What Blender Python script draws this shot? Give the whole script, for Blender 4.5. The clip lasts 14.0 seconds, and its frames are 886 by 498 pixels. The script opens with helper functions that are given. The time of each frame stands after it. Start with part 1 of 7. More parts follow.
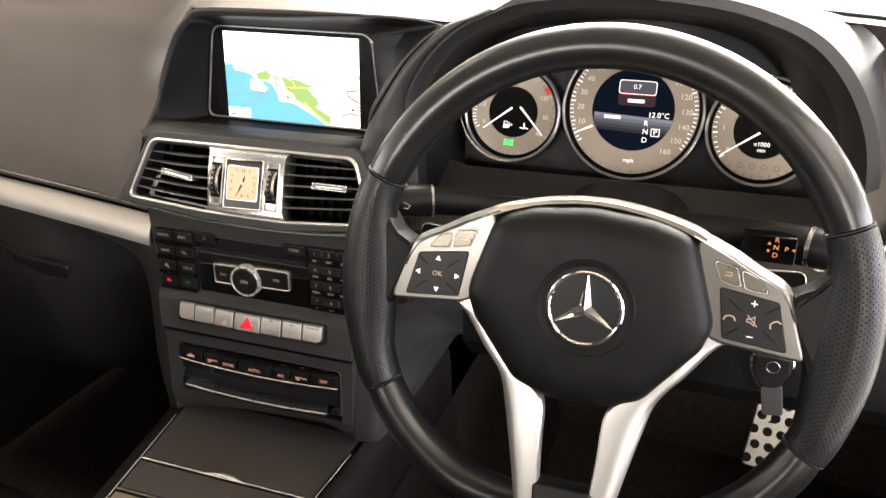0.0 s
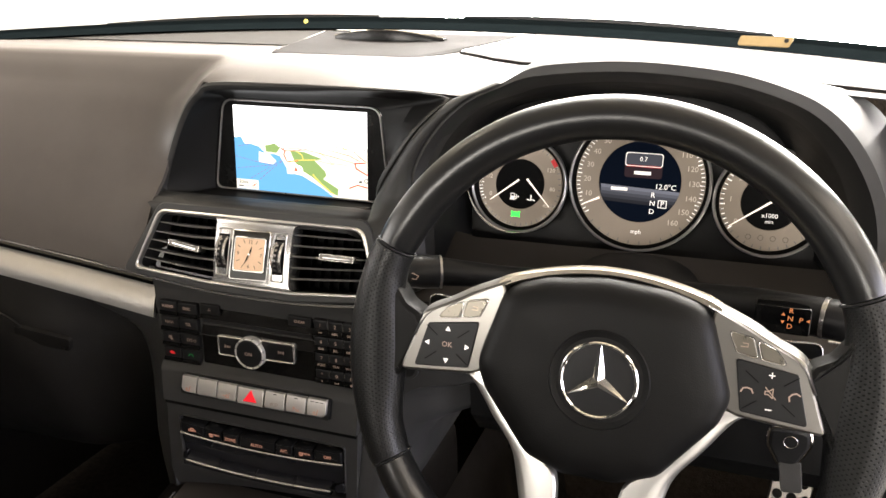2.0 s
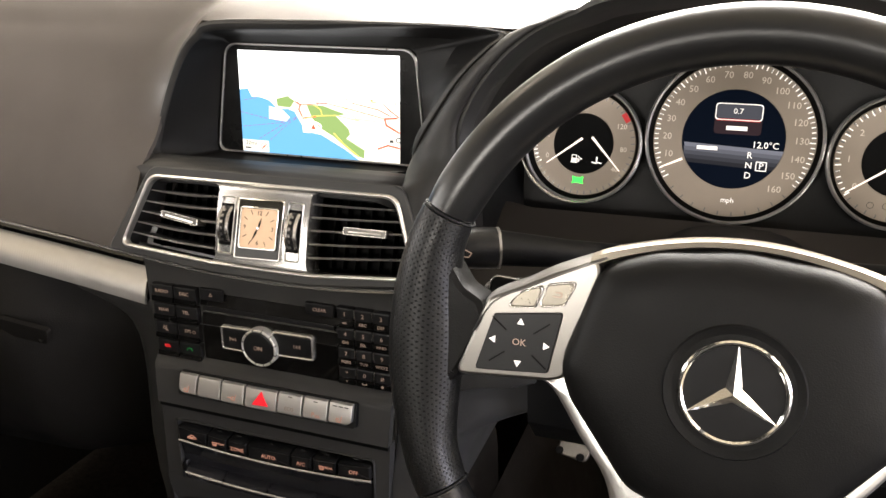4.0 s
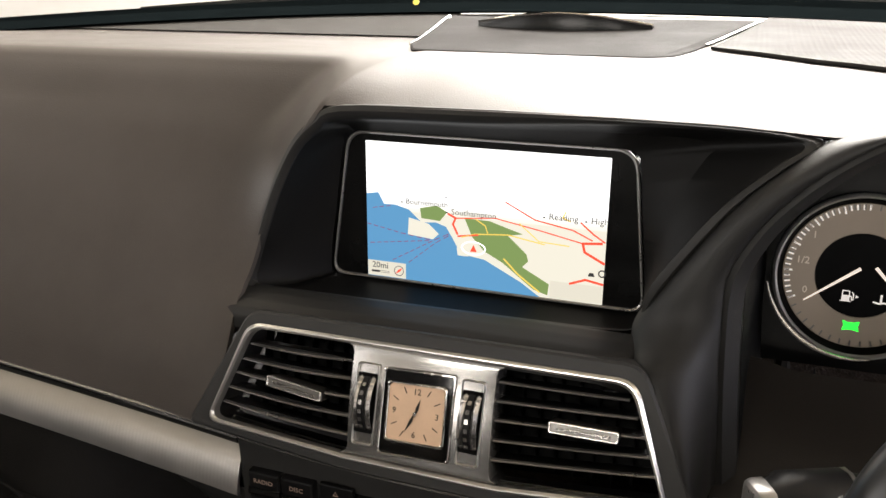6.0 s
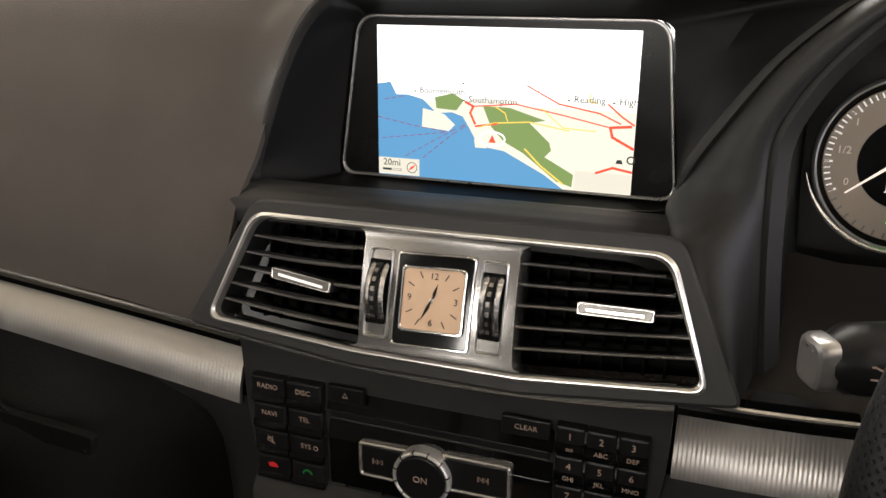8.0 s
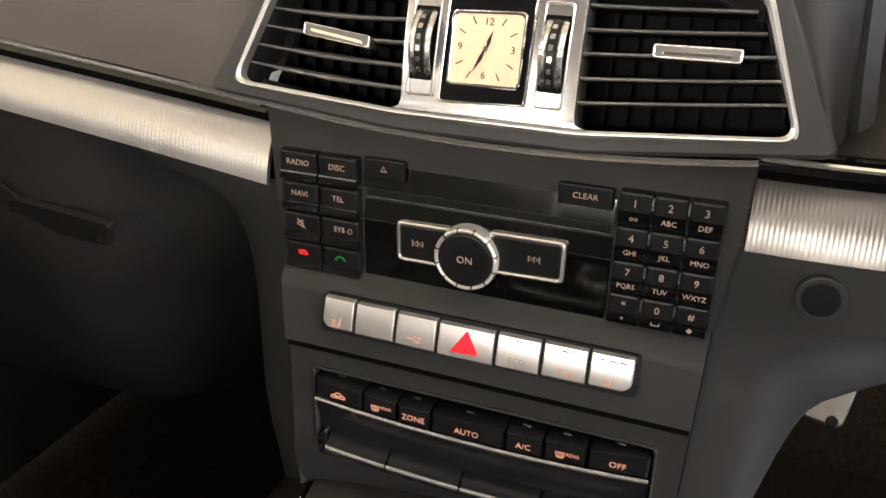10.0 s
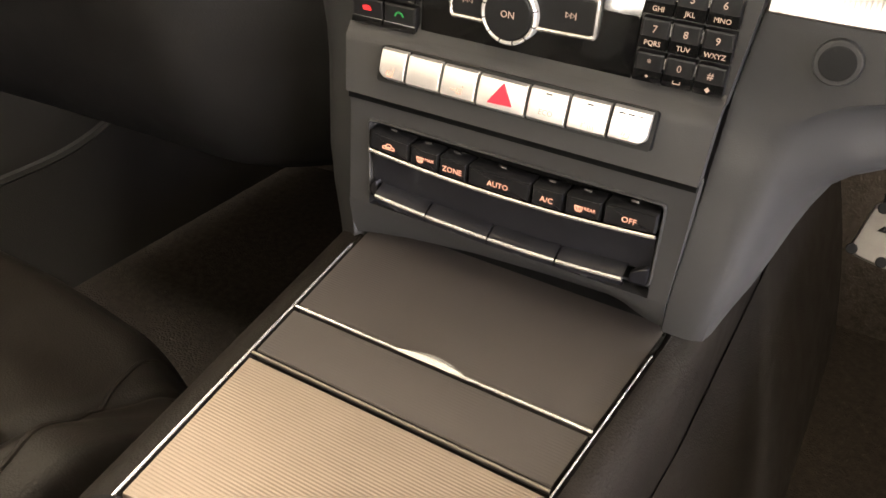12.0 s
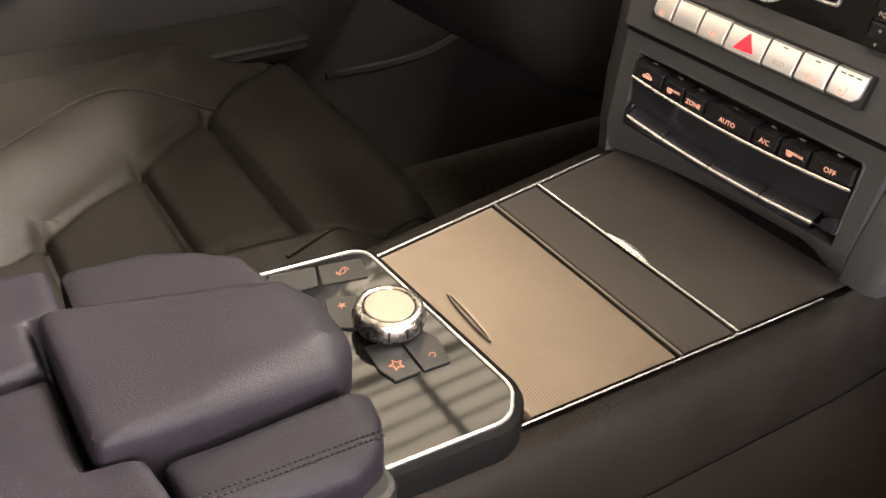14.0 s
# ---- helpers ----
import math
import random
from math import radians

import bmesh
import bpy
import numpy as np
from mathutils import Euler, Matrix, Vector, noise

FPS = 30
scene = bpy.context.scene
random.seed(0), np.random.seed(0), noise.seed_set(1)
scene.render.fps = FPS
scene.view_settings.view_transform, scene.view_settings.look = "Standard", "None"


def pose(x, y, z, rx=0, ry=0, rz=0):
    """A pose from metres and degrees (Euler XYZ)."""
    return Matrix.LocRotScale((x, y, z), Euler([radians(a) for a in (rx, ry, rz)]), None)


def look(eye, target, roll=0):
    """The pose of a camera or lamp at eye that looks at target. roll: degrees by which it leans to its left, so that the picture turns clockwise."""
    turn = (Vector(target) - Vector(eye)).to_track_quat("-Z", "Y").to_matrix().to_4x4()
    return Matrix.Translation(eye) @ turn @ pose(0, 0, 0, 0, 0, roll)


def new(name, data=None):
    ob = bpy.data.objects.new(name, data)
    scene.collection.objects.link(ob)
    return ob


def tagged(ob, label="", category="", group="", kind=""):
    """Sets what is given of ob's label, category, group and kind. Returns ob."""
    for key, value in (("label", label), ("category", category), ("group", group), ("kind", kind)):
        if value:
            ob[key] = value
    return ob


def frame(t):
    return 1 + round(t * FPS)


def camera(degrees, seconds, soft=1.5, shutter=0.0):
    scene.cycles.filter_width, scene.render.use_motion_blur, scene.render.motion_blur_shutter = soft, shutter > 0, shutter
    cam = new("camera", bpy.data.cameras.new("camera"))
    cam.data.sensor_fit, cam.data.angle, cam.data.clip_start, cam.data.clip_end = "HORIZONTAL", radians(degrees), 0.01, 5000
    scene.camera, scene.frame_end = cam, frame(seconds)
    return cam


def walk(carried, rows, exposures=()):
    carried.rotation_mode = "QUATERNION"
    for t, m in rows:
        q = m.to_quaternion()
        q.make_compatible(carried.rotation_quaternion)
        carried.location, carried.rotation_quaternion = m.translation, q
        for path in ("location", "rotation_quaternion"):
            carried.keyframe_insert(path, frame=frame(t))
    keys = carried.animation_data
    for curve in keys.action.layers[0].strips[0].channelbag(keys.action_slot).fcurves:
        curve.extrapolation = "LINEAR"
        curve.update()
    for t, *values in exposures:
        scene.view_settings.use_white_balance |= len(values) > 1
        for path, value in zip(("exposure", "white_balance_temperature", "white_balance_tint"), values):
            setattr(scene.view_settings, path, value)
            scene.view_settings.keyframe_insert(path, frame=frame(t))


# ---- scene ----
cam = camera(56.8, 14.0)
PATH = [
    (0, (0.427, 0.372, 1.199), (-0.175, 2.109, 0.413), 0.3),
    (0.5, (0.42, 0.368, 1.198), (-0.173, 2.067, 0.327), 0.3),
    (1, (0.432, 0.347, 1.207), (-0.17, 2.071, 0.392), 0.3),
    (1.5, (0.437, 0.356, 1.193), (-0.185, 2.144, 0.545), 0.3),
    (2, (0.42, 0.374, 1.194), (-0.207, 2.171, 0.578), 0.3),
    (2.2, (0.405, 0.393, 1.193), (-0.225, 2.188, 0.576), 0.2),
    (4.3, (0.319, 0.504, 1.14), (-0.327, 2.279, 0.483), 0.0),
    (4.5, (0.293, 0.517, 1.144), (-0.338, 2.301, 0.496), 0.3),
    (5, (0.222, 0.551, 1.145), (-0.414, 2.333, 0.498), 0.1),
    (5.5, (0.174, 0.617, 1.162), (-0.488, 2.388, 0.508), -0.2),
    (6, (0.149, 0.657, 1.175), (-0.511, 2.429, 0.524), -0.2),
    (6.5, (0.146, 0.677, 1.175), (-0.514, 2.45, 0.526), -0.2),
    (7, (0.149, 0.664, 1.163), (-0.506, 2.442, 0.52), -0.2),
    (7.2, (0.149, 0.662, 1.151), (-0.51, 2.439, 0.512), -0.3),
    (9.3, (0.109, 0.667, 1.049), (-0.542, 2.404, 0.301), 0.6),
    (9.5, (0.11, 0.671, 1.043), (-0.539, 2.396, 0.267), 0.7),
    (10, (0.114, 0.666, 1.018), (-0.536, 2.36, 0.178), 0.9),
    (10.5, (0.119, 0.66, 1.0), (-0.547, 2.306, 0.08), 1.0),
    (11, (0.126, 0.655, 0.987), (-0.566, 2.251, 0.0), 1.4),
    (11.5, (0.147, 0.638, 0.977), (-0.592, 2.181, -0.06), 2.1),
    (12, (0.182, 0.617, 0.971), (-0.643, 2.087, -0.106), 2.8),
    (12.5, (0.217, 0.594, 0.961), (-0.757, 1.963, -0.124), 3.6),
    (13, (0.243, 0.565, 0.961), (-0.869, 1.8, -0.152), 4.1),
    (13.5, (0.282, 0.535, 0.972), (-0.947, 1.619, -0.174), 4.1),
    (14, (0.307, 0.546, 0.986), (-1.009, 1.512, -0.17), 4.7),
]
EXPOSURES = [(0, 1.0, 6500, 10), (0.5, 1.06, 6500, 10), (1.0, 1.34, 6500, 10), (1.5, 0.86, 6500, 10), (2, 0.6, 6500, 10), (4.5, 0.73, 6500, 10), (5.5, 0.22, 6500, 10), (6.2, -0.32, 6500, 10), (7.2, -0.3, 6500, 10), (9.3, 0.68, 6500, 10), (10.0, 1.2, 6600, 10), (10.5, 1.66, 6700, 10), (11.5, 2.27, 6900, 10), (12.0, 2.3, 6950, 10), (12.5, 2.20, 6900, 11), (13.5, 2.06, 6900, 12), (14, 1.92, 6900, 12)]
walk(cam, [(t, look(eye, target, roll)) for t, eye, target, roll in PATH], EXPOSURES)

# ---- world and light: a bright white showroom seen through the glass ----
world = bpy.data.worlds.new("world")
scene.world = world
world.use_nodes = True
world.node_tree.nodes["Background"].inputs["Color"].default_value = (1.0, 0.97, 0.93, 1)
world.node_tree.nodes["Background"].inputs["Strength"].default_value = 0.10


def ceiling_lamp(x, y, z, sx, sy, watts, color=(1.0, 0.95, 0.88), turn=(0, 0, 0)):
    data = bpy.data.lights.new("unseen_area_lamp", "AREA")
    data.shape, data.size, data.size_y, data.energy, data.color = "RECTANGLE", sx, sy, watts, color
    ob = new("unseen_area_lamp", data)
    ob.matrix_world = pose(x, y, z, *turn)
    return tagged(ob, "unseen rectangular area light added at ceiling height", "ceiling light", "showroom lights")


# unseen lamps, added and sized for the light on dash and console
ceiling_lamp(1.1, 4.0, 3.0, 4.8, 3.2, 1450)
ceiling_lamp(2.9, 0.2, 3.0, 1.4, 4.0, 80, (1.0, 0.88, 0.74))
# stands in for the cream ceiling mirrored in the glossy console panel
ceiling_lamp(-2.175, 1.775, 3.0, 1.35, 1.35, 34, (1.0, 0.86, 0.67))


def shop_window(x, y, z, sx, sy, watts, color, turn):
    data = bpy.data.lights.new("shop_window_light", "AREA")
    data.shape, data.size, data.size_y, data.energy, data.color = "RECTANGLE", sx, sy, watts, color
    ob = new("shop_window_light", data)
    ob.matrix_world = pose(x, y, z, *turn)
    return tagged(ob, "bright shop window behind and beside the car", "window light", "shop windows")


shop_window(0.6, -6.9, 2.05, 7.0, 1.2, 640, (1.0, 0.94, 0.86), (90, 0, 0))
shop_window(2.3, 6.9, 1.6, 8.4, 2.4, 1400, (1.0, 0.97, 0.95), (-90, 0, 0))
shop_window(-6.9, -2.6, 1.8, 8.0, 2.0, 290, (1.0, 0.97, 0.94), (90, 0, -90))
shop_window(6.9, -0.4, 1.7, 6.0, 2.0, 400, (0.82, 0.82, 1.0), (90, 0, 90))


# ---- materials ----
def mat(name, base, rough=0.5, metal=0.0, grain=0.0, grain_size=0.001, vary=0.25, vary_size=0.05, coat=0.0, spec=0.2,
        ribs=0.0, ribs_axis="X", ribs_size=0.002, emit=None, emit_strength=0.0, dots=0.0):
    """A surface with colour variation at a large and a small scale, and fine relief at real size."""
    m = bpy.data.materials.new(name)
    m.use_nodes = True
    nt = m.node_tree
    n, l = nt.nodes, nt.links
    b = n["Principled BSDF"]
    b.inputs["Roughness"].default_value = rough
    b.inputs["Metallic"].default_value = metal
    b.inputs["Specular IOR Level"].default_value = spec
    b.inputs["Coat Weight"].default_value = coat
    b.inputs["Coat Roughness"].default_value = 0.03
    b.inputs["Base Color"].default_value = (*base, 1)
    co = n.new("ShaderNodeTexCoord")
    if vary:
        big = n.new("ShaderNodeTexNoise")
        big.inputs["Scale"].default_value = 1 / vary_size
        big.inputs["Detail"].default_value = 8
        big.inputs["Roughness"].default_value = 0.65
        l.new(co.outputs["Object"], big.inputs["Vector"])
        ramp = n.new("ShaderNodeMapRange")
        ramp.inputs["From Min"].default_value, ramp.inputs["From Max"].default_value = 0.3, 0.7
        ramp.inputs["To Min"].default_value, ramp.inputs["To Max"].default_value = 1 - vary, 1 + vary
        l.new(big.outputs["Fac"], ramp.inputs["Value"])
        mul = n.new("ShaderNodeVectorMath")
        mul.operation = "SCALE"
        mul.inputs[0].default_value = base
        l.new(ramp.outputs["Result"], mul.inputs["Scale"])
        l.new(mul.outputs["Vector"], b.inputs["Base Color"])
        rr = n.new("ShaderNodeMapRange")
        rr.inputs["From Min"].default_value, rr.inputs["From Max"].default_value = 0.3, 0.7
        rr.inputs["To Min"].default_value, rr.inputs["To Max"].default_value = max(0.02, rough * 0.85), min(1, rough * 1.15)
        l.new(big.outputs["Fac"], rr.inputs["Value"])
        l.new(rr.outputs["Result"], b.inputs["Roughness"])
    last = None
    if grain:
        v = n.new("ShaderNodeTexVoronoi")
        v.inputs["Scale"].default_value = 1 / grain_size
        l.new(co.outputs["Object"], v.inputs["Vector"])
        bump = n.new("ShaderNodeBump")
        bump.inputs["Strength"].default_value = grain
        bump.inputs["Distance"].default_value = grain_size * 0.5
        l.new(v.outputs["Distance"], bump.inputs["Height"])
        last = bump
    if ribs:
        w = n.new("ShaderNodeTexWave")
        w.wave_type, w.bands_direction, w.wave_profile = "BANDS", ribs_axis, "SIN"
        w.inputs["Scale"].default_value = math.pi / (10 * ribs_size)
        l.new(co.outputs["Object"], w.inputs["Vector"])
        bump = n.new("ShaderNodeBump")
        bump.inputs["Strength"].default_value = ribs
        bump.inputs["Distance"].default_value = ribs_size * 0.4
        l.new(w.outputs["Fac"], bump.inputs["Height"])
        if last:
            l.new(last.outputs["Normal"], bump.inputs["Normal"])
        last = bump
    if dots:
        uv = n.new("ShaderNodeUVMap")
        sc = n.new("ShaderNodeVectorMath")
        sc.operation = "SCALE"
        sc.inputs["Scale"].default_value = 1 / dots
        l.new(uv.outputs["UV"], sc.inputs[0])
        rot = n.new("ShaderNodeVectorRotate")
        rot.rotation_type = "Z_AXIS"
        rot.inputs["Angle"].default_value = radians(45)
        l.new(sc.outputs["Vector"], rot.inputs["Vector"])
        fr = n.new("ShaderNodeVectorMath")
        fr.operation = "FRACTION"
        l.new(rot.outputs["Vector"], fr.inputs[0])
        di = n.new("ShaderNodeVectorMath")
        di.operation = "DISTANCE"
        di.inputs[1].default_value = (0.5, 0.5, 0)
        l.new(fr.outputs["Vector"], di.inputs[0])
        edge = n.new("ShaderNodeMapRange")
        edge.inputs["From Min"].default_value, edge.inputs["From Max"].default_value = 0.15, 0.27
        l.new(di.outputs["Value"], edge.inputs["Value"])
        pit = n.new("ShaderNodeMixRGB")
        pit.blend_type = "MULTIPLY"
        pit.inputs["Fac"].default_value = 0.5
        l.new(mul.outputs["Vector"], pit.inputs["Color1"])
        l.new(edge.outputs["Result"], pit.inputs["Color2"])
        l.new(pit.outputs["Color"], b.inputs["Base Color"])
        tame = n.new("ShaderNodeMath")
        tame.operation = "MULTIPLY_ADD"
        tame.inputs[1].default_value = spec * 0.6
        tame.inputs[2].default_value = spec * 0.4
        l.new(edge.outputs["Result"], tame.inputs[0])
        l.new(tame.outputs["Value"], b.inputs["Specular IOR Level"])
        bump = n.new("ShaderNodeBump")
        bump.inputs["Strength"].default_value = 0.35
        bump.inputs["Distance"].default_value = dots * 0.25
        l.new(edge.outputs["Result"], bump.inputs["Height"])
        if last:
            l.new(last.outputs["Normal"], bump.inputs["Normal"])
        last = bump
    if last:
        l.new(last.outputs["Normal"], b.inputs["Normal"])
    if emit:
        b.inputs["Emission Color"].default_value = (*emit, 1)
        b.inputs["Emission Strength"].default_value = emit_strength
    return m


def glow(name, color, strength, base=(0.02, 0.02, 0.02)):
    return mat(name, base, 0.4, vary=0, emit=color, emit_strength=strength)


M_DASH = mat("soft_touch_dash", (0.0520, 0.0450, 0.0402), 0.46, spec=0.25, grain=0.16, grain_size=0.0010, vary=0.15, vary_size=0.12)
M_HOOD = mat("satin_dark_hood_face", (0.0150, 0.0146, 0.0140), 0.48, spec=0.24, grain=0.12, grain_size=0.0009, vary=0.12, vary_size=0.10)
M_GRILLE = mat("speaker_mesh", (0.022, 0.020, 0.018), 0.8, ribs=0.12, ribs_size=0.004, vary=0.1, vary_size=0.1, spec=0.06)
M_PLATE = mat("dark_matt_dash_plate", (0.016, 0.0145, 0.0135), 0.85, grain=0.2, grain_size=0.0015, vary=0.1, vary_size=0.1, spec=0.04)
M_STACK = mat("satin_anthracite_plastic", (0.0310, 0.0307, 0.0304), 0.46, grain=0.12, grain_size=0.0008, vary=0.1, vary_size=0.1)
M_BLACK = mat("matt_black_plastic", (0.0045, 0.0045, 0.0045), 0.5, grain=0.15, grain_size=0.001, vary=0.15, vary_size=0.05)
M_VOID = mat("deep_black_plastic", (0.0018, 0.0018, 0.0018), 0.7, spec=0.08, vary=0.1, vary_size=0.05)
M_KEY = mat("satin_black_key", (0.009, 0.009, 0.0095), 0.36, grain=0.05, grain_size=0.0006, vary=0.1, vary_size=0.02)
M_PIANO = mat("piano_black", (0.003, 0.003, 0.003), 0.06, spec=0.5, vary=0.1, vary_size=0.03, coat=0.0)
M_PANEL = mat("glossy_black_control_panel", (0.003, 0.003, 0.003), 0.05, spec=0.14, vary=0.1, vary_size=0.03)
M_SMOKE = mat("smoked_gloss_panel", (0.012, 0.012, 0.014), 0.12, vary=0.1, vary_size=0.03)
M_CHROME = mat("bright_chrome", (0.78, 0.77, 0.75), 0.09, 1.0, vary=0)
M_SATIN = mat("satin_silver_plate", (0.37, 0.36, 0.35), 0.26, 0.9, vary=0)
# wheel silver in three tones by light: shoulders, shaded plates, lit lower spokes
M_SILVER = mat("matt_silver_paint", (0.28, 0.27, 0.26), 0.30, 0.9, vary=0)
M_SPOKE = mat("shaded_silver_spoke_plate", (0.195, 0.186, 0.172), 0.28, 0.9, vary=0)
M_LEG = mat("lit_silver_lower_spoke", (0.46, 0.45, 0.435), 0.32, 0.85, vary=0)
M_BAND = mat("champagne_silver_band", (0.30, 0.265, 0.215), 0.28, 0.9, vary=0)
M_RING = mat("bright_knob_ring", (0.70, 0.69, 0.67), 0.33, 0.6, vary=0)
# the black carpet again, its colour raised for glare over the footwell
M_BULK = mat("glare_lifted_bulkhead_carpet", (0.045, 0.037, 0.031), 0.95, spec=0.0, grain=0.8, grain_size=0.003, vary=0.4, vary_size=0.01)
M_KEYSILVER = mat("dark_satin_silver_key", (0.15, 0.137, 0.114), 0.30, 0.9, vary=0.04, vary_size=0.008)
M_BARREL = mat("satin_chrome_barrel", (0.46, 0.44, 0.415), 0.27, 1.0, vary=0.04, vary_size=0.01)
M_TAB = mat("dark_metallic_slide_tab", (0.13, 0.124, 0.118), 0.32, 0.85, vary=0.04, vary_size=0.01)
M_CONSOLE = mat("soft_brown_black_console_side", (0.0082, 0.0067, 0.0055), 0.65, spec=0.10, grain=0.3, grain_size=0.0016, vary=0.2, vary_size=0.05)
# grey plastic; the brown in it is window light put into the colour
M_UNDER = mat("warm_lit_grey_column_panel", (0.023, 0.0198, 0.0172), 0.5, spec=0.25, grain=0.15, grain_size=0.001, vary=0.10, vary_size=0.06)
M_CAP = mat("brushed_champagne_cap", (0.20, 0.180, 0.152), 0.40, 0.9, grain=0.05, grain_size=0.0006, vary=0.05, vary_size=0.01)
M_SWITCH = mat("silver_switch_face", (0.64, 0.625, 0.61), 0.30, 0.85, vary=0.0, vary_size=0.01)
M_LINE = mat("polished_silver_edge", (0.74, 0.72, 0.69), 0.27, 0.85, vary=0)
M_FRAME = mat("satin_chrome_vent_frame", (0.56, 0.55, 0.53), 0.28, 0.9, vary=0)
M_TRIM = mat("ribbed_aluminium_trim", (0.57, 0.56, 0.55), 0.32, 0.9, ribs=0.05, ribs_axis="X", ribs_size=0.0026, vary=0.06, vary_size=0.03)
M_RIBBED = mat("ribbed_aluminium_end_trim", (0.42, 0.40, 0.38), 0.34, 0.9, vary=0.06, vary_size=0.03)
M_LOUVRE = mat("grey_metallic_louvre", (0.36, 0.35, 0.34), 0.3, 0.85, vary=0.04, vary_size=0.02)
M_SHUTTER = mat("ribbed_aluminium_shutter", (0.165, 0.134, 0.107), 0.42, 0.6, vary=0.06, vary_size=0.05)
M_FLAP = mat("dark_ribbed_flap", (0.043, 0.0380, 0.0345), 0.5, 0.1, ribs=0.07, ribs_axis="Y", ribs_size=0.0022, vary=0.08, vary_size=0.05)
M_LEATHER = mat("black_smooth_leather", (0.006, 0.006, 0.006), 0.29, spec=0.4, grain=0.02, grain_size=0.0009, vary=0.0, vary_size=0.05)
M_PERF = mat("perforated_black_leather", (0.0062, 0.0062, 0.0062), 0.38, spec=0.26, grain=0.08, grain_size=0.0008, vary=0.1, vary_size=0.02, dots=0.0025)
M_GLOVE = mat("grained_black_glovebox", (0.0054, 0.0049, 0.0043), 0.66, spec=0.14, grain=0.2, grain_size=0.0012, vary=0.12, vary_size=0.1)
M_NUM = mat("pale_dial_print", (0.55, 0.48, 0.40), 0.5, vary=0, emit=(1.0, 0.85, 0.7), emit_strength=0.10)
M_PAD = mat("airbag_pad_plastic", (0.0046, 0.0045, 0.0044), 0.46, spec=0.14, grain=0.18, grain_size=0.0008, vary=0.12, vary_size=0.03)
M_ARM = mat("armrest_leather", (0.0061, 0.0051, 0.0072), 0.50, spec=0.12, grain=0.22, grain_size=0.0010, vary=0.15, vary_size=0.04)
M_SEAT = mat("dark_seat_leather", (0.0104, 0.0088, 0.0074), 0.50, spec=0.14, grain=0.22, grain_size=0.0016, vary=0.22, vary_size=0.06)
M_CARPET = mat("black_carpet", (0.020, 0.0166, 0.0136), 0.95, spec=0.0, grain=0.8, grain_size=0.003, vary=0.4, vary_size=0.01)
M_DOOR = mat("door_card_plastic", (0.0098, 0.0089, 0.0078), 0.68, spec=0.10, grain=0.25, grain_size=0.0014, vary=0.15, vary_size=0.1)
M_STEEL = mat("brushed_pedal_steel", (0.17, 0.16, 0.148), 0.35, 1.0, vary=0.1, vary_size=0.01)
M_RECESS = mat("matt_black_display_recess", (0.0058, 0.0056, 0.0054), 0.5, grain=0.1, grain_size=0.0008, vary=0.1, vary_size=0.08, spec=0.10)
M_RUBBER = mat("black_rubber_stud", (0.01, 0.01, 0.01), 0.8, vary=0.2, vary_size=0.01)
M_DIAL = mat("champagne_gauge_ring", (0.195, 0.162, 0.132), 0.45, 0.2, vary=0.05, vary_size=0.02, emit=(0.9, 0.72, 0.5), emit_strength=0.04)
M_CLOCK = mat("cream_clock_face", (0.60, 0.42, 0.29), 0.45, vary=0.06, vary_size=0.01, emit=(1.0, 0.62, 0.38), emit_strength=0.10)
M_INK = mat("black_print", (0.01, 0.008, 0.006), 0.5, vary=0)
M_AMBER = glow("amber_backlit_print", (1.0, 0.40, 0.25), 0.21, (0.45, 0.27, 0.2))
M_AMBER_DIM = glow("amber_key_print", (1.0, 0.34, 0.17), 0.075, (0.22, 0.09, 0.05))
M_AMBER_HOT = glow("amber_backlit_gear_print", (1.0, 0.30, 0.12), 0.32, (0.4, 0.16, 0.05))
M_PRINT = mat("pale_key_print", (0.33, 0.25, 0.205), 0.5, vary=0, emit=(1.0, 0.62, 0.45), emit_strength=0.035)
M_WHITE_PRINT = glow("white_backlit_print", (1.0, 0.9, 0.8), 0.6, (0.6, 0.6, 0.6))
M_RED = mat("red_hazard_lens", (0.75, 0.02, 0.03), 0.25, vary=0.08, vary_size=0.004, emit=(1.0, 0.02, 0.04), emit_strength=0.25)
M_RED_PRINT = glow("red_print", (1.0, 0.02, 0.03), 0.18, (0.35, 0.02, 0.02))
M_GREEN_PRINT = glow("green_print", (0.05, 0.6, 0.15), 0.06, (0.015, 0.12, 0.03))
M_GREEN_LAMP = glow("green_telltale", (0.02, 1.0, 0.05), 2.0)
M_NEEDLE = glow("white_needle", (1.0, 0.85, 0.72), 0.8, (0.6, 0.55, 0.5))
M_TFT = mat("instrument_display_blue_black", (0.002, 0.003, 0.006), 0.4, vary=0, spec=0.0, emit=(0.03, 0.05, 0.10), emit_strength=0.05)
M_TFT_FADE = [mat("instrument_display_silver_fade", (0.004, 0.004, 0.005), 0.4, vary=0, spec=0.0, emit=(0.55, 0.55, 0.64), emit_strength=e) for e in (0.26, 0.17, 0.10, 0.06, 0.03)]
M_TFT_BOX = mat("instrument_display_dark_box", (0.004, 0.003, 0.003), 0.4, vary=0, spec=0.0, emit=(0.10, 0.06, 0.07), emit_strength=0.25)
SCREEN_POWER = 1.6
M_SKY = glow("map_white_haze", (1.0, 0.99, 0.98), SCREEN_POWER * 1.25)
M_LAND = glow("map_cream_land", (0.70, 0.66, 0.55), SCREEN_POWER)
M_HAZE_A = glow("map_pale_haze", (0.93, 0.91, 0.87), SCREEN_POWER * 1.15)
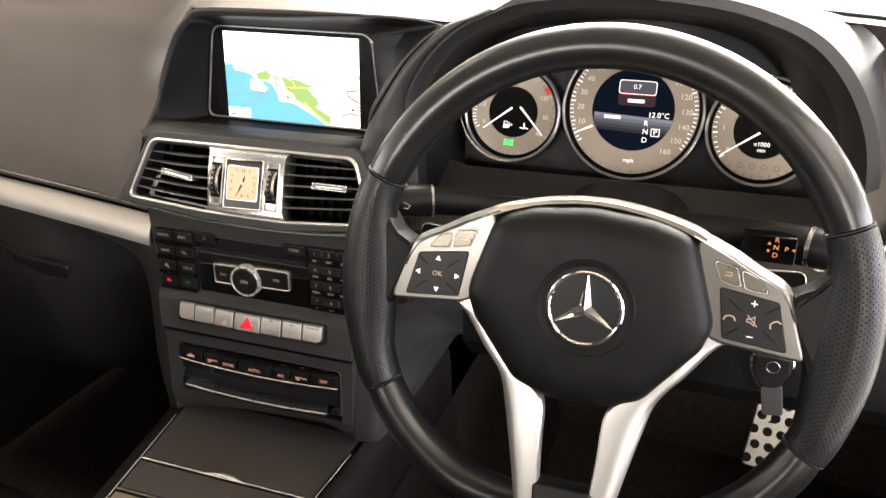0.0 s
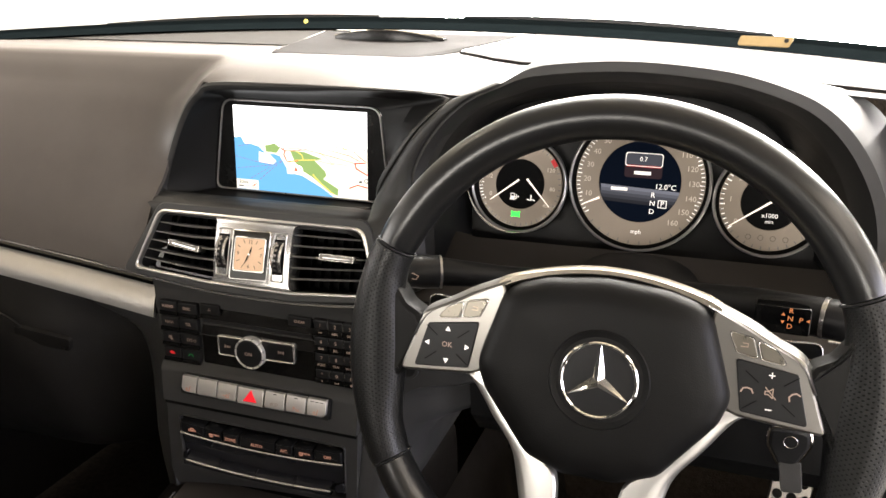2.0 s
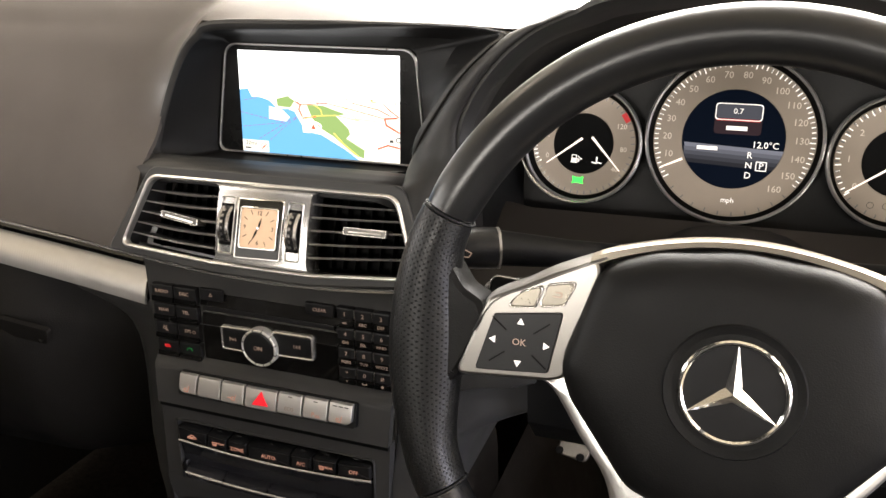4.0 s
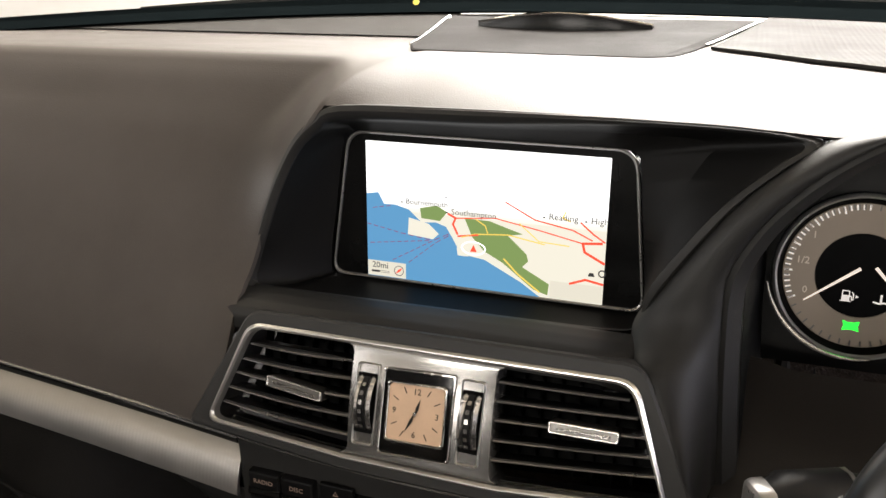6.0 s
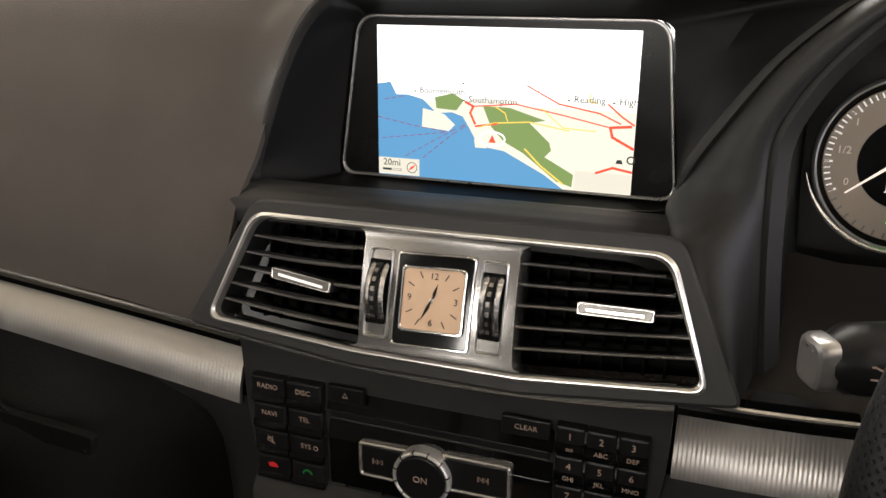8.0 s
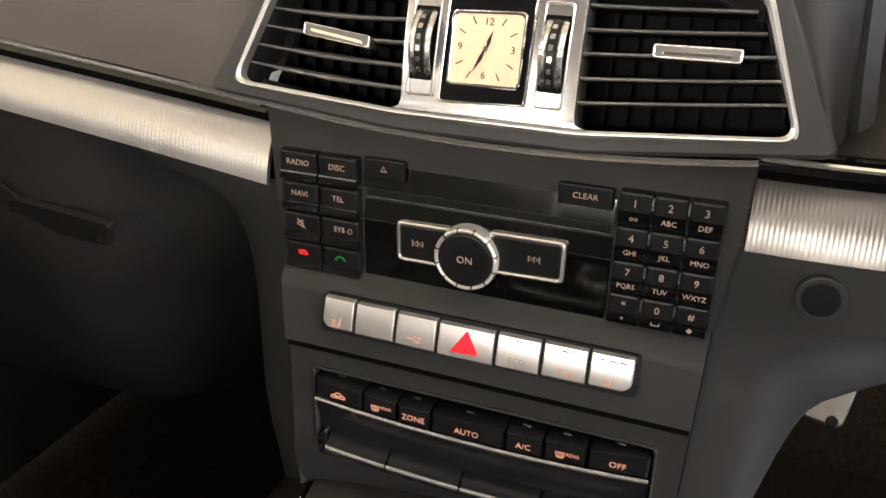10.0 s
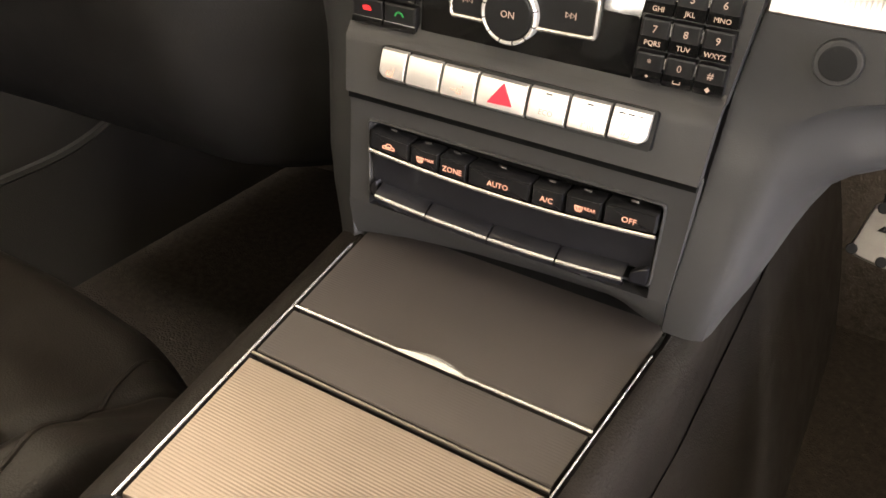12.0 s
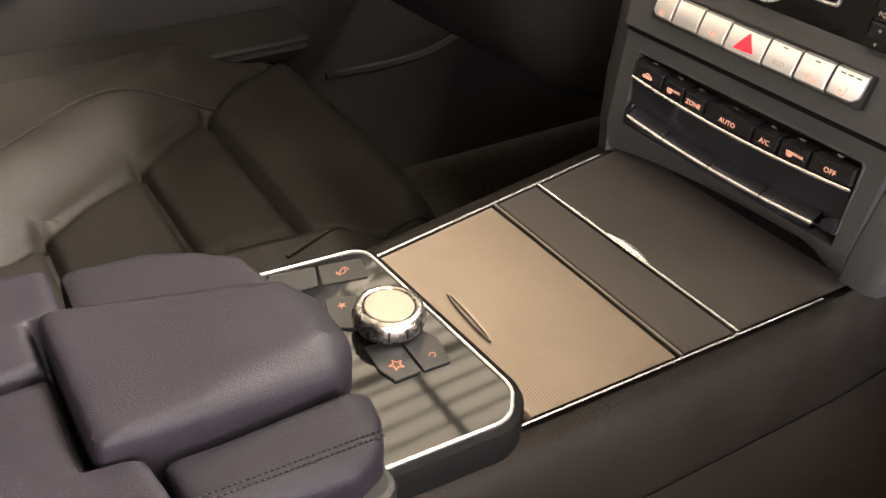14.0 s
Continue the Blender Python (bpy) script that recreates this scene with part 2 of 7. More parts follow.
M_HAZE_B = glow("map_cream_haze", (0.86, 0.83, 0.76), SCREEN_POWER * 1.1)
M_HAZE_C = glow("map_warm_haze", (0.78, 0.745, 0.65), SCREEN_POWER * 1.05)
M_SEA = glow("map_blue_sea", (0.085, 0.26, 0.46), SCREEN_POWER)
M_WOOD = glow("map_green_area", (0.17, 0.25, 0.075), SCREEN_POWER)
M_ROAD = glow("map_red_road", (0.85, 0.07, 0.03), SCREEN_POWER)
M_ROAD_Y = glow("map_yellow_road", (0.80, 0.55, 0.10), SCREEN_POWER)
M_FERRY = glow("map_purple_ferry_line", (0.22, 0.03, 0.12), SCREEN_POWER)
M_LABEL = glow("map_black_lettering", (0.02, 0.02, 0.02), SCREEN_POWER)
M_BOXES = glow("map_beige_box", (0.62, 0.58, 0.48), SCREEN_POWER)
M_CEIL = mat("tan_showroom_ceiling_panels", (0.26, 0.225, 0.165), 0.8, ribs=0.6, ribs_axis="X", ribs_size=0.4, vary=0.06, vary_size=0.6)
M_GLASSY = mat("dark_display_glass", (0.003, 0.003, 0.003), 0.25, vary=0.1, vary_size=0.03)
M_WALL = mat("white_showroom_paint", (0.80, 0.79, 0.77), 0.8, vary=0.03, vary_size=0.6)
M_FLOOR = mat("pale_showroom_floor", (0.45, 0.44, 0.42), 0.35, vary=0.08, vary_size=0.4)
M_HEADLINER = mat("grey_headliner_cloth", (0.12, 0.115, 0.11), 0.9, grain=0.2, grain_size=0.002, vary=0.06, vary_size=0.1)
M_FRIT = mat("black_windscreen_band", (0.0025, 0.0035, 0.0038), 0.6, spec=0.0, vary=0.1, vary_size=0.05)
M_YELLOW = mat("yellow_sticker", (0.75, 0.60, 0.12), 0.5, vary=0.05, vary_size=0.01)
M_TAN = mat("tan_paper_tag", (0.26, 0.185, 0.085), 0.6, vary=0.08, vary_size=0.01)

M_GLASS = bpy.data.materials.new("clear_windscreen_glass")
M_GLASS.use_nodes = True
M_GLASS.node_tree.nodes["Principled BSDF"].inputs["Transmission Weight"].default_value = 1.0
M_GLASS.node_tree.nodes["Principled BSDF"].inputs["Roughness"].default_value = 0.0
M_GLASS.node_tree.nodes["Principled BSDF"].inputs["IOR"].default_value = 1.02


# ---- building tools ----
class Geo:
    """Vertices and faces in world metres, with an optional uv per vertex."""

    def __init__(self):
        self.v, self.f, self.uv, self.caps = [], [], [], []

    def loft(self, loops, closed=True, cap0=False, cap1=False):
        k, base = len(loops[0]), len(self.v)
        for lp in loops:
            self.v += [tuple(p) for p in lp]
        for a in range(len(loops) - 1):
            for i in range(k if closed else k - 1):
                j = (i + 1) % k
                self.f.append((base + a * k + i, base + a * k + j, base + (a + 1) * k + j, base + (a + 1) * k + i))
        self.caps += [len(self.f) + i for i in range(int(cap0) + int(cap1))]
        if cap0:
            self.f.append(tuple(base + i for i in reversed(range(k))))
        if cap1:
            self.f.append(tuple(base + (len(loops) - 1) * k + i for i in range(k)))
        return self

    def grid(self, fn, nu, nv):
        """A sheet from fn(u, v), both from 0 to 1."""
        return self.loft([[fn(i / nu, j / nv) for i in range(nu + 1)] for j in range(nv + 1)], closed=False)


    def thicken(self, way):
        """Gives a sheet a back and sides, moved by way."""
        k, used = len(self.v), {}
        for f in self.f:
            for a, b in zip(f, f[1:] + f[:1]):
                used[(a, b)] = used.get((a, b), 0) + 1
        rim = [(a, b) for a, b in used if (b, a) not in used]
        self.v += [tuple(Vector(p) + way) for p in self.v]
        self.f += [tuple(i + k for i in reversed(f)) for f in self.f]
        self.f += [(b, a, a + k, b + k) for a, b in rim]
        return self


def origin_of(ob):
    place = Vector((0, 0, 0))
    while ob:
        place += ob.location
        ob = ob.parent
    return place


def part(name, geo, material, parent, label="", smooth=True, angle=35, thick=0.0):
    """One mesh object under a thing or a part (parent None: a thing of its own)."""
    at = origin_of(parent) if parent else Vector((0, 0, 0))
    if thick:
        geo.thicken(Vector(thick) if isinstance(thick, tuple) else Vector((0, 1, -0.5)) * thick)
    me = bpy.data.meshes.new(name)
    me.from_pydata([tuple(Vector(p) - at) for p in geo.v], [], geo.f)
    me.update()
    bm = bmesh.new()
    bm.from_mesh(me)
    bm.faces.ensure_lookup_table()
    for i in geo.caps:
        for e in bm.faces[i].edges:
            e.smooth = False
    if not geo.uv:
        bmesh.ops.remove_doubles(bm, verts=bm.verts, dist=1e-6)
    bmesh.ops.recalc_face_normals(bm, faces=bm.faces)
    for e in bm.edges:
        if len(e.link_faces) == 2 and e.calc_face_angle(0) > radians(angle):
            e.smooth = False
    for face in bm.faces:
        face.smooth = smooth
    if geo.uv:
        bm.verts.ensure_lookup_table()
        layer = bm.loops.layers.uv.new("UVMap")
        for face in bm.faces:
            for lp in face.loops:
                lp[layer].uv = geo.uv[lp.vert.index]
    bm.to_mesh(me)
    bm.free()
    me.materials.append(material)
    ob = new(name, me)
    if parent:
        ob.parent = parent
    if label:
        ob["label"] = label
    return ob


def thing(name, place, label, category, group="", kind=""):
    ob = new(name)
    ob.empty_display_size = 0.02
    ob.location = place
    return tagged(ob, label, category, group, kind)


def fillet(pts, r, n=4):
    """Rounds the corners of a closed outline. r: one radius or one for each corner."""
    out, k = [], len(pts)
    for i, p in enumerate(pts):
        a, b, c = Vector(pts[i - 1]), Vector(p), Vector(pts[(i + 1) % k])
        rad = r[i] if isinstance(r, (list, tuple)) else r
        d0, d1 = (a - b), (c - b)
        if rad <= 0 or d0.length < 1e-9 or d1.length < 1e-9:
            out.append(tuple(b))
            continue
        half = max(0.05, d0.angle(d1) / 2)
        cut = min(rad / math.tan(half), d0.length * 0.48, d1.length * 0.48)
        s, e = b + d0.normalized() * cut, b + d1.normalized() * cut
        for j in range(n + 1):
            t = j / n
            out.append(tuple((1 - t) ** 2 * s + 2 * t * (1 - t) * b + t * t * e))
    return out


def inset(pts, d):
    """A closed outline moved inwards by d."""
    k = len(pts)
    area = sum(pts[i][0] * pts[(i + 1) % k][1] - pts[(i + 1) % k][0] * pts[i][1] for i in range(k))
    sign, out = (1 if area > 0 else -1), []
    for i in range(k):
        a, b, c = Vector(pts[i - 1]), Vector(pts[i]), Vector(pts[(i + 1) % k])
        e0, e1 = (b - a), (c - b)
        if e0.length < 1e-9:
            e0 = e1
        if e1.length < 1e-9:
            e1 = e0
        n0 = Vector((-e0.y, e0.x)).normalized() * sign
        n1 = Vector((-e1.y, e1.x)).normalized() * sign
        m = n0 + n1
        m = m / max(0.6, m.length_squared / 2) if m.length > 1e-6 else n0
        out.append(tuple(b + m * d))
    return out


def convex(pts):
    k, signs = len(pts), set()
    for i in range(k):
        a, b, c = Vector(pts[i - 1]), Vector(pts[i]), Vector(pts[(i + 1) % k])
        t = (b - a).x * (c - b).y - (b - a).y * (c - b).x
        if abs(t) > 1e-10:
            signs.add(t > 0)
    return len(signs) < 2


def pull(pts, d):
    """A closed outline made smaller by d all round; safe at tight corners of convex outlines."""
    if not convex(pts):
        return inset(pts, d)
    xs, ys = [p[0] for p in pts], [p[1] for p in pts]
    cx, cy = (min(xs) + max(xs)) / 2, (min(ys) + max(ys)) / 2
    kx, ky = 1 - 2 * d / (max(xs) - min(xs)), 1 - 2 * d / (max(ys) - min(ys))
    return [(cx + (x - cx) * kx, cy + (y - cy) * ky) for x, y in pts]


def shrink(pts, d):
    """A closed outline drawn in towards its middle by about d, for domed pads."""
    c = sum((Vector(p) for p in pts), Vector((0, 0))) / len(pts)
    return [tuple(Vector(p) - (Vector(p) - c).normalized() * min(d, (Vector(p) - c).length * 0.9)) for p in pts]


def rect(x0, y0, x1, y1, r=0.0, n=3):
    pts = [(x0, y0), (x1, y0), (x1, y1), (x0, y1)]
    return fillet(pts, r, n) if r else pts


def circle(x, y, r, n=32, a0=0.0):
    return [(x + r * math.cos(a0 + 2 * math.pi * i / n), y + r * math.sin(a0 + 2 * math.pi * i / n)) for i in range(n)]


def lift(m, pts, w):
    return [m @ Vector((p[0], p[1], w)) for p in pts]


def slab(geo, m, outline, w0, w1, bevel=0.0, dome=0.0):
    """A plate with the outline, from depth w0 to w1 of the frame m, its front edge rounded."""
    if bevel:
        loops = [lift(m, outline, w0), lift(m, outline, w1 - bevel), lift(m, pull(outline, bevel * 0.3), w1 - bevel * 0.3), lift(m, pull(outline, bevel), w1)]
    else:
        loops = [lift(m, outline, w0), lift(m, outline, w1)]
    return geo.loft(loops, cap0=True, cap1=True)


def ring(geo, m, outer, width, w0, w1, bevel=0.0005):
    """A frame along the outline, of that width."""
    a, b = outer, pull(outer, width)
    loops = [lift(m, a, w0), lift(m, a, w1 - bevel), lift(m, pull(a, bevel), w1), lift(m, pull(a, width - bevel), w1), lift(m, b, w1 - bevel), lift(m, b, w0)]
    return geo.loft(loops + [loops[0]])


def face_frame(y0, z0, slope=0.0, x0=0.0):
    """A frame on a face towards the driver: u to the right, v up, w out of the face. slope: dy / dz."""
    v = Vector((0, slope, 1)).normalized()
    u = Vector((1, 0, 0))
    w = u.cross(v)
    m = Matrix((u, v, w)).transposed().to_4x4()
    m.translation = (x0, y0, z0)
    return m


def flat_frame(z0, turn=0.0, x0=0.0, y0=0.0):
    """A frame on a level top: u to the right, v ahead, w up."""
    return pose(x0, y0, z0, 0, 0, turn)


def tube(geo, path, radius, n=10, closed=False, flat=1.0):
    """A round bar along a path of points."""
    pts = [Vector(p) for p in path]
    k, loops = len(pts), []
    ref = None
    for i, p in enumerate(pts):
        d = (pts[(i + 1) % k] - pts[i - 1]) if closed else (pts[min(i + 1, k - 1)] - pts[max(i - 1, 0)])
        d.normalize()
        if ref is None:
            ref = d.orthogonal().normalized()
        ref = (ref - d * ref.dot(d)).normalized()
        side = d.cross(ref)
        r = radius[i] if isinstance(radius, (list, tuple)) else radius
        loops.append([p + (ref * math.cos(2 * math.pi * j / n) + side * flat * math.sin(2 * math.pi * j / n)) * r for j in range(n)])
    if closed:
        return geo.loft(loops + [loops[0]])
    return geo.loft(loops, cap0=True, cap1=True)


def stroke(geo, m, pts, width, w=0.0, h=0.0002):
    """A flat printed line through points of the frame m."""
    for a, b in zip(pts, pts[1:]):
        a, b = Vector(a), Vector(b)
        d = (b - a)
        if d.length < 1e-9:
            continue
        d.normalize()
        s = Vector((-d.y, d.x)) * width / 2
        e = d * width * 0.25
        q = [a - e - s, b + e - s, b + e + s, a - e + s]
        slab(geo, m, [tuple(p) for p in q], w, w + h)
    return geo


def lettering(text, m, size, material, parent, align="CENTER", name="lettering"):
    """Printed words as a thin mesh in the plane of the frame m."""
    cu = bpy.data.curves.new(name, "FONT")
    cu.body, cu.size, cu.align_x, cu.align_y = text, size, align, "CENTER"
    cu.extrude, cu.resolution_u = 0.00008, 2
    tmp = new(name, cu)
    bpy.context.view_layer.update()
    me = bpy.data.meshes.new_from_object(tmp.evaluated_get(bpy.context.evaluated_depsgraph_get()))
    bpy.data.objects.remove(tmp)
    bpy.data.curves.remove(cu)
    at = origin_of(parent)
    me.transform(Matrix.Translation(-at) @ m)
    me.materials.clear()
    me.materials.append(material)
    ob = new(name, me)
    ob.parent = parent
    return ob


def lerp(a, b, t):
    return a + (b - a) * t


def smooth01(t):
    t = min(1.0, max(0.0, t))
    return t * t * (3 - 2 * t)


def along(table, t):
    """A value, or tuple of values, on a smooth curve through rows (t, value)."""
    if t <= table[0][0]:
        return table[0][1]
    for i in range(len(table) - 1):
        (t0, a), (t1, b) = table[i], table[i + 1]
        if t <= t1:
            k = (t - t0) / (t1 - t0)
            return tuple(lerp(p, q, k) for p, q in zip(a, b)) if isinstance(a, tuple) else lerp(a, b, k)
    return table[-1][1]


def spline(pts, n=8):
    """A smooth path through points (Catmull-Rom)."""
    p = [Vector(q) for q in pts]
    p = [p[0] * 2 - p[1]] + p + [p[-1] * 2 - p[-2]]
    out = []
    for i in range(1, len(p) - 2):
        for j in range(n):
            t = j / n
            a, b, c, d = p[i - 1], p[i], p[i + 1], p[i + 2]
            out.append(0.5 * (2 * b + (c - a) * t + (2 * a - 5 * b + 4 * c - d) * t * t + (3 * b - a - 3 * c + d) * t ** 3))
    out.append(p[-2])
    return out

# ---- the showroom and the car's shell ----
def box(geo, x0, y0, z0, x1, y1, z1):
    return geo.loft([[(x0, y0, z0), (x1, y0, z0), (x1, y1, z0), (x0, y1, z0)], [(x0, y0, z1), (x1, y0, z1), (x1, y1, z1), (x0, y1, z1)]], cap0=True, cap1=True)


def structure(name, geo, material, label, category, **kw):
    return tagged(part(name, geo, material, None, **kw), label, category, kind="structure")


structure("ground", box(Geo(), -7, -7, -0.2, 7, 7, 0), M_FLOOR, "pale polished showroom floor under the car", "floor")
structure("wall_north", box(Geo(), -7, 7, 0, 7, 7.2, 3.2), M_WALL, "plain white showroom wall", "wall")
structure("wall_south", box(Geo(), -7, -7.2, 0, 7, -7, 3.2), M_WALL, "plain white showroom wall", "wall")
structure("wall_east", box(Geo(), 7, -7, 0, 7.2, 7, 3.2), M_WALL, "plain white showroom wall", "wall")
structure("wall_west", box(Geo(), -7.2, -7, 0, -7, 7, 3.2), M_WALL, "plain white showroom wall", "wall")
# unseen slats and black surround, added to shape the reflection in the console panel
slats = thing("unseen_ceiling_slats", (-2.175, 1.775, 2.96), "unseen dark slats added to line the ceiling light's reflection", "light grille")
for i in range(14):
    part("slat", box(Geo(), -2.855 + 0.104 * i, 1.09, 2.962, -2.845 + 0.104 * i, 2.46, 2.978), M_BLACK, slats)
for x0, y0, x1, y1 in ((-1.49, 0.4, -0.80, 3.2), (-2.86, 2.465, -1.491, 3.2), (-3.6, 0.4, -2.861, 3.2), (-2.86, 0.4, -1.491, 1.085)):
    part("surround", box(Geo(), x0, y0, 2.990, x1, y1, 3.010), M_VOID, slats, "unseen black panel added to bound the light's reflection")
part("cross_bar", box(Geo(), -2.86, 2.042, 2.950, -1.495, 2.078, 2.961), M_BLACK, slats)
structure("ceiling", box(Geo(), -7.2, -7.2, 3.2, 7.2, 7.2, 3.4), M_CEIL, "tan panelled showroom ceiling", "ceiling")


for x in (-2.6, -1.95):
    structure("ceiling_track", box(Geo(), x, 0.6, 2.90, x + 0.025, 4.4, 2.93), M_BLACK, "thin dark lighting track under the showroom ceiling", "ceiling track")


def screen_base_y(x):
    """Where the foot of the windscreen runs, in plan."""
    return 1.53 - 0.40 * x * x


def screen_base_z(x):
    return 1.128 - 0.05 * x * x


structure("floor", box(Geo(), -0.80, -1.3, 0.25, 0.80, 1.75, 0.29), M_CARPET, "black carpeted car floor", "floor")
g = Geo()
g.grid(lambda u, v: (lerp(-0.80, 0.80, u), lerp(1.60, 1.70, v) - 0.06 * (2 * u - 1) ** 2, lerp(1.10, 0.24, v)), 12, 4)
structure("bulkhead", g, M_BULK, "black carpeted bulkhead behind the dashboard", "bulkhead", thick=0.02)
g = Geo()
g.grid(lambda u, v: (lerp(-0.60, 0.60, u), lerp(0.55, -1.0, v), 1.50 - 0.06 * (2 * u - 1) ** 2 - 0.06 * max(0, v - 0.5) ** 2), 16, 10)
structure("roof", g, M_HEADLINER, "grey cloth headliner under the roof", "roof", thick=(0, 0, 0.03))
g = Geo()
g.grid(lambda u, v: (lerp(-0.74, 0.74, u), -1.30 - 0.1 * v, lerp(0.28, 1.225, v)), 8, 4)
structure("wall_rear", g, M_DOOR, "dark trim panel behind the rear seats", "panel", thick=(0, -0.03, 0))

for sx in (-1, 1):
    g = Geo()
    g.grid(lambda u, v: (sx * lerp(0.735, 0.62, v), lerp(lerp(-1.33, -0.42, u), lerp(-1.05, -0.62, u), v), lerp(1.02, 1.475, v)), 6, 6)
    structure("rear_quarter_trim", g, M_HEADLINER, "grey trimmed rear quarter of the cabin", "panel", thick=(sx * 0.03, 0, 0))
# windscreen, its black band and the pillars
glass = thing("windscreen", (0, 1.5, 1.12), "large clear curved windscreen over the dashboard", "windscreen", kind="structure")
g = Geo()
g.grid(lambda u, v: (lerp(-0.72, 0.72, u) * lerp(1, 0.82, v), lerp(screen_base_y(lerp(-0.72, 0.72, u)) + 0.06, 0.55, v), lerp(screen_base_z(lerp(-0.72, 0.72, u)) + 0.004, 1.47, v) + 0.05 * math.sin(math.pi * v)), 24, 12)
pane = part("pane", g, M_GLASS, glass)
pane.visible_shadow = False
g = Geo()
g.grid(lambda u, v: (lerp(-0.74, 0.74, u), screen_base_y(lerp(-0.74, 0.74, u)) + lerp(-0.004, 0.070, v), screen_base_z(lerp(-0.74, 0.74, u)) + lerp(0.003, 0.015, v)), 40, 4)
part("lower_band", g, M_FRIT, glass, "black printed band along the foot of the glass", thick=0.004)

for sx, nm in ((-1, "left"), (1, "right")):
    pil = thing("windscreen_pillar", (sx * 0.72, 1.3, 1.1), "dark grey trimmed windscreen pillar", "pillar", "pillars", "structure")
    g = Geo()
    tube(g, [(sx * 0.735, 1.36, 1.08), (sx * 0.70, 1.0, 1.27), (sx * 0.64, 0.58, 1.45), (sx * 0.60, 0.4, 1.48)], [0.04, 0.035, 0.032, 0.03], 10)
    part("trim_cover", g, M_HEADLINER, pil)

# wiper arms behind the glass, a tag and a sticker
def wiper(x0, x1, dy):
    w = thing("wiper", (x0, screen_base_y(x0) + dy, screen_base_z(x0)), "black wiper arm with a thin rubber blade", "wiper", "windscreen wipers")
    pts = [(lerp(x0, x1, t), screen_base_y(lerp(x0, x1, t)) + dy, screen_base_z(lerp(x0, x1, t)) + 0.010 + 0.003 * math.sin(3 * t)) for t in [i / 10 for i in range(11)]]
    part("arm", tube(Geo(), pts, 0.006, 6), M_BLACK, w)
    part("blade", tube(Geo(), [(p[0], p[1] - 0.02, p[2] - 0.004) for p in pts], 0.004, 6), M_RUBBER, w)


wiper(0.02, 0.46, 0.085)
wiper(-0.55, -0.12, 0.085)
tag = thing("paper_tag", (0.45, 1.44, 1.13), "tan paper tag lying at the foot of the windscreen", "tag")
g = Geo()
slab(g, Matrix.Translation((0.452, screen_base_y(0.45) - 0.005, 1.128)) @ pose(0, 0, 0, 58, 0, -20), fillet([(-0.032, -0.007), (0.028, -0.007), (0.032, 0.006), (-0.031, 0.006)], 0.003), 0.006, 0.0075, 0.0004)
part("sheet", g, M_TAN, tag)
g = Geo()
slab(g, Matrix.Translation((0.452, screen_base_y(0.45) - 0.005, 1.128)) @ pose(0, 0, 0, 58, 0, -20), circle(0.024, 0.001, 0.0026, 12), 0.0072, 0.0082)
part("eyelet", g, M_BLACK, tag)
tag = thing("round_sticker", (-0.2, 1.52, 1.13), "small round yellow sticker on the glass", "sticker")
g = Geo()
slab(g, Matrix.Translation((-0.205, screen_base_y(-0.2) + 0.012, 1.1385)) @ pose(0, 0, 0, 60, 0, 0), circle(0, 0, 0.0036, 14), 0.0, 0.001)
part("disc", g, M_YELLOW, tag)


# passenger door and driver's door
def door(sx):
    d = thing("door", (sx * 0.74, 0.5, 0.4), "closed black door card with a long armrest", "car door", kind="structure")
    g = Geo()
    prof = [(0.30, 0.70), (0.42, 0.735), (0.52, 0.74), (0.60, 0.745), (0.72, 0.735), (0.85, 0.725), (0.98, 0.715), (1.06, 0.70)]
    g.loft([[(sx * px, y, pz) for pz, px in prof] for y in [-0.9 + 0.26 * i for i in range(11)]], closed=False)
    part("card", g, M_DOOR, d, thick=(sx * 0.03, 0, 0))
    g = Geo()
    sec = [(0.735, 0.515), (0.675, 0.525), (0.655, 0.545), (0.66, 0.562), (0.735, 0.575)]
    g.loft([[(sx * px, y, pz + 0.035 * (y - 0.6)) for px, pz in sec] for y in [-0.2 + 0.1 * i for i in range(13)]], cap0=True, cap1=True)
    part("armrest", g, M_DOOR, d)
    g = Geo()
    tube(g, [(sx * 0.655, y, 0.558 + 0.035 * (y - 0.6)) for y in [-0.2 + 0.1 * i for i in range(13)]], 0.006, 8)
    part("armrest_piping", g, M_DOOR, d)
    g = Geo()
    tube(g, spline([(sx * 0.70, 1.05, 0.49), (sx * 0.69, 1.2, 0.50), (sx * 0.69, 1.3, 0.54), (sx * 0.70, 1.33, 0.60)]), 0.006, 6)
    part("pocket_edge", g, M_DOOR, d)
    g = Geo()
    slab(g, face_frame(0.64, 0.66, 0, sx * 0.72) @ pose(0, 0, 0, 0, -90 * sx, 0), rect(-0.05, -0.012, 0.05, 0.012, 0.006), -0.004, 0.006, 0.003)
    part("pull_handle", g, M_SATIN, d, "satin silver pull handle")
    return d


door(-1)
# unseen panel, added so the wheel's metal reflects something dark
g = Geo()
g.grid(lambda u, v: (lerp(0.16, 0.77, u), -0.25 - 0.06 * v, lerp(0.28, 1.30, v)), 8, 4)
structure("wall_unseen_light_block", g, M_DOOR, "plain dark unseen panel added behind the driver to block light", "panel", thick=(0, -0.03, 0))
g = Geo()
g.grid(lambda u, v: (0.775, lerp(-1.3, 1.7, u), lerp(0.25, 0.72, v)), 10, 4)
structure("wall_right", g, M_DOOR, "plain dark lower side of the car", "panel", thick=(0.03, 0, 0))

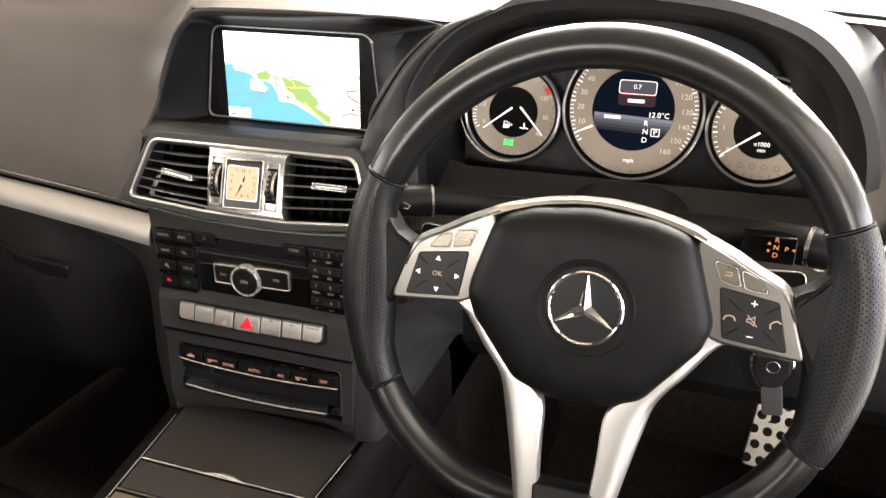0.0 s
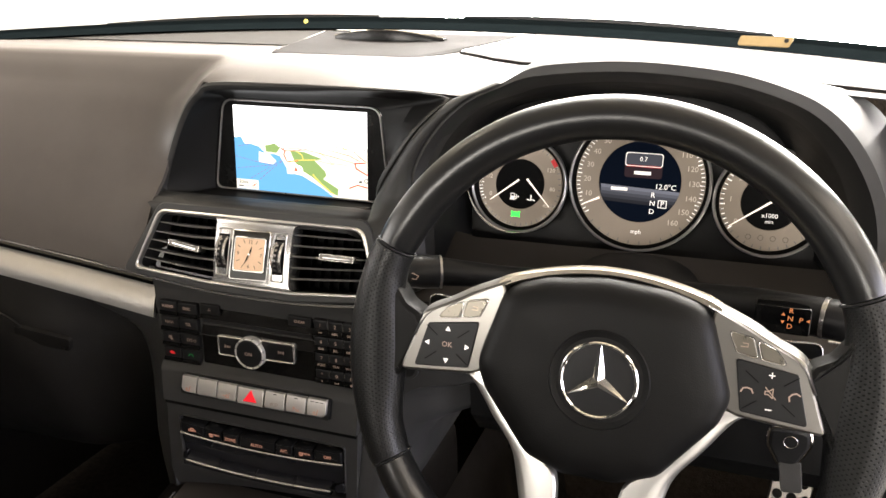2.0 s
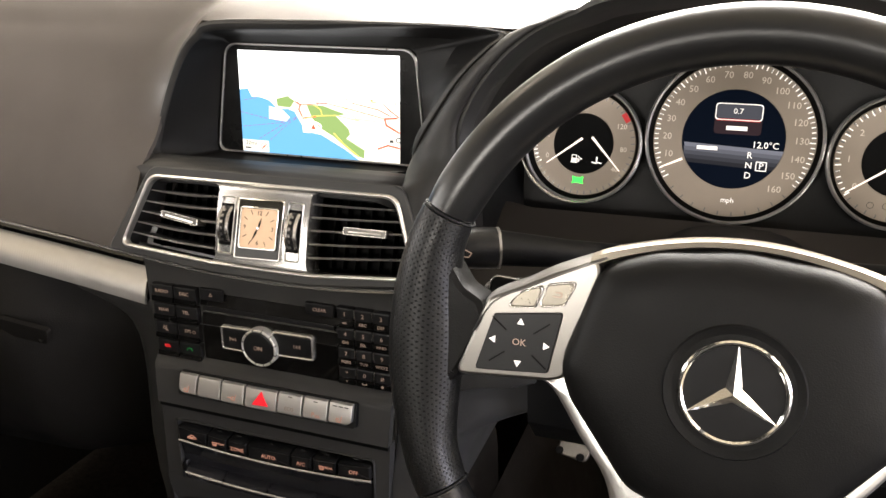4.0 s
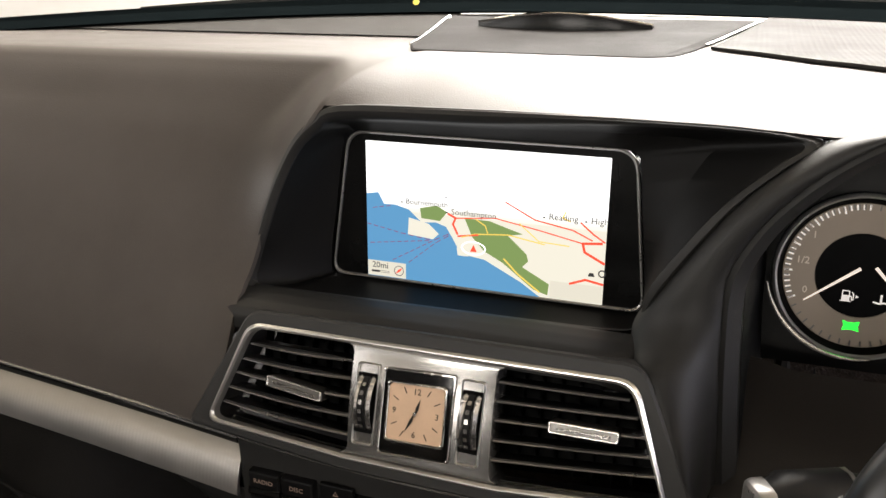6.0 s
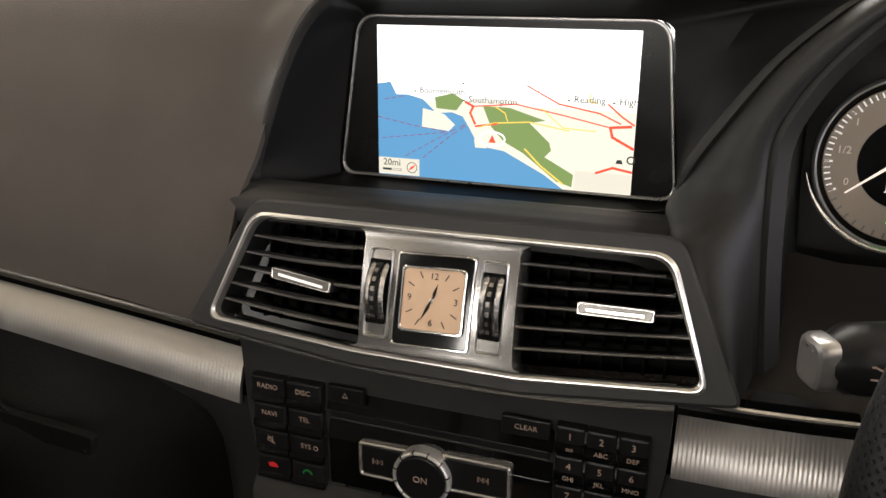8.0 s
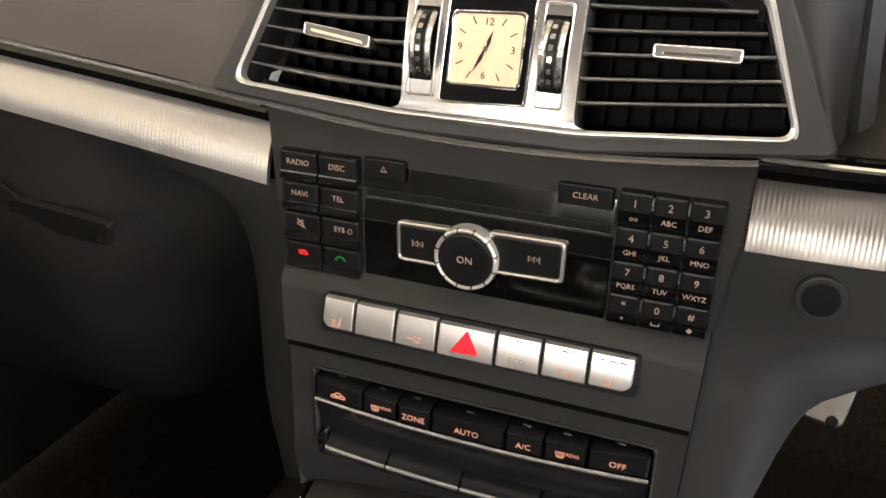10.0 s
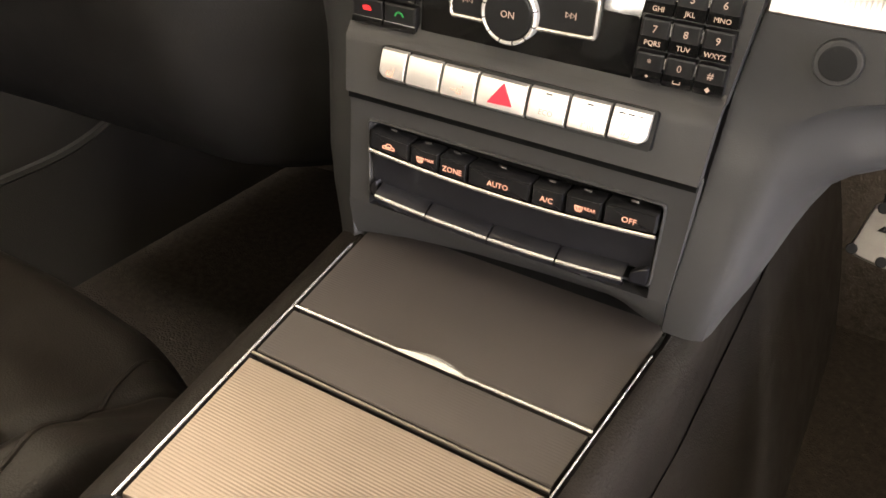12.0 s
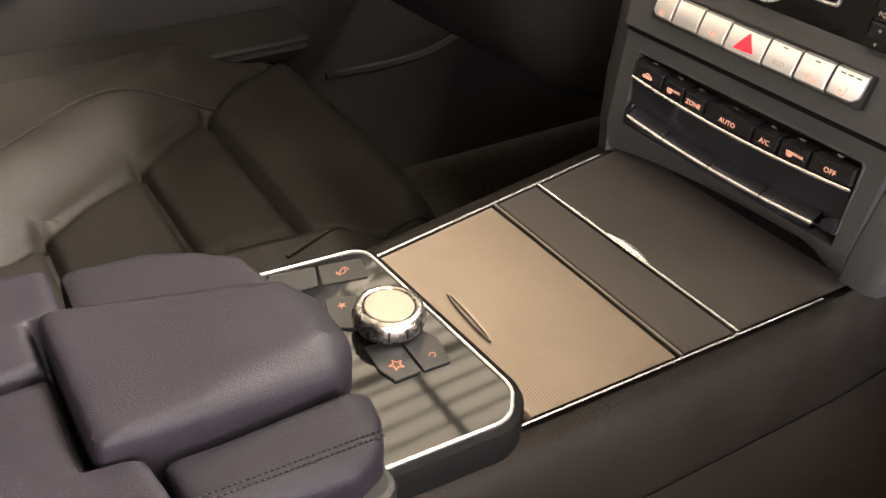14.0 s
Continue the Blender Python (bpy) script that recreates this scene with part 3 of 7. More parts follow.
# ---- dashboard ----
dash = thing("dashboard", (0, 1.2, 0.9), "dark grey soft-touch dashboard with a raised centre hood", "dashboard", kind="structure")
PAD = [(0, (1.018, 0.908)), (1, (1.031, 0.945)), (2, (1.052, 0.985)), (3, (1.080, 1.030)), (4, (1.109, 1.073)), (5, (1.136, 1.1045)), (6, (1.1525, 1.1195)), (7, (1.195, 1.1190)), (8, (1.30, 1.1135)), (9, (1.39, 1.1085)), (10, (1.56, 1.130))]
HUMP = [(0, (1.0155, 0.908)), (1, (1.0270, 0.945)), (2, (1.047, 0.983)), (2.4, (1.062, 0.996)), (3, (1.074, 1.020)), (4, (1.078, 1.055)), (5, (1.0795, 1.092)), (5.35, (1.0815, 1.0985)), (5.7, (1.092, 1.1070)), (6, (1.107, 1.1128)), (6.5, (1.128, 1.1170)), (7, (1.149, 1.1186)), (8, (1.19, 1.119)), (9, (1.30, 1.117)), (10, (1.56, 1.130))]
CREST_X = [(0, -0.156), (1, -0.148), (2, -0.139), (3, -0.1305), (4, -0.1165), (5, -0.0915), (5.5, -0.084), (6, -0.078), (7, -0.073), (10, -0.070)]
EDGE_X = [(0, -0.146), (1, -0.131), (2, -0.131), (3, -0.127), (4, -0.115), (5, -0.088), (6, -0.075), (7, -0.070), (10, -0.070)]


def smooth_table(table, s):
    """The same curve with its corners rounded."""
    a, b, c = along(table, max(0, s - 0.25)), along(table, s), along(table, min(10, s + 0.25))
    if isinstance(a, tuple):
        return tuple((p + 2 * q + r) / 4 for p, q, r in zip(a, b, c))
    return (a + 2 * b + c) / 4


def pad_point(x, s):
    """A point of the passenger side of the dash, which swells into the centre hood."""
    edge = smooth_table(CREST_X, s)
    wide = lerp(0.050, 0.034, smooth01((s - 1) / 4))
    t = min(1.0, max(0.0, (x - (edge - wide)) / wide))
    k = lerp(t * t * (3 - 2 * t), t * t, 0.60)
    a, b = smooth_table(PAD, s), smooth_table(HUMP, s)
    y, z = lerp(a[0], b[0], k), lerp(a[1], b[1], k)
    out = max(0.0, -x - 0.12)
    y -= 0.10 * out * out * max(0.0, 1 - s / 9)
    z += 0.10 * out * max(0.0, 1 - s / 4.5)
    if s > 9:
        t = s - 9
        y, z = lerp(y, screen_base_y(x) + 0.004, t), lerp(z, screen_base_z(x), t)
    return (x, y, z)


g = Geo()
g.grid(lambda u, v: pad_point(lerp(-0.73, smooth_table(EDGE_X, 10 * v), 1 - (1 - u) ** 1.8), 10 * v), 60, 80)
part("passenger_pad", g, M_DASH, dash, thick=0.004)

# the hood's bright top over the display, back to the glass
BROW_R = 0.262
BROW_FRONT = [(-0.09, (1.0805, 1.0965)), (-0.07, (1.0805, 1.0990)), (0.0, (1.0805, 1.1008)), (0.08, (1.0805, 1.1016)), (0.14, (1.0800, 1.1010)), (0.172, (1.0775, 1.0996)), (0.190, (1.0740, 1.0990)), (0.203, (1.0690, 1.1010)), (0.226, (1.0520, 1.1105)), (0.27, (1.0470, 1.1235))]


def brow_point(u, s):
    """The hood's top: a soft slope up from the front edge, then level to the glass."""
    edge = smooth_table(EDGE_X, s)
    x = lerp(edge, BROW_R, u)
    y, z = smooth_table(HUMP, s)
    if s < 8:
        q = (s - 5.35) / 2.65
        fy, fz = along(BROW_FRONT, x)
        y, z = lerp(fy, 1.19, q), fz + (1.119 - fz) * (1 - (1 - q) ** 2.2)
    p = pad_point(edge, s)
    w = smooth01(1 - (x - edge) / 0.035)
    y, z = lerp(y, p[1], w), lerp(z, p[2], w)
    if s > 9:
        t = s - 9
        y, z = lerp(y, screen_base_y(x) + 0.004, t), lerp(z, screen_base_z(x), t)
    return (x, y, z)


g = Geo()
g.grid(lambda u, v: brow_point(u, 5.35 + 4.65 * v), 30, 46)
part("centre_hood_top", g, M_DASH, dash, thick=0.003)

# the recess round the display: from the opening's edge back to the display's frame
OPEN = [(-0.1285, 1.0640, 0.9868), (-0.1350, 1.0655, 0.9930), (-0.1345, 1.070, 1.003), (-0.1290, 1.074, 1.022), (-0.122, 1.0765, 1.042), (-0.113, 1.0785, 1.062), (-0.103, 1.0795, 1.078), (-0.090, 1.080, 1.090), (-0.072, 1.0805, 1.0985), (0.0, 1.0805, 1.1005), (0.08, 1.0805, 1.1012), (0.14, 1.080, 1.1005), (0.174, 1.0770, 1.0985), (0.183, 1.0725, 1.0950), (0.171, 1.0700, 1.0850), (0.149, 1.0700, 1.0630), (0.126, 1.0700, 1.0290), (0.1125, 1.0705, 1.0065), (0.1060, 1.0735, 0.9930), (0.0950, 1.0755, 0.9872), (0.050, 1.0750, 0.9862), (0.0, 1.0730, 0.9862), (-0.060, 1.0700, 0.9862), (-0.112, 1.0655, 0.9862)]
FRAME = [(-0.0985, 1.114, 0.9812), (-0.1005, 1.114, 0.984), (-0.0995, 1.114, 1.003), (-0.096, 1.114, 1.022), (-0.093, 1.114, 1.042), (-0.090, 1.114, 1.060), (-0.087, 1.114, 1.072), (-0.081, 1.114, 1.078), (-0.072, 1.114, 1.0795), (0.0, 1.114, 1.0795), (0.05, 1.114, 1.0795), (0.08, 1.114, 1.0795), (0.090, 1.114, 1.0785), (0.0945, 1.114, 1.0760), (0.0965, 1.114, 1.072), (0.0985, 1.114, 1.055), (0.101, 1.114, 1.030), (0.1035, 1.114, 1.003), (0.105, 1.114, 0.984), (0.100, 1.114, 0.9805), (0.050, 1.114, 0.9805), (0.0, 1.114, 0.9805), (-0.060, 1.114, 0.9805), (-0.090, 1.114, 0.9805)]


def ring_spline(pts, n=4):
    """A smooth closed path through points."""
    path = spline(pts[-2:] + pts + pts[:3], n)
    return path[2 * n:(2 + len(pts)) * n]


outer, inner = ring_spline(OPEN), ring_spline(FRAME)
ways = [((b - a) * Vector((1, 0, 1))).normalized() for a, b in zip(outer, inner)]
deep = [smooth01((p.z - 0.990) / 0.030) for p in outer]
step = [a + w * lerp(0.0030, 0.0068, k) + Vector((0, lerp(0.006, 0.001, k), lerp(-0.0045, 0, k))) for a, w, k in zip(outer, ways, deep)]
mid = [a.lerp(b, 0.5) + Vector((0, 0.010 * k, -0.0015 * (1 - k))) for a, b, k in zip(step, inner, deep)]
rim_rows = []
for back, along_way in ((0.007, -0.0015), (0.001, -0.001), (-0.0014, 0.002), (-0.0008, 0.0045)):
    rim_rows.append([a + w * along_way * lerp(0.4, 1, k) + Vector((0, lerp(along_way * 0.7, back, k), lerp(-0.0015 if along_way < 0 else -0.0004, 0, k))) for a, w, k in zip(outer, ways, deep)])
rim_rows.append(step)
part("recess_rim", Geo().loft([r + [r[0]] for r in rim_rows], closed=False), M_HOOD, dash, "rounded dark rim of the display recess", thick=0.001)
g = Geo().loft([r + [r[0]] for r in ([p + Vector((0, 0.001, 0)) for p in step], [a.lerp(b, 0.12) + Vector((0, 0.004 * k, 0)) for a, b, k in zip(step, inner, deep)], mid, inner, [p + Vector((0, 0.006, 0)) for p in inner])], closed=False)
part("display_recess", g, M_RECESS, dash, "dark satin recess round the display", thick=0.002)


def ledge_point(u, v):
    """The soft roll under the display, falling forwards into the vent housing."""
    x = lerp(-0.143, 0.1120, u)
    left, right = smooth01((-x - 0.100) / 0.040), smooth01((x - 0.090) / 0.022)
    front = 1.0385 + 0.004 * left + 0.010 * right
    back = 1.0700 + 0.004 * smooth01((x + 0.12) / 0.16)
    dy, dz = along([(0, (0.000, -0.0160)), (0.12, (0.02, -0.0085)), (0.25, (0.10, -0.0045)), (0.42, (0.30, -0.0018)), (0.62, (0.58, -0.0002)), (0.85, (0.86, 0.0)), (1, (1.0, -0.0012))], v)
    return (x, lerp(front, back, dy), 0.9868 + dz - 0.004 * left * (1 - v) - 0.010 * right * (1 - v) * (1 - v))


g = Geo()
g.grid(ledge_point, 48, 26)
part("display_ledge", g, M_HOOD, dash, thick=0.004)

# driver's side: the ridge from the display down to the lower dash, then the instrument hood
RIM = [(0.1540, 1.052, 0.915), (0.1510, 1.057, 0.945), (0.1480, 1.060, 0.985), (0.1475, 1.062, 1.025), (0.1570, 1.062, 1.050), (0.1700, 1.060, 1.069), (0.1860, 1.057, 1.086), (0.206, 1.054, 1.101), (0.232, 1.050, 1.113), (0.262, 1.046, 1.124), (0.335, 1.044, 1.131), (0.405, 1.045, 1.127), (0.450, 1.048, 1.117), (0.486, 1.054, 1.101), (0.515, 1.062, 1.072), (0.538, 1.074, 1.030), (0.548, 1.080, 0.985), (0.550, 1.082, 0.935)]
CLUSTER = (0.345, 1.185, 1.005)
rim = spline(RIM, 5)
hood_rim = [p for p in rim if p.x > 0.225 and (p.z > 1.03 or p.x > 0.3)]


def toward(p, k, dy, dz=0.0):
    """A point of the rim drawn in towards the middle of the instruments."""
    return Vector((lerp(p.x, CLUSTER[0], k), p.y + dy, lerp(p.z, CLUSTER[2], k) + dz))


near_lip = [lerp(0.058, 0.10, smooth01((p.x - 0.16) / 0.10)) for p in rim]
g = Geo().loft([[toward(p, f, 0.030) for p, f in zip(rim, near_lip)], [toward(p, 0.055, 0.008) for p in rim], [toward(p, 0.02, 0.0) for p in rim], [toward(p, 0.0, 0.002) for p in rim]], closed=False)
part("instrument_hood_lip", g, M_HOOD, dash, "satin dark lip of the instrument hood", thick=0.002)
near = [lerp(0.45, 1.0, smooth01((p.x - 0.16) / 0.10)) for p in rim]
g = Geo().loft([[toward(p, 0.26 * f, 0.125) for p, f in zip(rim, near)], [toward(p, 0.17 * f, 0.075) for p, f in zip(rim, near)], [toward(p, lerp(0.102, 0.060, (1 - f) / 0.55), 0.0315) for p, f in zip(rim, near)]], closed=False)
part("instrument_hood_lining", g, M_BLACK, dash, "matt black lining of the instrument hood", thick=0.002)


def rim_out(p, k):
    """The outside of the hood, flowing back into the dash top."""
    up = max(0.0, (p.z - 0.99) / 0.14)
    side = (p.x - 0.345) / 0.2
    table = {0: (0.02, 0.0, 0.0), 1: (-0.03, 0.002, 0.002), 2: (-0.06, 0.020, 0.006)}
    if k < 3:
        a, dy, dz = table[k]
        sink = smooth01((0.275 - p.x) / 0.04)
        a, dz = a * (1 - sink) if k else a, dz * (1 - sink) - (0.003 * sink if k == 2 else 0.0)
        return Vector((lerp(p.x, CLUSTER[0], a), p.y + dy, lerp(p.z, CLUSTER[2], a * (0.9 if up > 0.2 else 0)) + dz * up))
    join = smooth01((0.285 - p.x) / 0.045)
    return Vector((p.x + side * 0.03 * (1 - join), p.y + 0.10, lerp(p.z + 0.008 * up, 1.113, 0.75 * min(1, up)) - 0.010 * join))


g = Geo().loft([[rim_out(p, k) for p in hood_rim] for k in range(4)], closed=False)
part("instrument_hood", g, M_STACK, dash, "dark instrument hood", thick=0.003)


def driver_top_z(x, y):
    u = (x - 0.260) / 0.47
    end = screen_base_y(x) + 0.004
    return lerp(1.117 - 0.03 * u ** 2, screen_base_z(x), (y - 1.13) / (end - 1.13))


# top of the dash behind the instrument hood, and the far right side
g = Geo()
g.grid(lambda u, v: (lerp(0.260, 0.73, u), lerp(1.13, screen_base_y(lerp(0.260, 0.73, u)) + 0.004, v), driver_top_z(lerp(0.260, 0.73, u), lerp(1.13, screen_base_y(lerp(0.260, 0.73, u)) + 0.004, v))), 30, 20)
part("driver_hood_top", g, M_DASH, dash, thick=0.003)
g = Geo()
RIGHT = [(0.905, 1.066), (0.945, 1.070), (0.985, 1.082), (1.02, 1.098), (1.05, 1.115), (1.072, 1.135), (1.083, 1.16)]
g.loft([[(x, y + 0.02 * (x - 0.55), z) for z, y in RIGHT] for x in (0.535, 0.58, 0.63, 0.68, 0.73)], closed=False)
part("driver_end_pad", g, M_DASH, dash, thick=0.004)
# soft cheek between the display recess, the vents and the instrument hood, as one sheet
cheek_l = spline([(0.222, 1.072, 1.1125), (0.203, 1.074, 1.1035), (0.1845, 1.0720, 1.0962), (0.171, 1.0700, 1.0850), (0.149, 1.0700, 1.0630), (0.126, 1.0700, 1.0290), (0.1125, 1.0705, 1.0065), (0.1060, 1.0690, 0.9925), (0.1080, 1.0560, 0.9850), (0.1130, 1.0400, 0.9800), (0.1245, 1.0310, 0.9630), (0.1370, 1.0215, 0.9380), (0.1435, 1.0165, 0.9215), (0.1450, 1.0155, 0.9150)], 5)
cheek_r = spline([(0.236, 1.0500, 1.1140), (0.220, 1.0520, 1.1075), (0.206, 1.0540, 1.1010), (0.186, 1.0570, 1.0860), (0.1700, 1.0600, 1.0690), (0.1570, 1.0620, 1.0500), (0.1480, 1.0620, 1.0300), (0.1470, 1.0610, 1.0120), (0.1475, 1.0600, 0.9980), (0.1480, 1.0590, 0.9830), (0.1495, 1.0570, 0.9620), (0.1510, 1.0550, 0.9400), (0.1525, 1.0525, 0.9215), (0.1530, 1.0515, 0.9150)], 5)
g = Geo()
rows = []
for i, (a, b) in enumerate(zip(cheek_l, cheek_r)):
    swell = lerp(0.0045, 0.0075, smooth01((1.03 - a.z) / 0.06))
    rows.append([a + Vector((-0.003, 0.008, -0.002))] + [a.lerp(b, t) + Vector((0, -swell * math.sin(math.pi * t) ** 0.8, 0.3 * swell * math.sin(math.pi * t))) for t in [j / 10 for j in range(11)]] + [b + Vector((0.002, 0.003, 0)), b + Vector((0.003, 0.012, 0))])
g.loft(rows, closed=False)
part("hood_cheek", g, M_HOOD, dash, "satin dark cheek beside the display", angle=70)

# panel under the instruments, with the steering column's cover
g = Geo()
UNDER = [(0.905, 1.045), (0.918, 1.062), (0.930, 1.088), (0.942, 1.112), (0.952, 1.128)]
g.loft([[(x, y + (0.012 if abs(x - 0.345) > 0.17 else 0), z + 0.010 * (x - 0.17)) for z, y in UNDER] for x in [0.128 + 0.0215 * i for i in range(21)]], closed=False)
part("lower_instrument_panel", g, M_UNDER, dash, "grey satin panel under the instruments, warm light in its colour", thick=0.004)
g2 = Geo()
slab(g2, face_frame(1.188, 1.0, 0.2, 0.345), fillet([(-0.20, -0.065), (0.195, -0.062), (0.205, 0.03), (0.10, 0.115), (-0.10, 0.118), (-0.21, 0.03)], 0.03), -0.004, 0.002)
part("instrument_backing", g2, M_BLACK, dash)
shroud = thing("steering_column_cover", (0.355, 1.0, 0.94), "matt black steering column cover behind the wheel", "column cover")
g = Geo()
loops = []
for y, w, h, zc in ((0.935, 0.048, 0.034, 0.926), (0.965, 0.056, 0.038, 0.916), (1.03, 0.060, 0.040, 0.914), (1.13, 0.062, 0.038, 0.915)):
    loops.append([(0.355 + w * math.copysign(abs(math.cos(a)) ** 0.7, math.cos(a)), y, zc + h * math.copysign(abs(math.sin(a)) ** 0.7, math.sin(a))) for a in [2 * math.pi * i / 28 for i in range(28)]])
g.loft(loops, cap0=True, cap1=True)
part("cover", g, M_BLACK, shroud)
for sx in (-1, 1):
    part("cover_joint", tube(Geo(), [(0.355 + sx * w, y, 0.925) for y, w in ((0.94, 0.0485), (0.965, 0.0562), (1.03, 0.0602), (1.12, 0.0622))], 0.0012, 6), M_VOID, shroud)
# knee panel beneath, driver's side, and the glovebox on the passenger's side
g = Geo()
KNEE = [(0.895, 1.050), (0.868, 1.046), (0.84, 1.040), (0.80, 1.046), (0.77, 1.075), (0.755, 1.13), (0.75, 1.22), (0.75, 1.35)]
g.loft([[(x, y, z) for z, y in KNEE] for x in [0.215 + 0.02 * i for i in range(28)]], closed=False)
part("knee_panel", g, M_BLACK, dash, "dark grained knee panel under the steering column", thick=0.004)
g = Geo()
GLOVE = [(0.872, 1.024), (0.855, 1.020), (0.835, 1.008), (0.81, 0.998), (0.78, 1.000), (0.74, 1.012), (0.70, 1.03), (0.66, 1.06), (0.64, 1.10), (0.635, 1.2)]
g.loft([[(x, y - 0.10 * max(0, -x - 0.12) ** 2 + 0.060 * smooth01((x + 0.270) / 0.085), z + 0.10 * max(0, -x - 0.12) * max(0, (z - 0.7) / 0.17)) for z, y in GLOVE] for x in [-0.73 + 0.0205 * i for i in range(31)]], closed=False)
part("glovebox_panel", g, M_GLOVE, dash, "black glovebox lid in shade", thick=0.004)
g = Geo()
tube(g, spline([(-0.42, 0.985, 0.872), (-0.36, 0.991, 0.862), (-0.31, 0.996, 0.850), (-0.285, 0.998, 0.838), (-0.280, 0.999, 0.825), (-0.290, 0.998, 0.812)]), 0.0014, 6)
part("glovebox_seam", g, M_GLOVE, dash)
g = Geo()
slab(g, face_frame(0.999, 0.826, -0.15, -0.262), fillet([(-0.032, -0.006), (0.04, -0.010), (0.045, 0.006), (-0.03, 0.012)], 0.004), -0.004, 0.0014, 0.001)
part("glovebox_catch", g, M_GLOVE, dash, "black glovebox catch")
g = Geo()
slab(g, face_frame(0.999, 0.826, -0.15, -0.262), circle(0.038, -0.003, 0.0018, 10), 0.003, 0.0052)
part("lock_barrel", g, M_CHROME, dash)


# ribbed aluminium strips with a glossy fillet above
def strip(name, xs, y_of, top, bottom, label, metal=M_RIBBED):
    t = thing(name, (xs[0], y_of(xs[0]), 0.88), label, "trim strip", "aluminium trim", "structure")
    g = Geo()
    k = 8
    g.loft([[(x, y_of(x) + (0.00011 * math.cos(2 * math.pi * x / 0.0022) if metal is M_RIBBED else 0) - 0.003 + 0.003 * (j / k) + 0.011 * (j / k) ** 2, lerp(bottom(x), top(x), j / k)) for j in range(k + 1)] for x in (xs if metal is not M_RIBBED else [xs[0] + (xs[-1] - xs[0]) * i / 420 for i in range(421)])], closed=False)
    part("ribbed_face", g, metal, t, thick=0.003)
    g = Geo()
    tube(g, [(x, y_of(x) + 0.008, top(x) + 0.0070) for x in xs], 0.0066, 8)
    part("gloss_fillet", g, M_PIANO, t, "glossy black fillet")
    g = Geo()
    tube(g, [(x, y_of(x) - 0.0020, top(x) + 0.0132) for x in xs], 0.0014, 6)
    part("chrome_line", g, M_LINE, t, "thin chrome line")
    return t


def left_y(x):
    return 1.023 - 0.10 * max(0, -x - 0.12) ** 2


strip("trim_strip_1", [-0.73 + 0.02 * i for i in range(30)] + [-0.1245], left_y, lambda x: 0.8935 + 0.11 * max(0, -x - 0.125), lambda x: 0.8620 + 0.125 * max(0, -x - 0.125), "ribbed aluminium strip across the passenger dash", M_TRIM)
strip("trim_strip_2", [0.1205 + 0.01 * i for i in range(9)], lambda x: 1.030 + 0.02 * smooth01((x - 0.14) / 0.2), lambda x: 0.8945 + 0.05 * max(0, x - 0.3), lambda x: 0.8645 + 0.05 * max(0, x - 0.3), "ribbed aluminium strip beside the centre stack")
strip("trim_strip_3", [0.515 + 0.02 * i for i in range(11)], lambda x: 1.058, lambda x: 0.905, lambda x: 0.880, "ribbed aluminium strip at the driver's end of the dash")

# speaker mesh and the pod on the dash top
g = Geo()


def mesh_point(u, v):
    x, y, z = pad_point(lerp(-0.68, -0.152, u), lerp(9.03, 9.93, v))
    return (x, y, z + 0.0016)


g.grid(mesh_point, 30, 10)
part("speaker_mesh", g, M_GRILLE, dash, thick=0.001)


def dash_top_z(x, y):
    """Height of the dash top behind the display hood and the instrument hood."""
    if x > 0.262:
        return driver_top_z(x, y)
    fy, fz = along(BROW_FRONT, x)
    if y < 1.19:
        return fz + (1.119 - fz) * (1 - (1 - max(0.0, y - fy) / (1.19 - fy)) ** 2.2)
    if y < 1.30:
        return lerp(1.119, 1.117, (y - 1.19) / 0.11)
    return lerp(1.117, screen_base_z(x), (y - 1.30) / (screen_base_y(x) + 0.004 - 1.30))


def driver_mesh_point(u, v):
    x = lerp(lerp(0.119, 0.158, v), 0.66, u ** 1.4)
    front = along([(0.10, 1.312), (0.15, 1.255), (0.185, 1.205), (0.22, 1.172), (0.28, 1.160), (0.66, 1.165)], x)
    y = lerp(front, screen_base_y(x) - 0.010, v)
    return (x, y, dash_top_z(x, y) + 0.0030)


g = Geo()
g.grid(driver_mesh_point, 50, 16)
part("speaker_mesh", g, M_GRILLE, dash, thick=(0, 0, -0.002))
g = Geo()
plate = fillet([(-0.082, 1.214), (0.098, 1.210), (0.114, 1.310), (0.150, 1.480), (-0.148, 1.480), (-0.100, 1.255)], [0.012, 0.03, 0.02, 0.01, 0.01, 0.006])
g.loft([[(x, y, lerp(1.1175, screen_base_z(x), smooth01((y - 1.28) / 0.25)) - 0.006) for x, y in plate], [(x, y, lerp(1.1175, screen_base_z(x), smooth01((y - 1.28) / 0.25)) + 0.0010) for x, y in plate], [(x, y, lerp(1.1175, screen_base_z(x), smooth01((y - 1.28) / 0.25)) + 0.0018) for x, y in inset(plate, 0.0015)]], cap1=True)
part("centre_plate", g, M_PLATE, dash, "dark plate round the sensor pod")
for pts in ([(-0.1010, 1.258), (-0.150, 1.482)], [(0.1150, 1.310), (0.1525, 1.482)]):
    g = Geo()
    tube(g, [(x, y, lerp(1.1175, screen_base_z(x), smooth01((y - 1.28) / 0.25)) + 0.0012) for x, y in [(lerp(pts[0][0], pts[1][0], t), lerp(pts[0][1], pts[1][1], t)) for t in (0, 0.25, 0.5, 0.75, 1)]], 0.0014, 6)
    part("plate_edge", g, M_CHROME, dash)
pod = thing("dash_sensor_pod", (0, 1.36, 1.12), "glossy black lens-shaped pod with a chrome rim on the dash top", "sensor pod")
g = Geo()
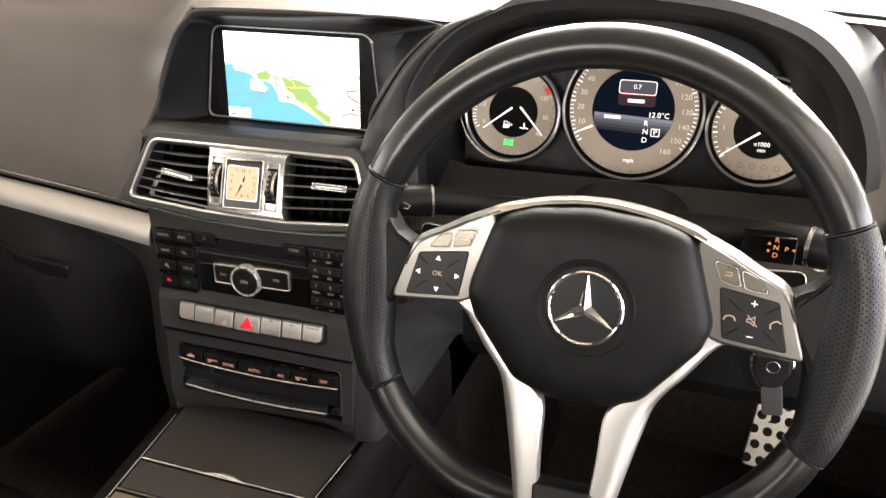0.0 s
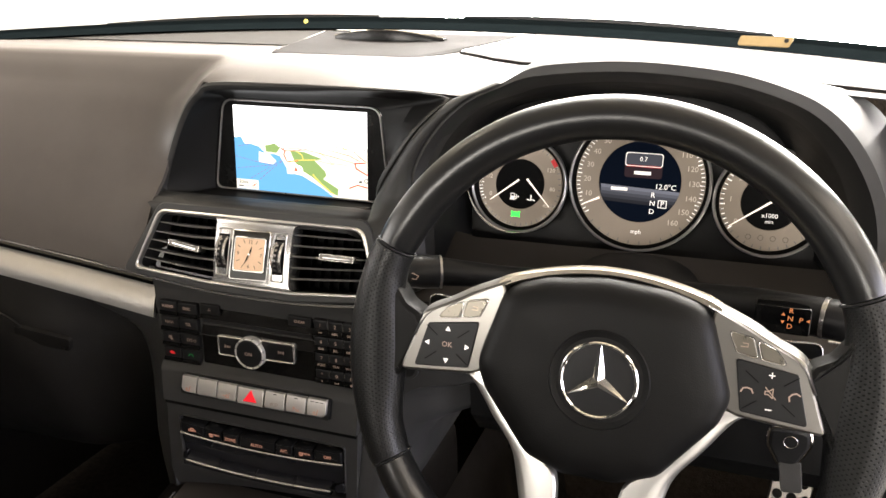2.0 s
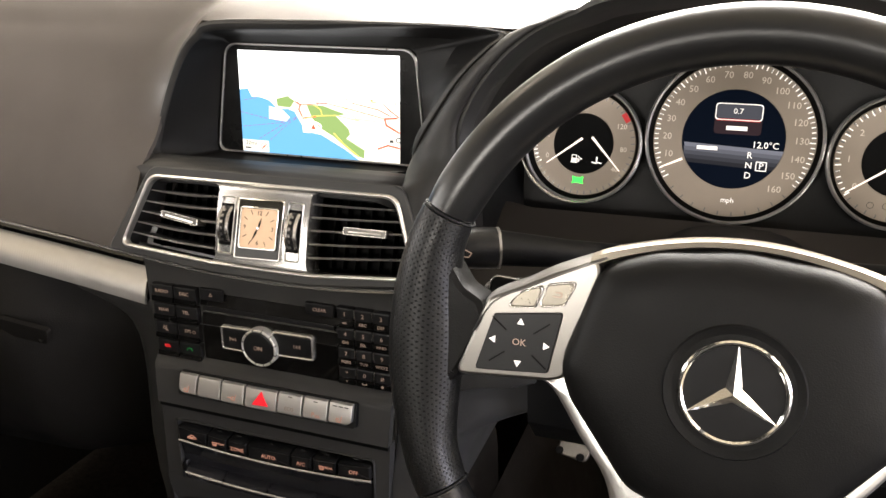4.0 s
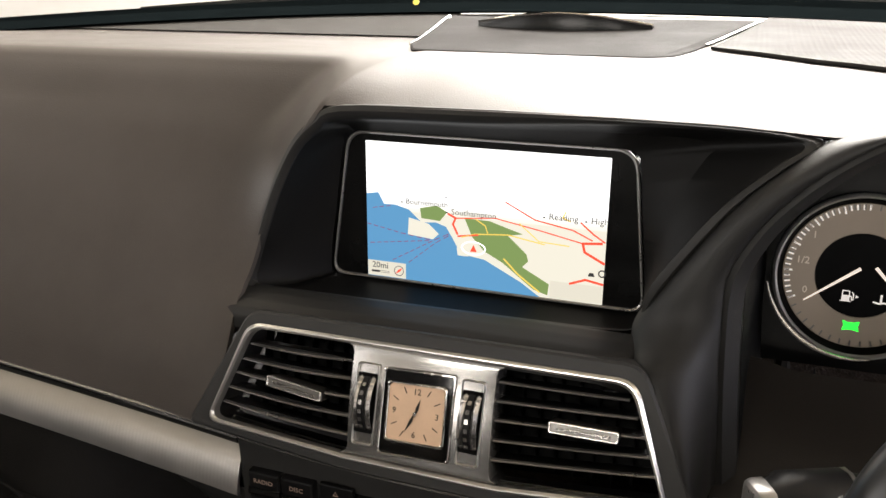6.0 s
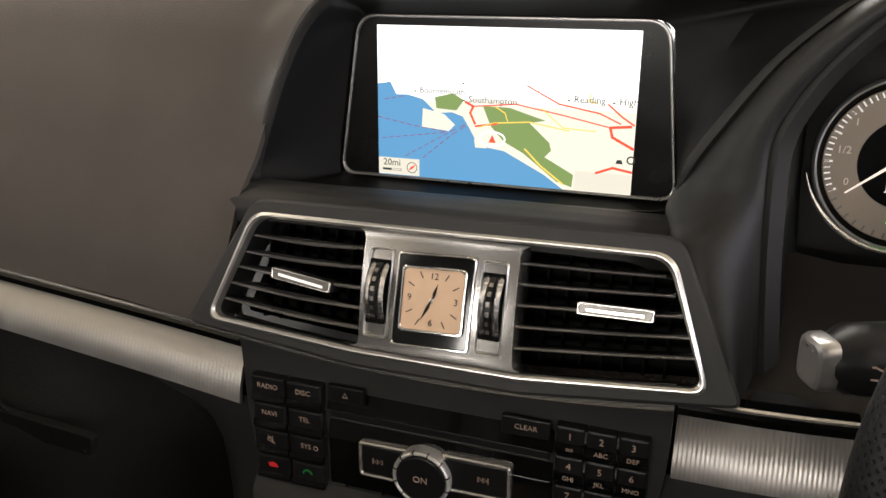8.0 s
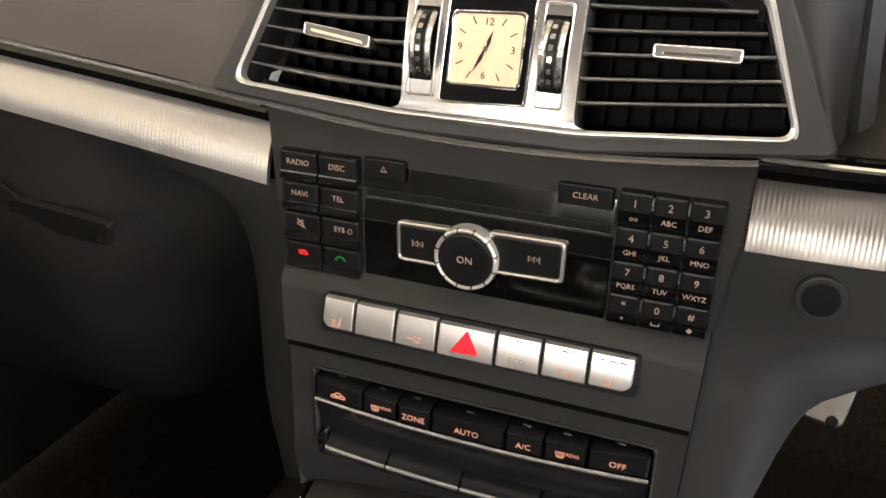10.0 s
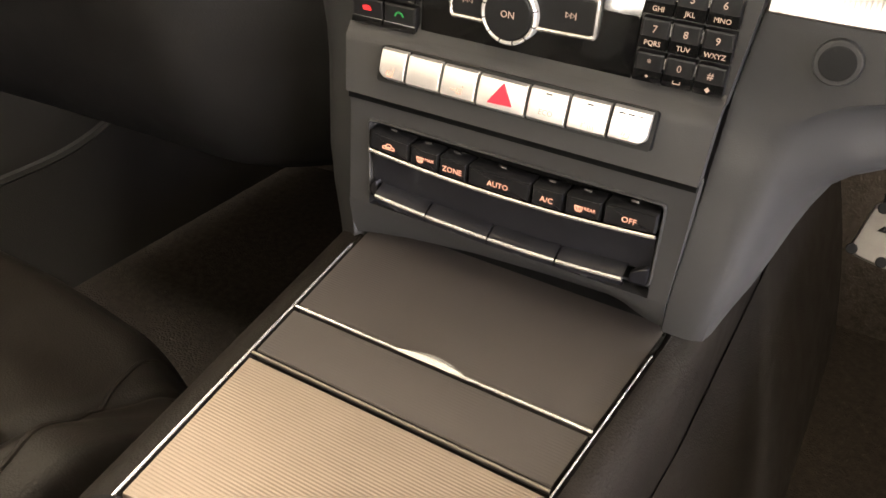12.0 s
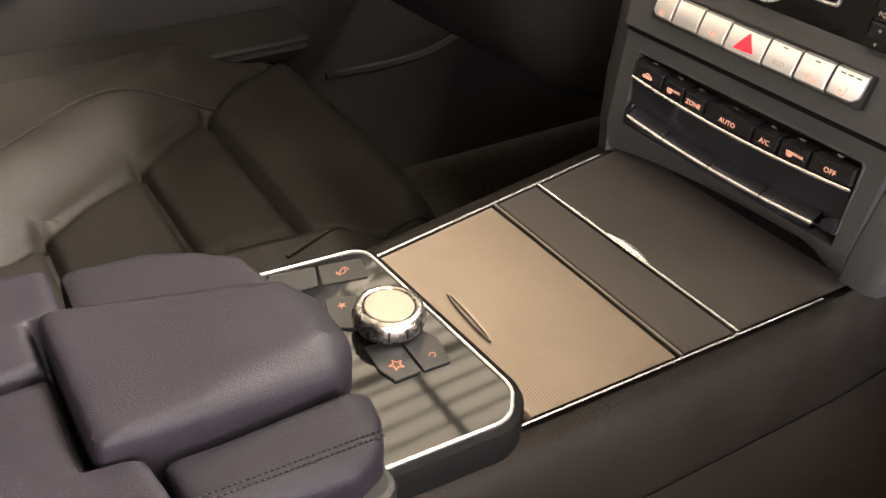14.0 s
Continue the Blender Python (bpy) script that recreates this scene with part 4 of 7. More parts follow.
arch = [(lerp(-0.089, 0.066, i / 24), 0.0105 + 0.0095 * math.sin(math.pi * i / 24)) for i in range(25)]


def pod_y(x):
    return 1.368 + 0.020 * ((x + 0.008) / 0.078) ** 2


g.loft([[(x, pod_y(x) + 0.002, 1.1120) for x, h in arch], [(x, pod_y(x), 1.1160 + h * 0.5) for x, h in arch], [(x, pod_y(x) + 0.002, 1.1170 + h) for x, h in arch], [(x, pod_y(x) + 0.012, 1.1165 + h * 0.96) for x, h in arch], [(x, 1.44, 1.110) for x, h in arch]], closed=False)
part("lens", g, M_GLASSY, pod, thick=0.002)
g = Geo()
tube(g, [(x, pod_y(x) + 0.002, 1.1174 + h) for x, h in arch], 0.0010, 6)
part("chrome_rim", g, M_CHROME, pod)

# ---- air vents with the clock ----
vents = thing("air_vent_panel", (0, 1.02, 0.91), "satin silver double air vent panel with black louvres", "air vent")
MV = face_frame(1.0235, 0.945, 0.32)
SV = math.sqrt(1 + 0.32 ** 2)


def vp(pts):
    """Outline points given as x and height on the vent face."""
    return [(x, (z - 0.945) * SV) for x, z in pts]


g = Geo()
housing = vp(fillet([(-0.1505, 0.9135), (-0.1145, 0.9840), (0.1150, 0.9865), (0.1495, 0.9155), (0.045, 0.9050), (-0.045, 0.9050)], [0.004, 0.016, 0.016, 0.004, 0.05, 0.05], 6))
oval = vp(fillet([(-0.1365, 0.9170), (-0.1135, 0.9770), (0.1125, 0.9790), (0.1345, 0.9190), (0.045, 0.9115), (-0.045, 0.9115)], [0.006, 0.014, 0.014, 0.006, 0.05, 0.05], 6))
part("housing", g.loft([lift(MV, housing, -0.03), lift(MV, housing, -0.001), lift(MV, inset(housing, 0.0015), 0.0003), lift(MV, oval, 0.0003), lift(MV, oval, -0.03)]), M_STACK, vents, "satin anthracite housing")
part("bright_frame", ring(Geo(), MV, oval, 0.0032, -0.004, 0.0030, 0.0013), M_FRAME, vents, "bright chrome frame")
g = Geo()
slab(g, MV, inset(oval, 0.003), -0.036, -0.034)
part("duct_back", g, M_VOID, vents)
plate_l = [(0.9150, -0.0475), (0.9166, -0.0438), (0.9195, -0.0427), (0.9450, -0.0434), (0.9700, -0.0441), (0.9728, -0.0454), (0.9748, -0.0490)]
plate_r = [(0.9150, 0.0460), (0.9166, 0.0421), (0.9195, 0.0411), (0.9450, 0.0406), (0.9700, 0.0401), (0.9728, 0.0413), (0.9748, 0.0450)]
rows = []
for z in (0.9150, 0.9158, 0.9166, 0.9180, 0.9195, 0.9260, 0.9340, 0.9420, 0.9500, 0.9580, 0.9640, 0.9700, 0.9716, 0.9728, 0.9740, 0.9748):
    a, b, v = along(plate_l, z), along(plate_r, z), (z - 0.945) * SV
    w = 0.0026 - 0.0024 * (v / 0.031) ** 2
    rows.append([MV @ Vector(p) for p in ((a, v, -0.02), (a, v, w - 0.0009), (a + 0.0003, v, w - 0.0003), (a + 0.0009, v, w), (b - 0.0009, v, w), (b - 0.0003, v, w - 0.0003), (b, v, w - 0.0009), (b, v, -0.02))])
part("centre_plate", Geo().loft(rows, cap0=True, cap1=True), M_SATIN, vents, "brushed satin silver centre plate")
LOUVRES = {-1: [(-0.1128, 0.9642, -0.0460, 0.9645), (-0.1172, 0.9550, -0.0458, 0.9546), (-0.1210, 0.9466, -0.0452, 0.9443), (-0.1248, 0.9376, -0.0449, 0.9342), (-0.1280, 0.9288, -0.0443, 0.9241)], 1: [(0.0407, 0.9664, 0.1092, 0.9681), (0.0407, 0.9564, 0.1143, 0.9600), (0.0407, 0.9465, 0.1190, 0.9513), (0.0408, 0.9362, 0.1228, 0.9424), (0.0409, 0.9261, 0.1264, 0.9337)]}
for side in (-1, 1):
    for x0, za, x1, zb in LOUVRES[side]:
        louvre = part("louvre", slab(Geo(), MV, vp([(x0, za - 0.0007), (x1, zb - 0.0007), (x1, zb + 0.0007), (x0, za + 0.0007)]), -0.018, -0.0050), M_BLACK, vents)
        rows_ = []
        for q in range(13):
            f = q / 12
            thin = lerp(0.55, 1.05, min(1, 2.0 * f)) if side < 0 else 0.85
            c = vp([(lerp(x0, x1, f), lerp(za, zb, f) - (0.0012 * math.sin(math.pi * f) if side < 0 else 0.0003 * math.sin(math.pi * f)))])[0]
            rows_.append([MV @ Vector((c[0], c[1] + 0.0010 * thin * math.sin(t), -0.0042 + 0.0024 * math.cos(t))) for t in [2 * math.pi * j / 12 for j in range(12)]])
        part("louvre_edge", Geo().loft(rows_, cap0=True, cap1=True), M_LOUVRE, louvre, "grey metallic rounded front edge")
    for i in range(7):
        x = (-0.116 + 0.0105 * i) if side < 0 else (0.049 + 0.0105 * i)
        part("upright_vane", slab(Geo(), MV, vp([(x - 0.0006, 0.919), (x + 0.0006, 0.919), (x + 0.0006, 0.972), (x - 0.0006, 0.972)]), -0.033, -0.026), M_VOID, vents)
    xa, za, xb, zb = (-0.0972, 0.9465, -0.0612, 0.9425) if side < 0 else (0.0704, 0.9495, 0.1064, 0.9500)
    up = 0.0028
    o = fillet(vp([(xa, za - up), (xb, zb - up), (xb, zb + up), (xa, za + up)]), 0.0012)
    tab = part("slide_tab", slab(Geo(), MV, o, -0.010, 0.0018, 0.0009), M_TAB, vents, "grey metallic slide tab")
    part("tab_edge", ring(Geo(), MV, o, 0.0009, 0.0010, 0.0026, 0.0003), M_LINE, tab)
    part("tab_inlay", slab(Geo(), MV, fillet(vp([(xa + 0.004, za - 0.0012), (xb - 0.004, zb - 0.0012), (xb - 0.004, zb + 0.0004), (xa + 0.004, za + 0.0004)]), 0.0006), 0.0017, 0.0023, 0.0003), M_CHROME, tab)
# knurled wheels
for cx in (-0.0330, 0.0285):
    part("wheel_recess", ring(Geo(), MV, fillet(vp([(cx - 0.0066, 0.9215), (cx + 0.0066, 0.9215), (cx + 0.0068, 0.9660), (cx - 0.0068, 0.9660)]), 0.002), 0.0010, -0.001, 0.0030, 0.0005), M_FRAME, vents)
    part("wheel_slot", slab(Geo(), MV, fillet(vp([(cx - 0.0056, 0.9285), (cx + 0.0056, 0.9285), (cx + 0.0058, 0.9604), (cx - 0.0058, 0.9604)]), 0.001), -0.001, 0.0029), M_VOID, vents)
    for dx, material in ((-0.0036, M_SATIN), (0.0036, M_SATIN), (0.0, M_KEY)):
        g = Geo()
        loops = []
        for a in [radians(-62 + 4 * i) for i in range(32)]:
            r = 0.0190 + (0.0004 if material is M_SATIN and int(math.degrees(a) / 4) % 2 else 0)
            loops.append([MV @ Vector((cx + dx + o, -0.0005 + r * math.sin(a), -0.0088 + r * math.cos(a) - (0.0012 if o and material is not M_KEY else 0))) for o in (-0.0017, 0.0, 0.0017)])
        g.loft(loops, closed=False)
        part("knurled_wheel", g, material, vents, thick=0.0008)
    for i in range(6):
        a = radians(-40 + 15 * i)
        c = MV @ Vector((cx, -0.0005 + 0.0192 * math.sin(a), -0.0088 + 0.0192 * math.cos(a)))
        g = Geo()
        slab(g, Matrix.Translation(c) @ MV.to_3x3().to_4x4() @ pose(0, 0, 0, -math.degrees(a), 0, 0), rect(-0.0011, -0.0013, 0.0011, 0.0013, 0.0004), 0, 0.0003)
        part("wheel_mark", g, M_SATIN, vents)

clock = thing("dashboard_clock", (-0.002, 1.02, 0.92), "square analogue clock with a cream face and chrome bezel", "clock")
part("bezel", slab(Geo(), MV, fillet(vp([(-0.0225, 0.9200), (0.0185, 0.9215), (0.0185, 0.9665), (-0.0225, 0.9650)]), 0.002), 0.0012, 0.0040, 0.0008), M_PIANO, clock, "glossy black bezel")
part("bezel_edge", ring(Geo(), MV, fillet(vp([(-0.0229, 0.9196), (0.0189, 0.9211), (0.0189, 0.9669), (-0.0229, 0.9654)]), 0.002), 0.0010, 0.0012, 0.0044, 0.0003), M_CHROME, clock)
face_o = fillet(vp([(-0.0180, 0.9285), (0.0145, 0.9293), (0.0140, 0.9592), (-0.0185, 0.9582)]), 0.0015)
part("chrome_surround", ring(Geo(), MV, inset(face_o, -0.0012), 0.0014, 0.0036, 0.0056, 0.0004), M_CHROME, clock)
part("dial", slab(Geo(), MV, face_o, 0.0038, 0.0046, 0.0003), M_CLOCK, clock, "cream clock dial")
CC = Vector((-0.0021, (0.9440 - 0.945) * SV))
for text, dx, dy in (("12", 0, 0.0118), ("3", 0.0125, 0), ("6", 0, -0.0118), ("9", -0.0125, 0)):
    lettering(text, MV @ Matrix.Translation((CC.x + dx, CC.y + dy, 0.0048)), 0.0048, M_INK, clock, name="numeral")
for h in range(12):
    if h % 3:
        a = radians(90 - 30 * h)
        d = Vector((math.cos(a), math.sin(a)))
        k = 0.0135 / max(abs(d.x), abs(d.y))
        part("hour_mark", stroke(Geo(), MV, [CC + d * (k - 0.0035), CC + d * k], 0.0005, 0.0047), M_INK, clock)
for a, ln, nm in ((radians(74), 0.0085, "hour_hand"), (radians(-116), 0.0122, "minute_hand")):
    d, s = Vector((math.cos(a), math.sin(a))), Vector((-math.sin(a), math.cos(a)))
    part(nm, slab(Geo(), MV, [tuple(CC - d * 0.002 - s * 0.0006), tuple(CC + d * ln * 0.4 - s * 0.0009), tuple(CC + d * ln), tuple(CC + d * ln * 0.4 + s * 0.0009)], 0.0050, 0.0054), M_INK, clock)
part("hub", slab(Geo(), MV, circle(CC.x, CC.y, 0.0011, 12), 0.0048, 0.0060), M_CHROME, clock)

# ---- display ----
screen = thing("navigation_display", (0, 1.12, 0.98), "wide navigation display showing a coastal road map", "display")
MS = face_frame(1.1165, 1.0275, 0.03)
frame_o = [(x, z - 1.0275) for x, z in fillet([(-0.1000, 0.9815), (-0.0860, 1.0785), (0.0945, 1.0785), (0.1050, 0.9815)], [0.008, 0.014, 0.014, 0.008], 6)]
part("housing", slab(Geo(), MS, frame_o, -0.02, 0.0004, 0.0004), M_GLASSY, screen, "glossy black display glass")
part("chrome_frame", ring(Geo(), MS, frame_o, 0.0017, -0.006, 0.0022, 0.0006), M_LOUVRE, screen, "thin grey metallic frame")
X0, X1, Z0, Z1 = -0.0740, 0.0800, -0.0448, 0.0448


def sp(pts):
    return [(lerp(X0, X1, a), lerp(Z0, Z1, b)) for a, b in pts]


def mapped(name, pts, material, level):
    return part(name, slab(Geo(), MS, sp(pts), level - 0.0001, level), material, screen)


mapped("map_haze", [(0, 0.60), (1, 0.60), (1, 1), (0, 1)], M_SKY, 0.0007)
mapped("map_land", [(0, 0), (1, 0), (1, 0.601), (0, 0.601)], M_LAND, 0.0007)
mapped("map_sea", [(0, 0), (0.755, 0), (0.673, 0.093), (0.518, 0.225), (0.418, 0.247), (0.378, 0.364), (0.352, 0.433), (0.308, 0.456), (0.246, 0.445), (0.19, 0.53), (0.128, 0.556), (0.079, 0.554), (0.054, 0.635), (0, 0.62)], M_SEA, 0.0009)
for i, k in enumerate((0.75, 0.5, 0.25)):
    mapped("map_horizon_haze", [(0, 0.60 - 0.028 * i), (1, 0.60 - 0.028 * i), (1, 0.572 - 0.028 * i), (0, 0.572 - 0.028 * i)], (M_HAZE_A, M_HAZE_B, M_HAZE_C)[i], 0.0008)
mapped("map_island", [(0.19, 0.473), (0.278, 0.44), (0.322, 0.375), (0.297, 0.332), (0.186, 0.349)], M_LAND, 0.0011)
mapped("map_spit", [(0.40, 0.29), (0.45, 0.30), (0.45, 0.235), (0.405, 0.235)], M_LAND, 0.00105)
mapped("map_forest", [(0.239, 0.549), (0.313, 0.579), (0.357, 0.538), (0.327, 0.47), (0.246, 0.477)], M_WOOD, 0.0011)
mapped("map_hill_area", [(0.432, 0.509), (0.537, 0.506), (0.612, 0.468), (0.675, 0.438), (0.614, 0.417), (0.692, 0.299), (0.7, 0.25), (0.676, 0.205), (0.787, 0.106), (0.783, 0.025), (0.725, 0.053), (0.594, 0.22), (0.517, 0.287), (0.465, 0.38)], M_WOOD, 0.0011)
for pts, material, width in (
        ([(0.363, 0.529), (0.395, 0.503), (0.383, 0.459), (0.403, 0.39)], M_ROAD, 0.0013),
        ([(0.388, 0.502), (0.561, 0.531), (0.736, 0.479), (0.912, 0.419), (0.986, 0.432)], M_ROAD, 0.0007),
        ([(0.601, 0.65), (0.722, 0.547), (0.872, 0.502), (0.948, 0.445)], M_ROAD, 0.0008),
        ([(0.986, 0.432), (0.912, 0.419), (0.921, 0.361), (0.998, 0.295)], M_ROAD, 0.0015),
        ([(0.90, 0.56), (0.95, 0.49), (0.996, 0.44)], M_ROAD, 0.0009),
        ([(0.405, 0.375), (0.49, 0.40)], M_ROAD, 0.0011),
        ([(0.422, 0.372), (0.477, 0.403), (0.614, 0.423), (0.764, 0.383)], M_ROAD_Y, 0.0007),
        ([(0.60, 0.25), (0.66, 0.15), (0.75, 0.04)], M_ROAD_Y, 0.0009),
        ([(0.48, 0.51), (0.52, 0.47), (0.53, 0.42)], M_ROAD_Y, 0.0006),
        ([(0.66, 0.51), (0.74, 0.40), (0.86, 0.39)], M_ROAD_Y, 0.0006),
        ([(0.84, 0.62), (0.83, 0.58), (0.86, 0.56)], M_ROAD_Y, 0.0008),
        ([(0.87, 0.13), (0.93, 0.17), (0.998, 0.15)], M_ROAD, 0.0014)):
    part("map_road", stroke(Geo(), MS, sp(pts), width, 0.0012), material, screen)
for pts in ([(0.001, 0.4), (0.154, 0.354), (0.297, 0.324)], [(0.016, 0.256), (0.291, 0.323)], [(0.117, 0.144), (0.304, 0.329), (0.378, 0.395)], [(0.19, 0.14), (0.31, 0.31), (0.378, 0.385)], [(0.03, 0.52), (0.12, 0.55)]):
    g = Geo()
    q = [Vector(p) for p in sp(pts)]
    for a, b in zip(q, q[1:]):
        n = max(2, int((b - a).length / 0.0045))
        for i in range(n):
            stroke(g, MS, [a.lerp(b, i / n), a.lerp(b, (i + 0.6) / n)], 0.0004, 0.0012)
    part("map_ferry_line", g, M_FERRY, screen)


def map_at(a, b, level=0.0015):
    q = sp([(a, b)])[0]
    return MS @ Matrix.Translation((q[0], q[1], level))


for text, a, b, size in (("Bournemouth", 0.178, 0.590, 0.0050), ("Southampton", 0.375, 0.545, 0.0054), ("Salisbury", 0.372, 0.655, 0.0048), ("Reading", 0.775, 0.580, 0.0056), ("High", 0.938, 0.578, 0.0056)):
    lettering(text, map_at(a, b), size, M_LABEL if text != "Salisbury" else M_BOXES, screen, "LEFT", "map_label")
    part("town_mark", slab(Geo(), map_at(a - 0.018, b - 0.012), [(-0.0008, 0), (0.0008, 0), (0.0005, 0.0008), (-0.0005, 0.0008)], 0, 0.0002), M_LABEL, screen)
mapped("scale_box", [(0.002, 0.01), (0.176, 0.01), (0.176, 0.125), (0.002, 0.125)], M_BOXES, 0.0014)
lettering("20mi", map_at(0.022, 0.092, 0.0016), 0.0058, M_LABEL, screen, "LEFT", "scale_lettering")
part("scale_bar", stroke(Geo(), MS, sp([(0.022, 0.045), (0.055, 0.045)]), 0.0013, 0.0016), M_LABEL, screen)
part("scale_bar_open", ring(Geo(), MS, sp([(0.055, 0.038), (0.10, 0.038), (0.10, 0.052), (0.055, 0.052)]), 0.0002, 0.0015, 0.0017, 0.00005), M_LABEL, screen)
q = sp([(0.145, 0.065)])[0]
part("compass", ring(Geo(), MS, circle(q[0], q[1], 0.0034, 24), 0.0004, 0.0015, 0.0017, 0.0001), M_LABEL, screen)
part("compass_needle", slab(Geo(), MS, [(q[0] - 0.0024, q[1] - 0.0020), (q[0] + 0.0005, q[1] - 0.0006), (q[0] + 0.0026, q[1] + 0.0022), (q[0] - 0.0006, q[1] + 0.0006)], 0.0015, 0.0018), M_ROAD, screen)
q = sp([(0.472, 0.300)])[0]
part("position_ring", ring(Geo(), MS, [(q[0] + 0.0080 * math.cos(t), q[1] + 0.0045 * math.sin(t)) for t in [2 * math.pi * i / 28 for i in range(28)]], 0.0008, 0.0012, 0.0016, 0.0001), M_SKY, screen)
part("position_arrow", slab(Geo(), MS, [(q[0] - 0.0020, q[1] - 0.0022), (q[0] + 0.0022, q[1] - 0.0022), (q[0], q[1] + 0.0022)], 0.0012, 0.0017), M_ROAD, screen)
mapped("street_box", [(0.792, 0.012), (0.998, 0.012), (0.998, 0.135), (0.792, 0.135)], M_BOXES, 0.0013)
q = sp([(0.952, 0.21)])[0]
part("town_mark", slab(Geo(), MS, [(q[0] - 0.002, q[1] - 0.001), (q[0] + 0.002, q[1] - 0.001), (q[0] + 0.0012, q[1] + 0.0012), (q[0] - 0.0012, q[1] + 0.0012)], 0.0013, 0.0016), M_LABEL, screen)
part("town_ring", ring(Geo(), MS, circle(lerp(X0, X1, 0.993), lerp(Z0, Z1, 0.225), 0.0024, 18), 0.0008, 0.0012, 0.0015, 0.0001), M_LABEL, screen)

# ---- centre stack ----
stack = thing("centre_stack", (0, 1.02, 0.68), "dark satin centre stack panel between the dash and the console", "centre stack", kind="structure")


def stack_y(z):
    """The depth of the stack's face at a height."""
    return along([(0.660, 1.012), (0.70, 1.008), (0.776, 1.0095), (0.7765, 1.0055), (0.812, 1.0125), (0.82, 1.0225), (0.90, 1.0235), (0.912, 1.019)], z)


g = Geo()
edge_l, edge_r = (lambda z: along([(0.66, -0.112), (0.77, -0.110), (0.86, -0.1205), (0.912, -0.1225)], z)), (lambda z: along([(0.66, 0.1075), (0.78, 0.1115), (0.82, 0.1125), (0.87, 0.1185), (0.912, 0.1195)], z))


def stack_patch(x0, x1, z0, z1, nz=10, nx=8):
    """A piece of the stack's face; x None: out to the edge."""
    gg = Geo()
    gg.grid(lambda u, v: (lambda z: (lerp(edge_l(z) if x0 is None else x0, edge_r(z) if x1 is None else x1, u), stack_y(z), z))(lerp(z0, z1, v)), nx, nz)
    return gg


part("upper_face", stack_patch(None, None, 0.8155, 0.908, 14), M_STACK, stack, thick=(0, 0.012, 0))
part("switch_face", stack_patch(None, None, 0.7770, 0.8155, 8), M_STACK, stack, thick=(0, 0.008, 0))
# black strip that deepens the shadow line below the switch ledge
part("ledge_shade", box(Geo(), -0.1098, 1.0068, 0.7730, 0.1108, 1.0160, 0.7768), M_VOID, stack, "dark strip for the shade under the switch row")
part("climate_face", stack_patch(None, -0.0955, 0.700, 0.776), M_STACK, stack, thick=(0, 0.010, 0))
part("climate_face", stack_patch(0.0975, None, 0.700, 0.776), M_STACK, stack, thick=(0, 0.010, 0))
part("climate_face", stack_patch(-0.0955, 0.0975, 0.7605, 0.776, 3), M_STACK, stack, thick=(0, 0.010, 0))
g = Geo()
g.grid(lambda u, v: (lerp(-0.112, 0.1085, u), stack_y(lerp(0.70, 0.672, v)) + 0.005 * v * v, lerp(0.7000, along([(0, 0.6690), (0.08, 0.6730), (0.20, 0.6780), (0.42, 0.6840), (0.65, 0.6872), (0.84, 0.6885), (0.88, 0.6868), (0.92, 0.6830), (0.96, 0.6800), (1, 0.6785)], u), v)), 60, 6)
part("foot_face", g, M_STACK, stack, thick=(0, 0.010, 0))
# added black sheet: stops light leaks and stands for the deep shade
part("foot_backing", box(Geo(), -0.110, 1.034, 0.655, 0.106, 1.040, 0.705), M_VOID, stack, "added black backing for the shade behind the console flap")
g = Geo()
tube(g, [(x, stack_y(0.905) - 0.0035, 0.9005 + 0.55 * x * x) for x in [-0.1225 + 0.0121 * i for i in range(21)]], 0.0016, 6)
part("chrome_line", g, M_LINE, stack, "thin chrome line under the vents")
g = Geo()
g.grid(lambda u, v: (lerp(-0.1225, 0.1195, u), 1.022 - 0.006 * math.sin(math.pi * v), lerp(0.9010, 0.9120, v) + 0.50 * lerp(-0.1225, 0.1195, u) ** 2), 24, 6)
part("gloss_fillet", g, M_PIANO, stack, "glossy black fillet", thick=0.003)
# side wings: the passenger's turns away in one soft roll, the driver's folds into a fillet under the dash
g = Geo()
rows = []
for z in (0.650, 0.668, 0.69, 0.72, 0.75, 0.78, 0.80, 0.815, 0.828, 0.836, 0.843, 0.849, 0.855, 0.864):
    x_in = edge_l(z)
    wide = along([(0.650, 0.036), (0.70, 0.043), (0.75, 0.048), (0.79, 0.050), (0.815, 0.053), (0.828, 0.058), (0.836, 0.065), (0.843, 0.078), (0.849, 0.098), (0.855, 0.118), (0.864, 0.140)], z)
    y = lerp(stack_y(min(z, 0.8)), stack_y(0.84), smooth01((z - 0.70) / 0.13))
    rows.append([(x_in + 0.004, y + 0.012, z), (x_in - 0.0006, y + 0.002, z), (x_in - wide * 0.55, y + 0.014, z), (x_in - wide + 0.008, y + 0.026, z), (x_in - wide + 0.003, y + 0.034, z), (x_in - wide, y + 0.043, z), (x_in - wide - 0.002, y + 0.058, z), (x_in - wide - 0.002, y + 0.10, z), (x_in - wide, y + 0.30, z)])
part("side_wing", g.loft(rows, closed=False), M_STACK, stack, thick=0.003)
g = Geo()
rows = []
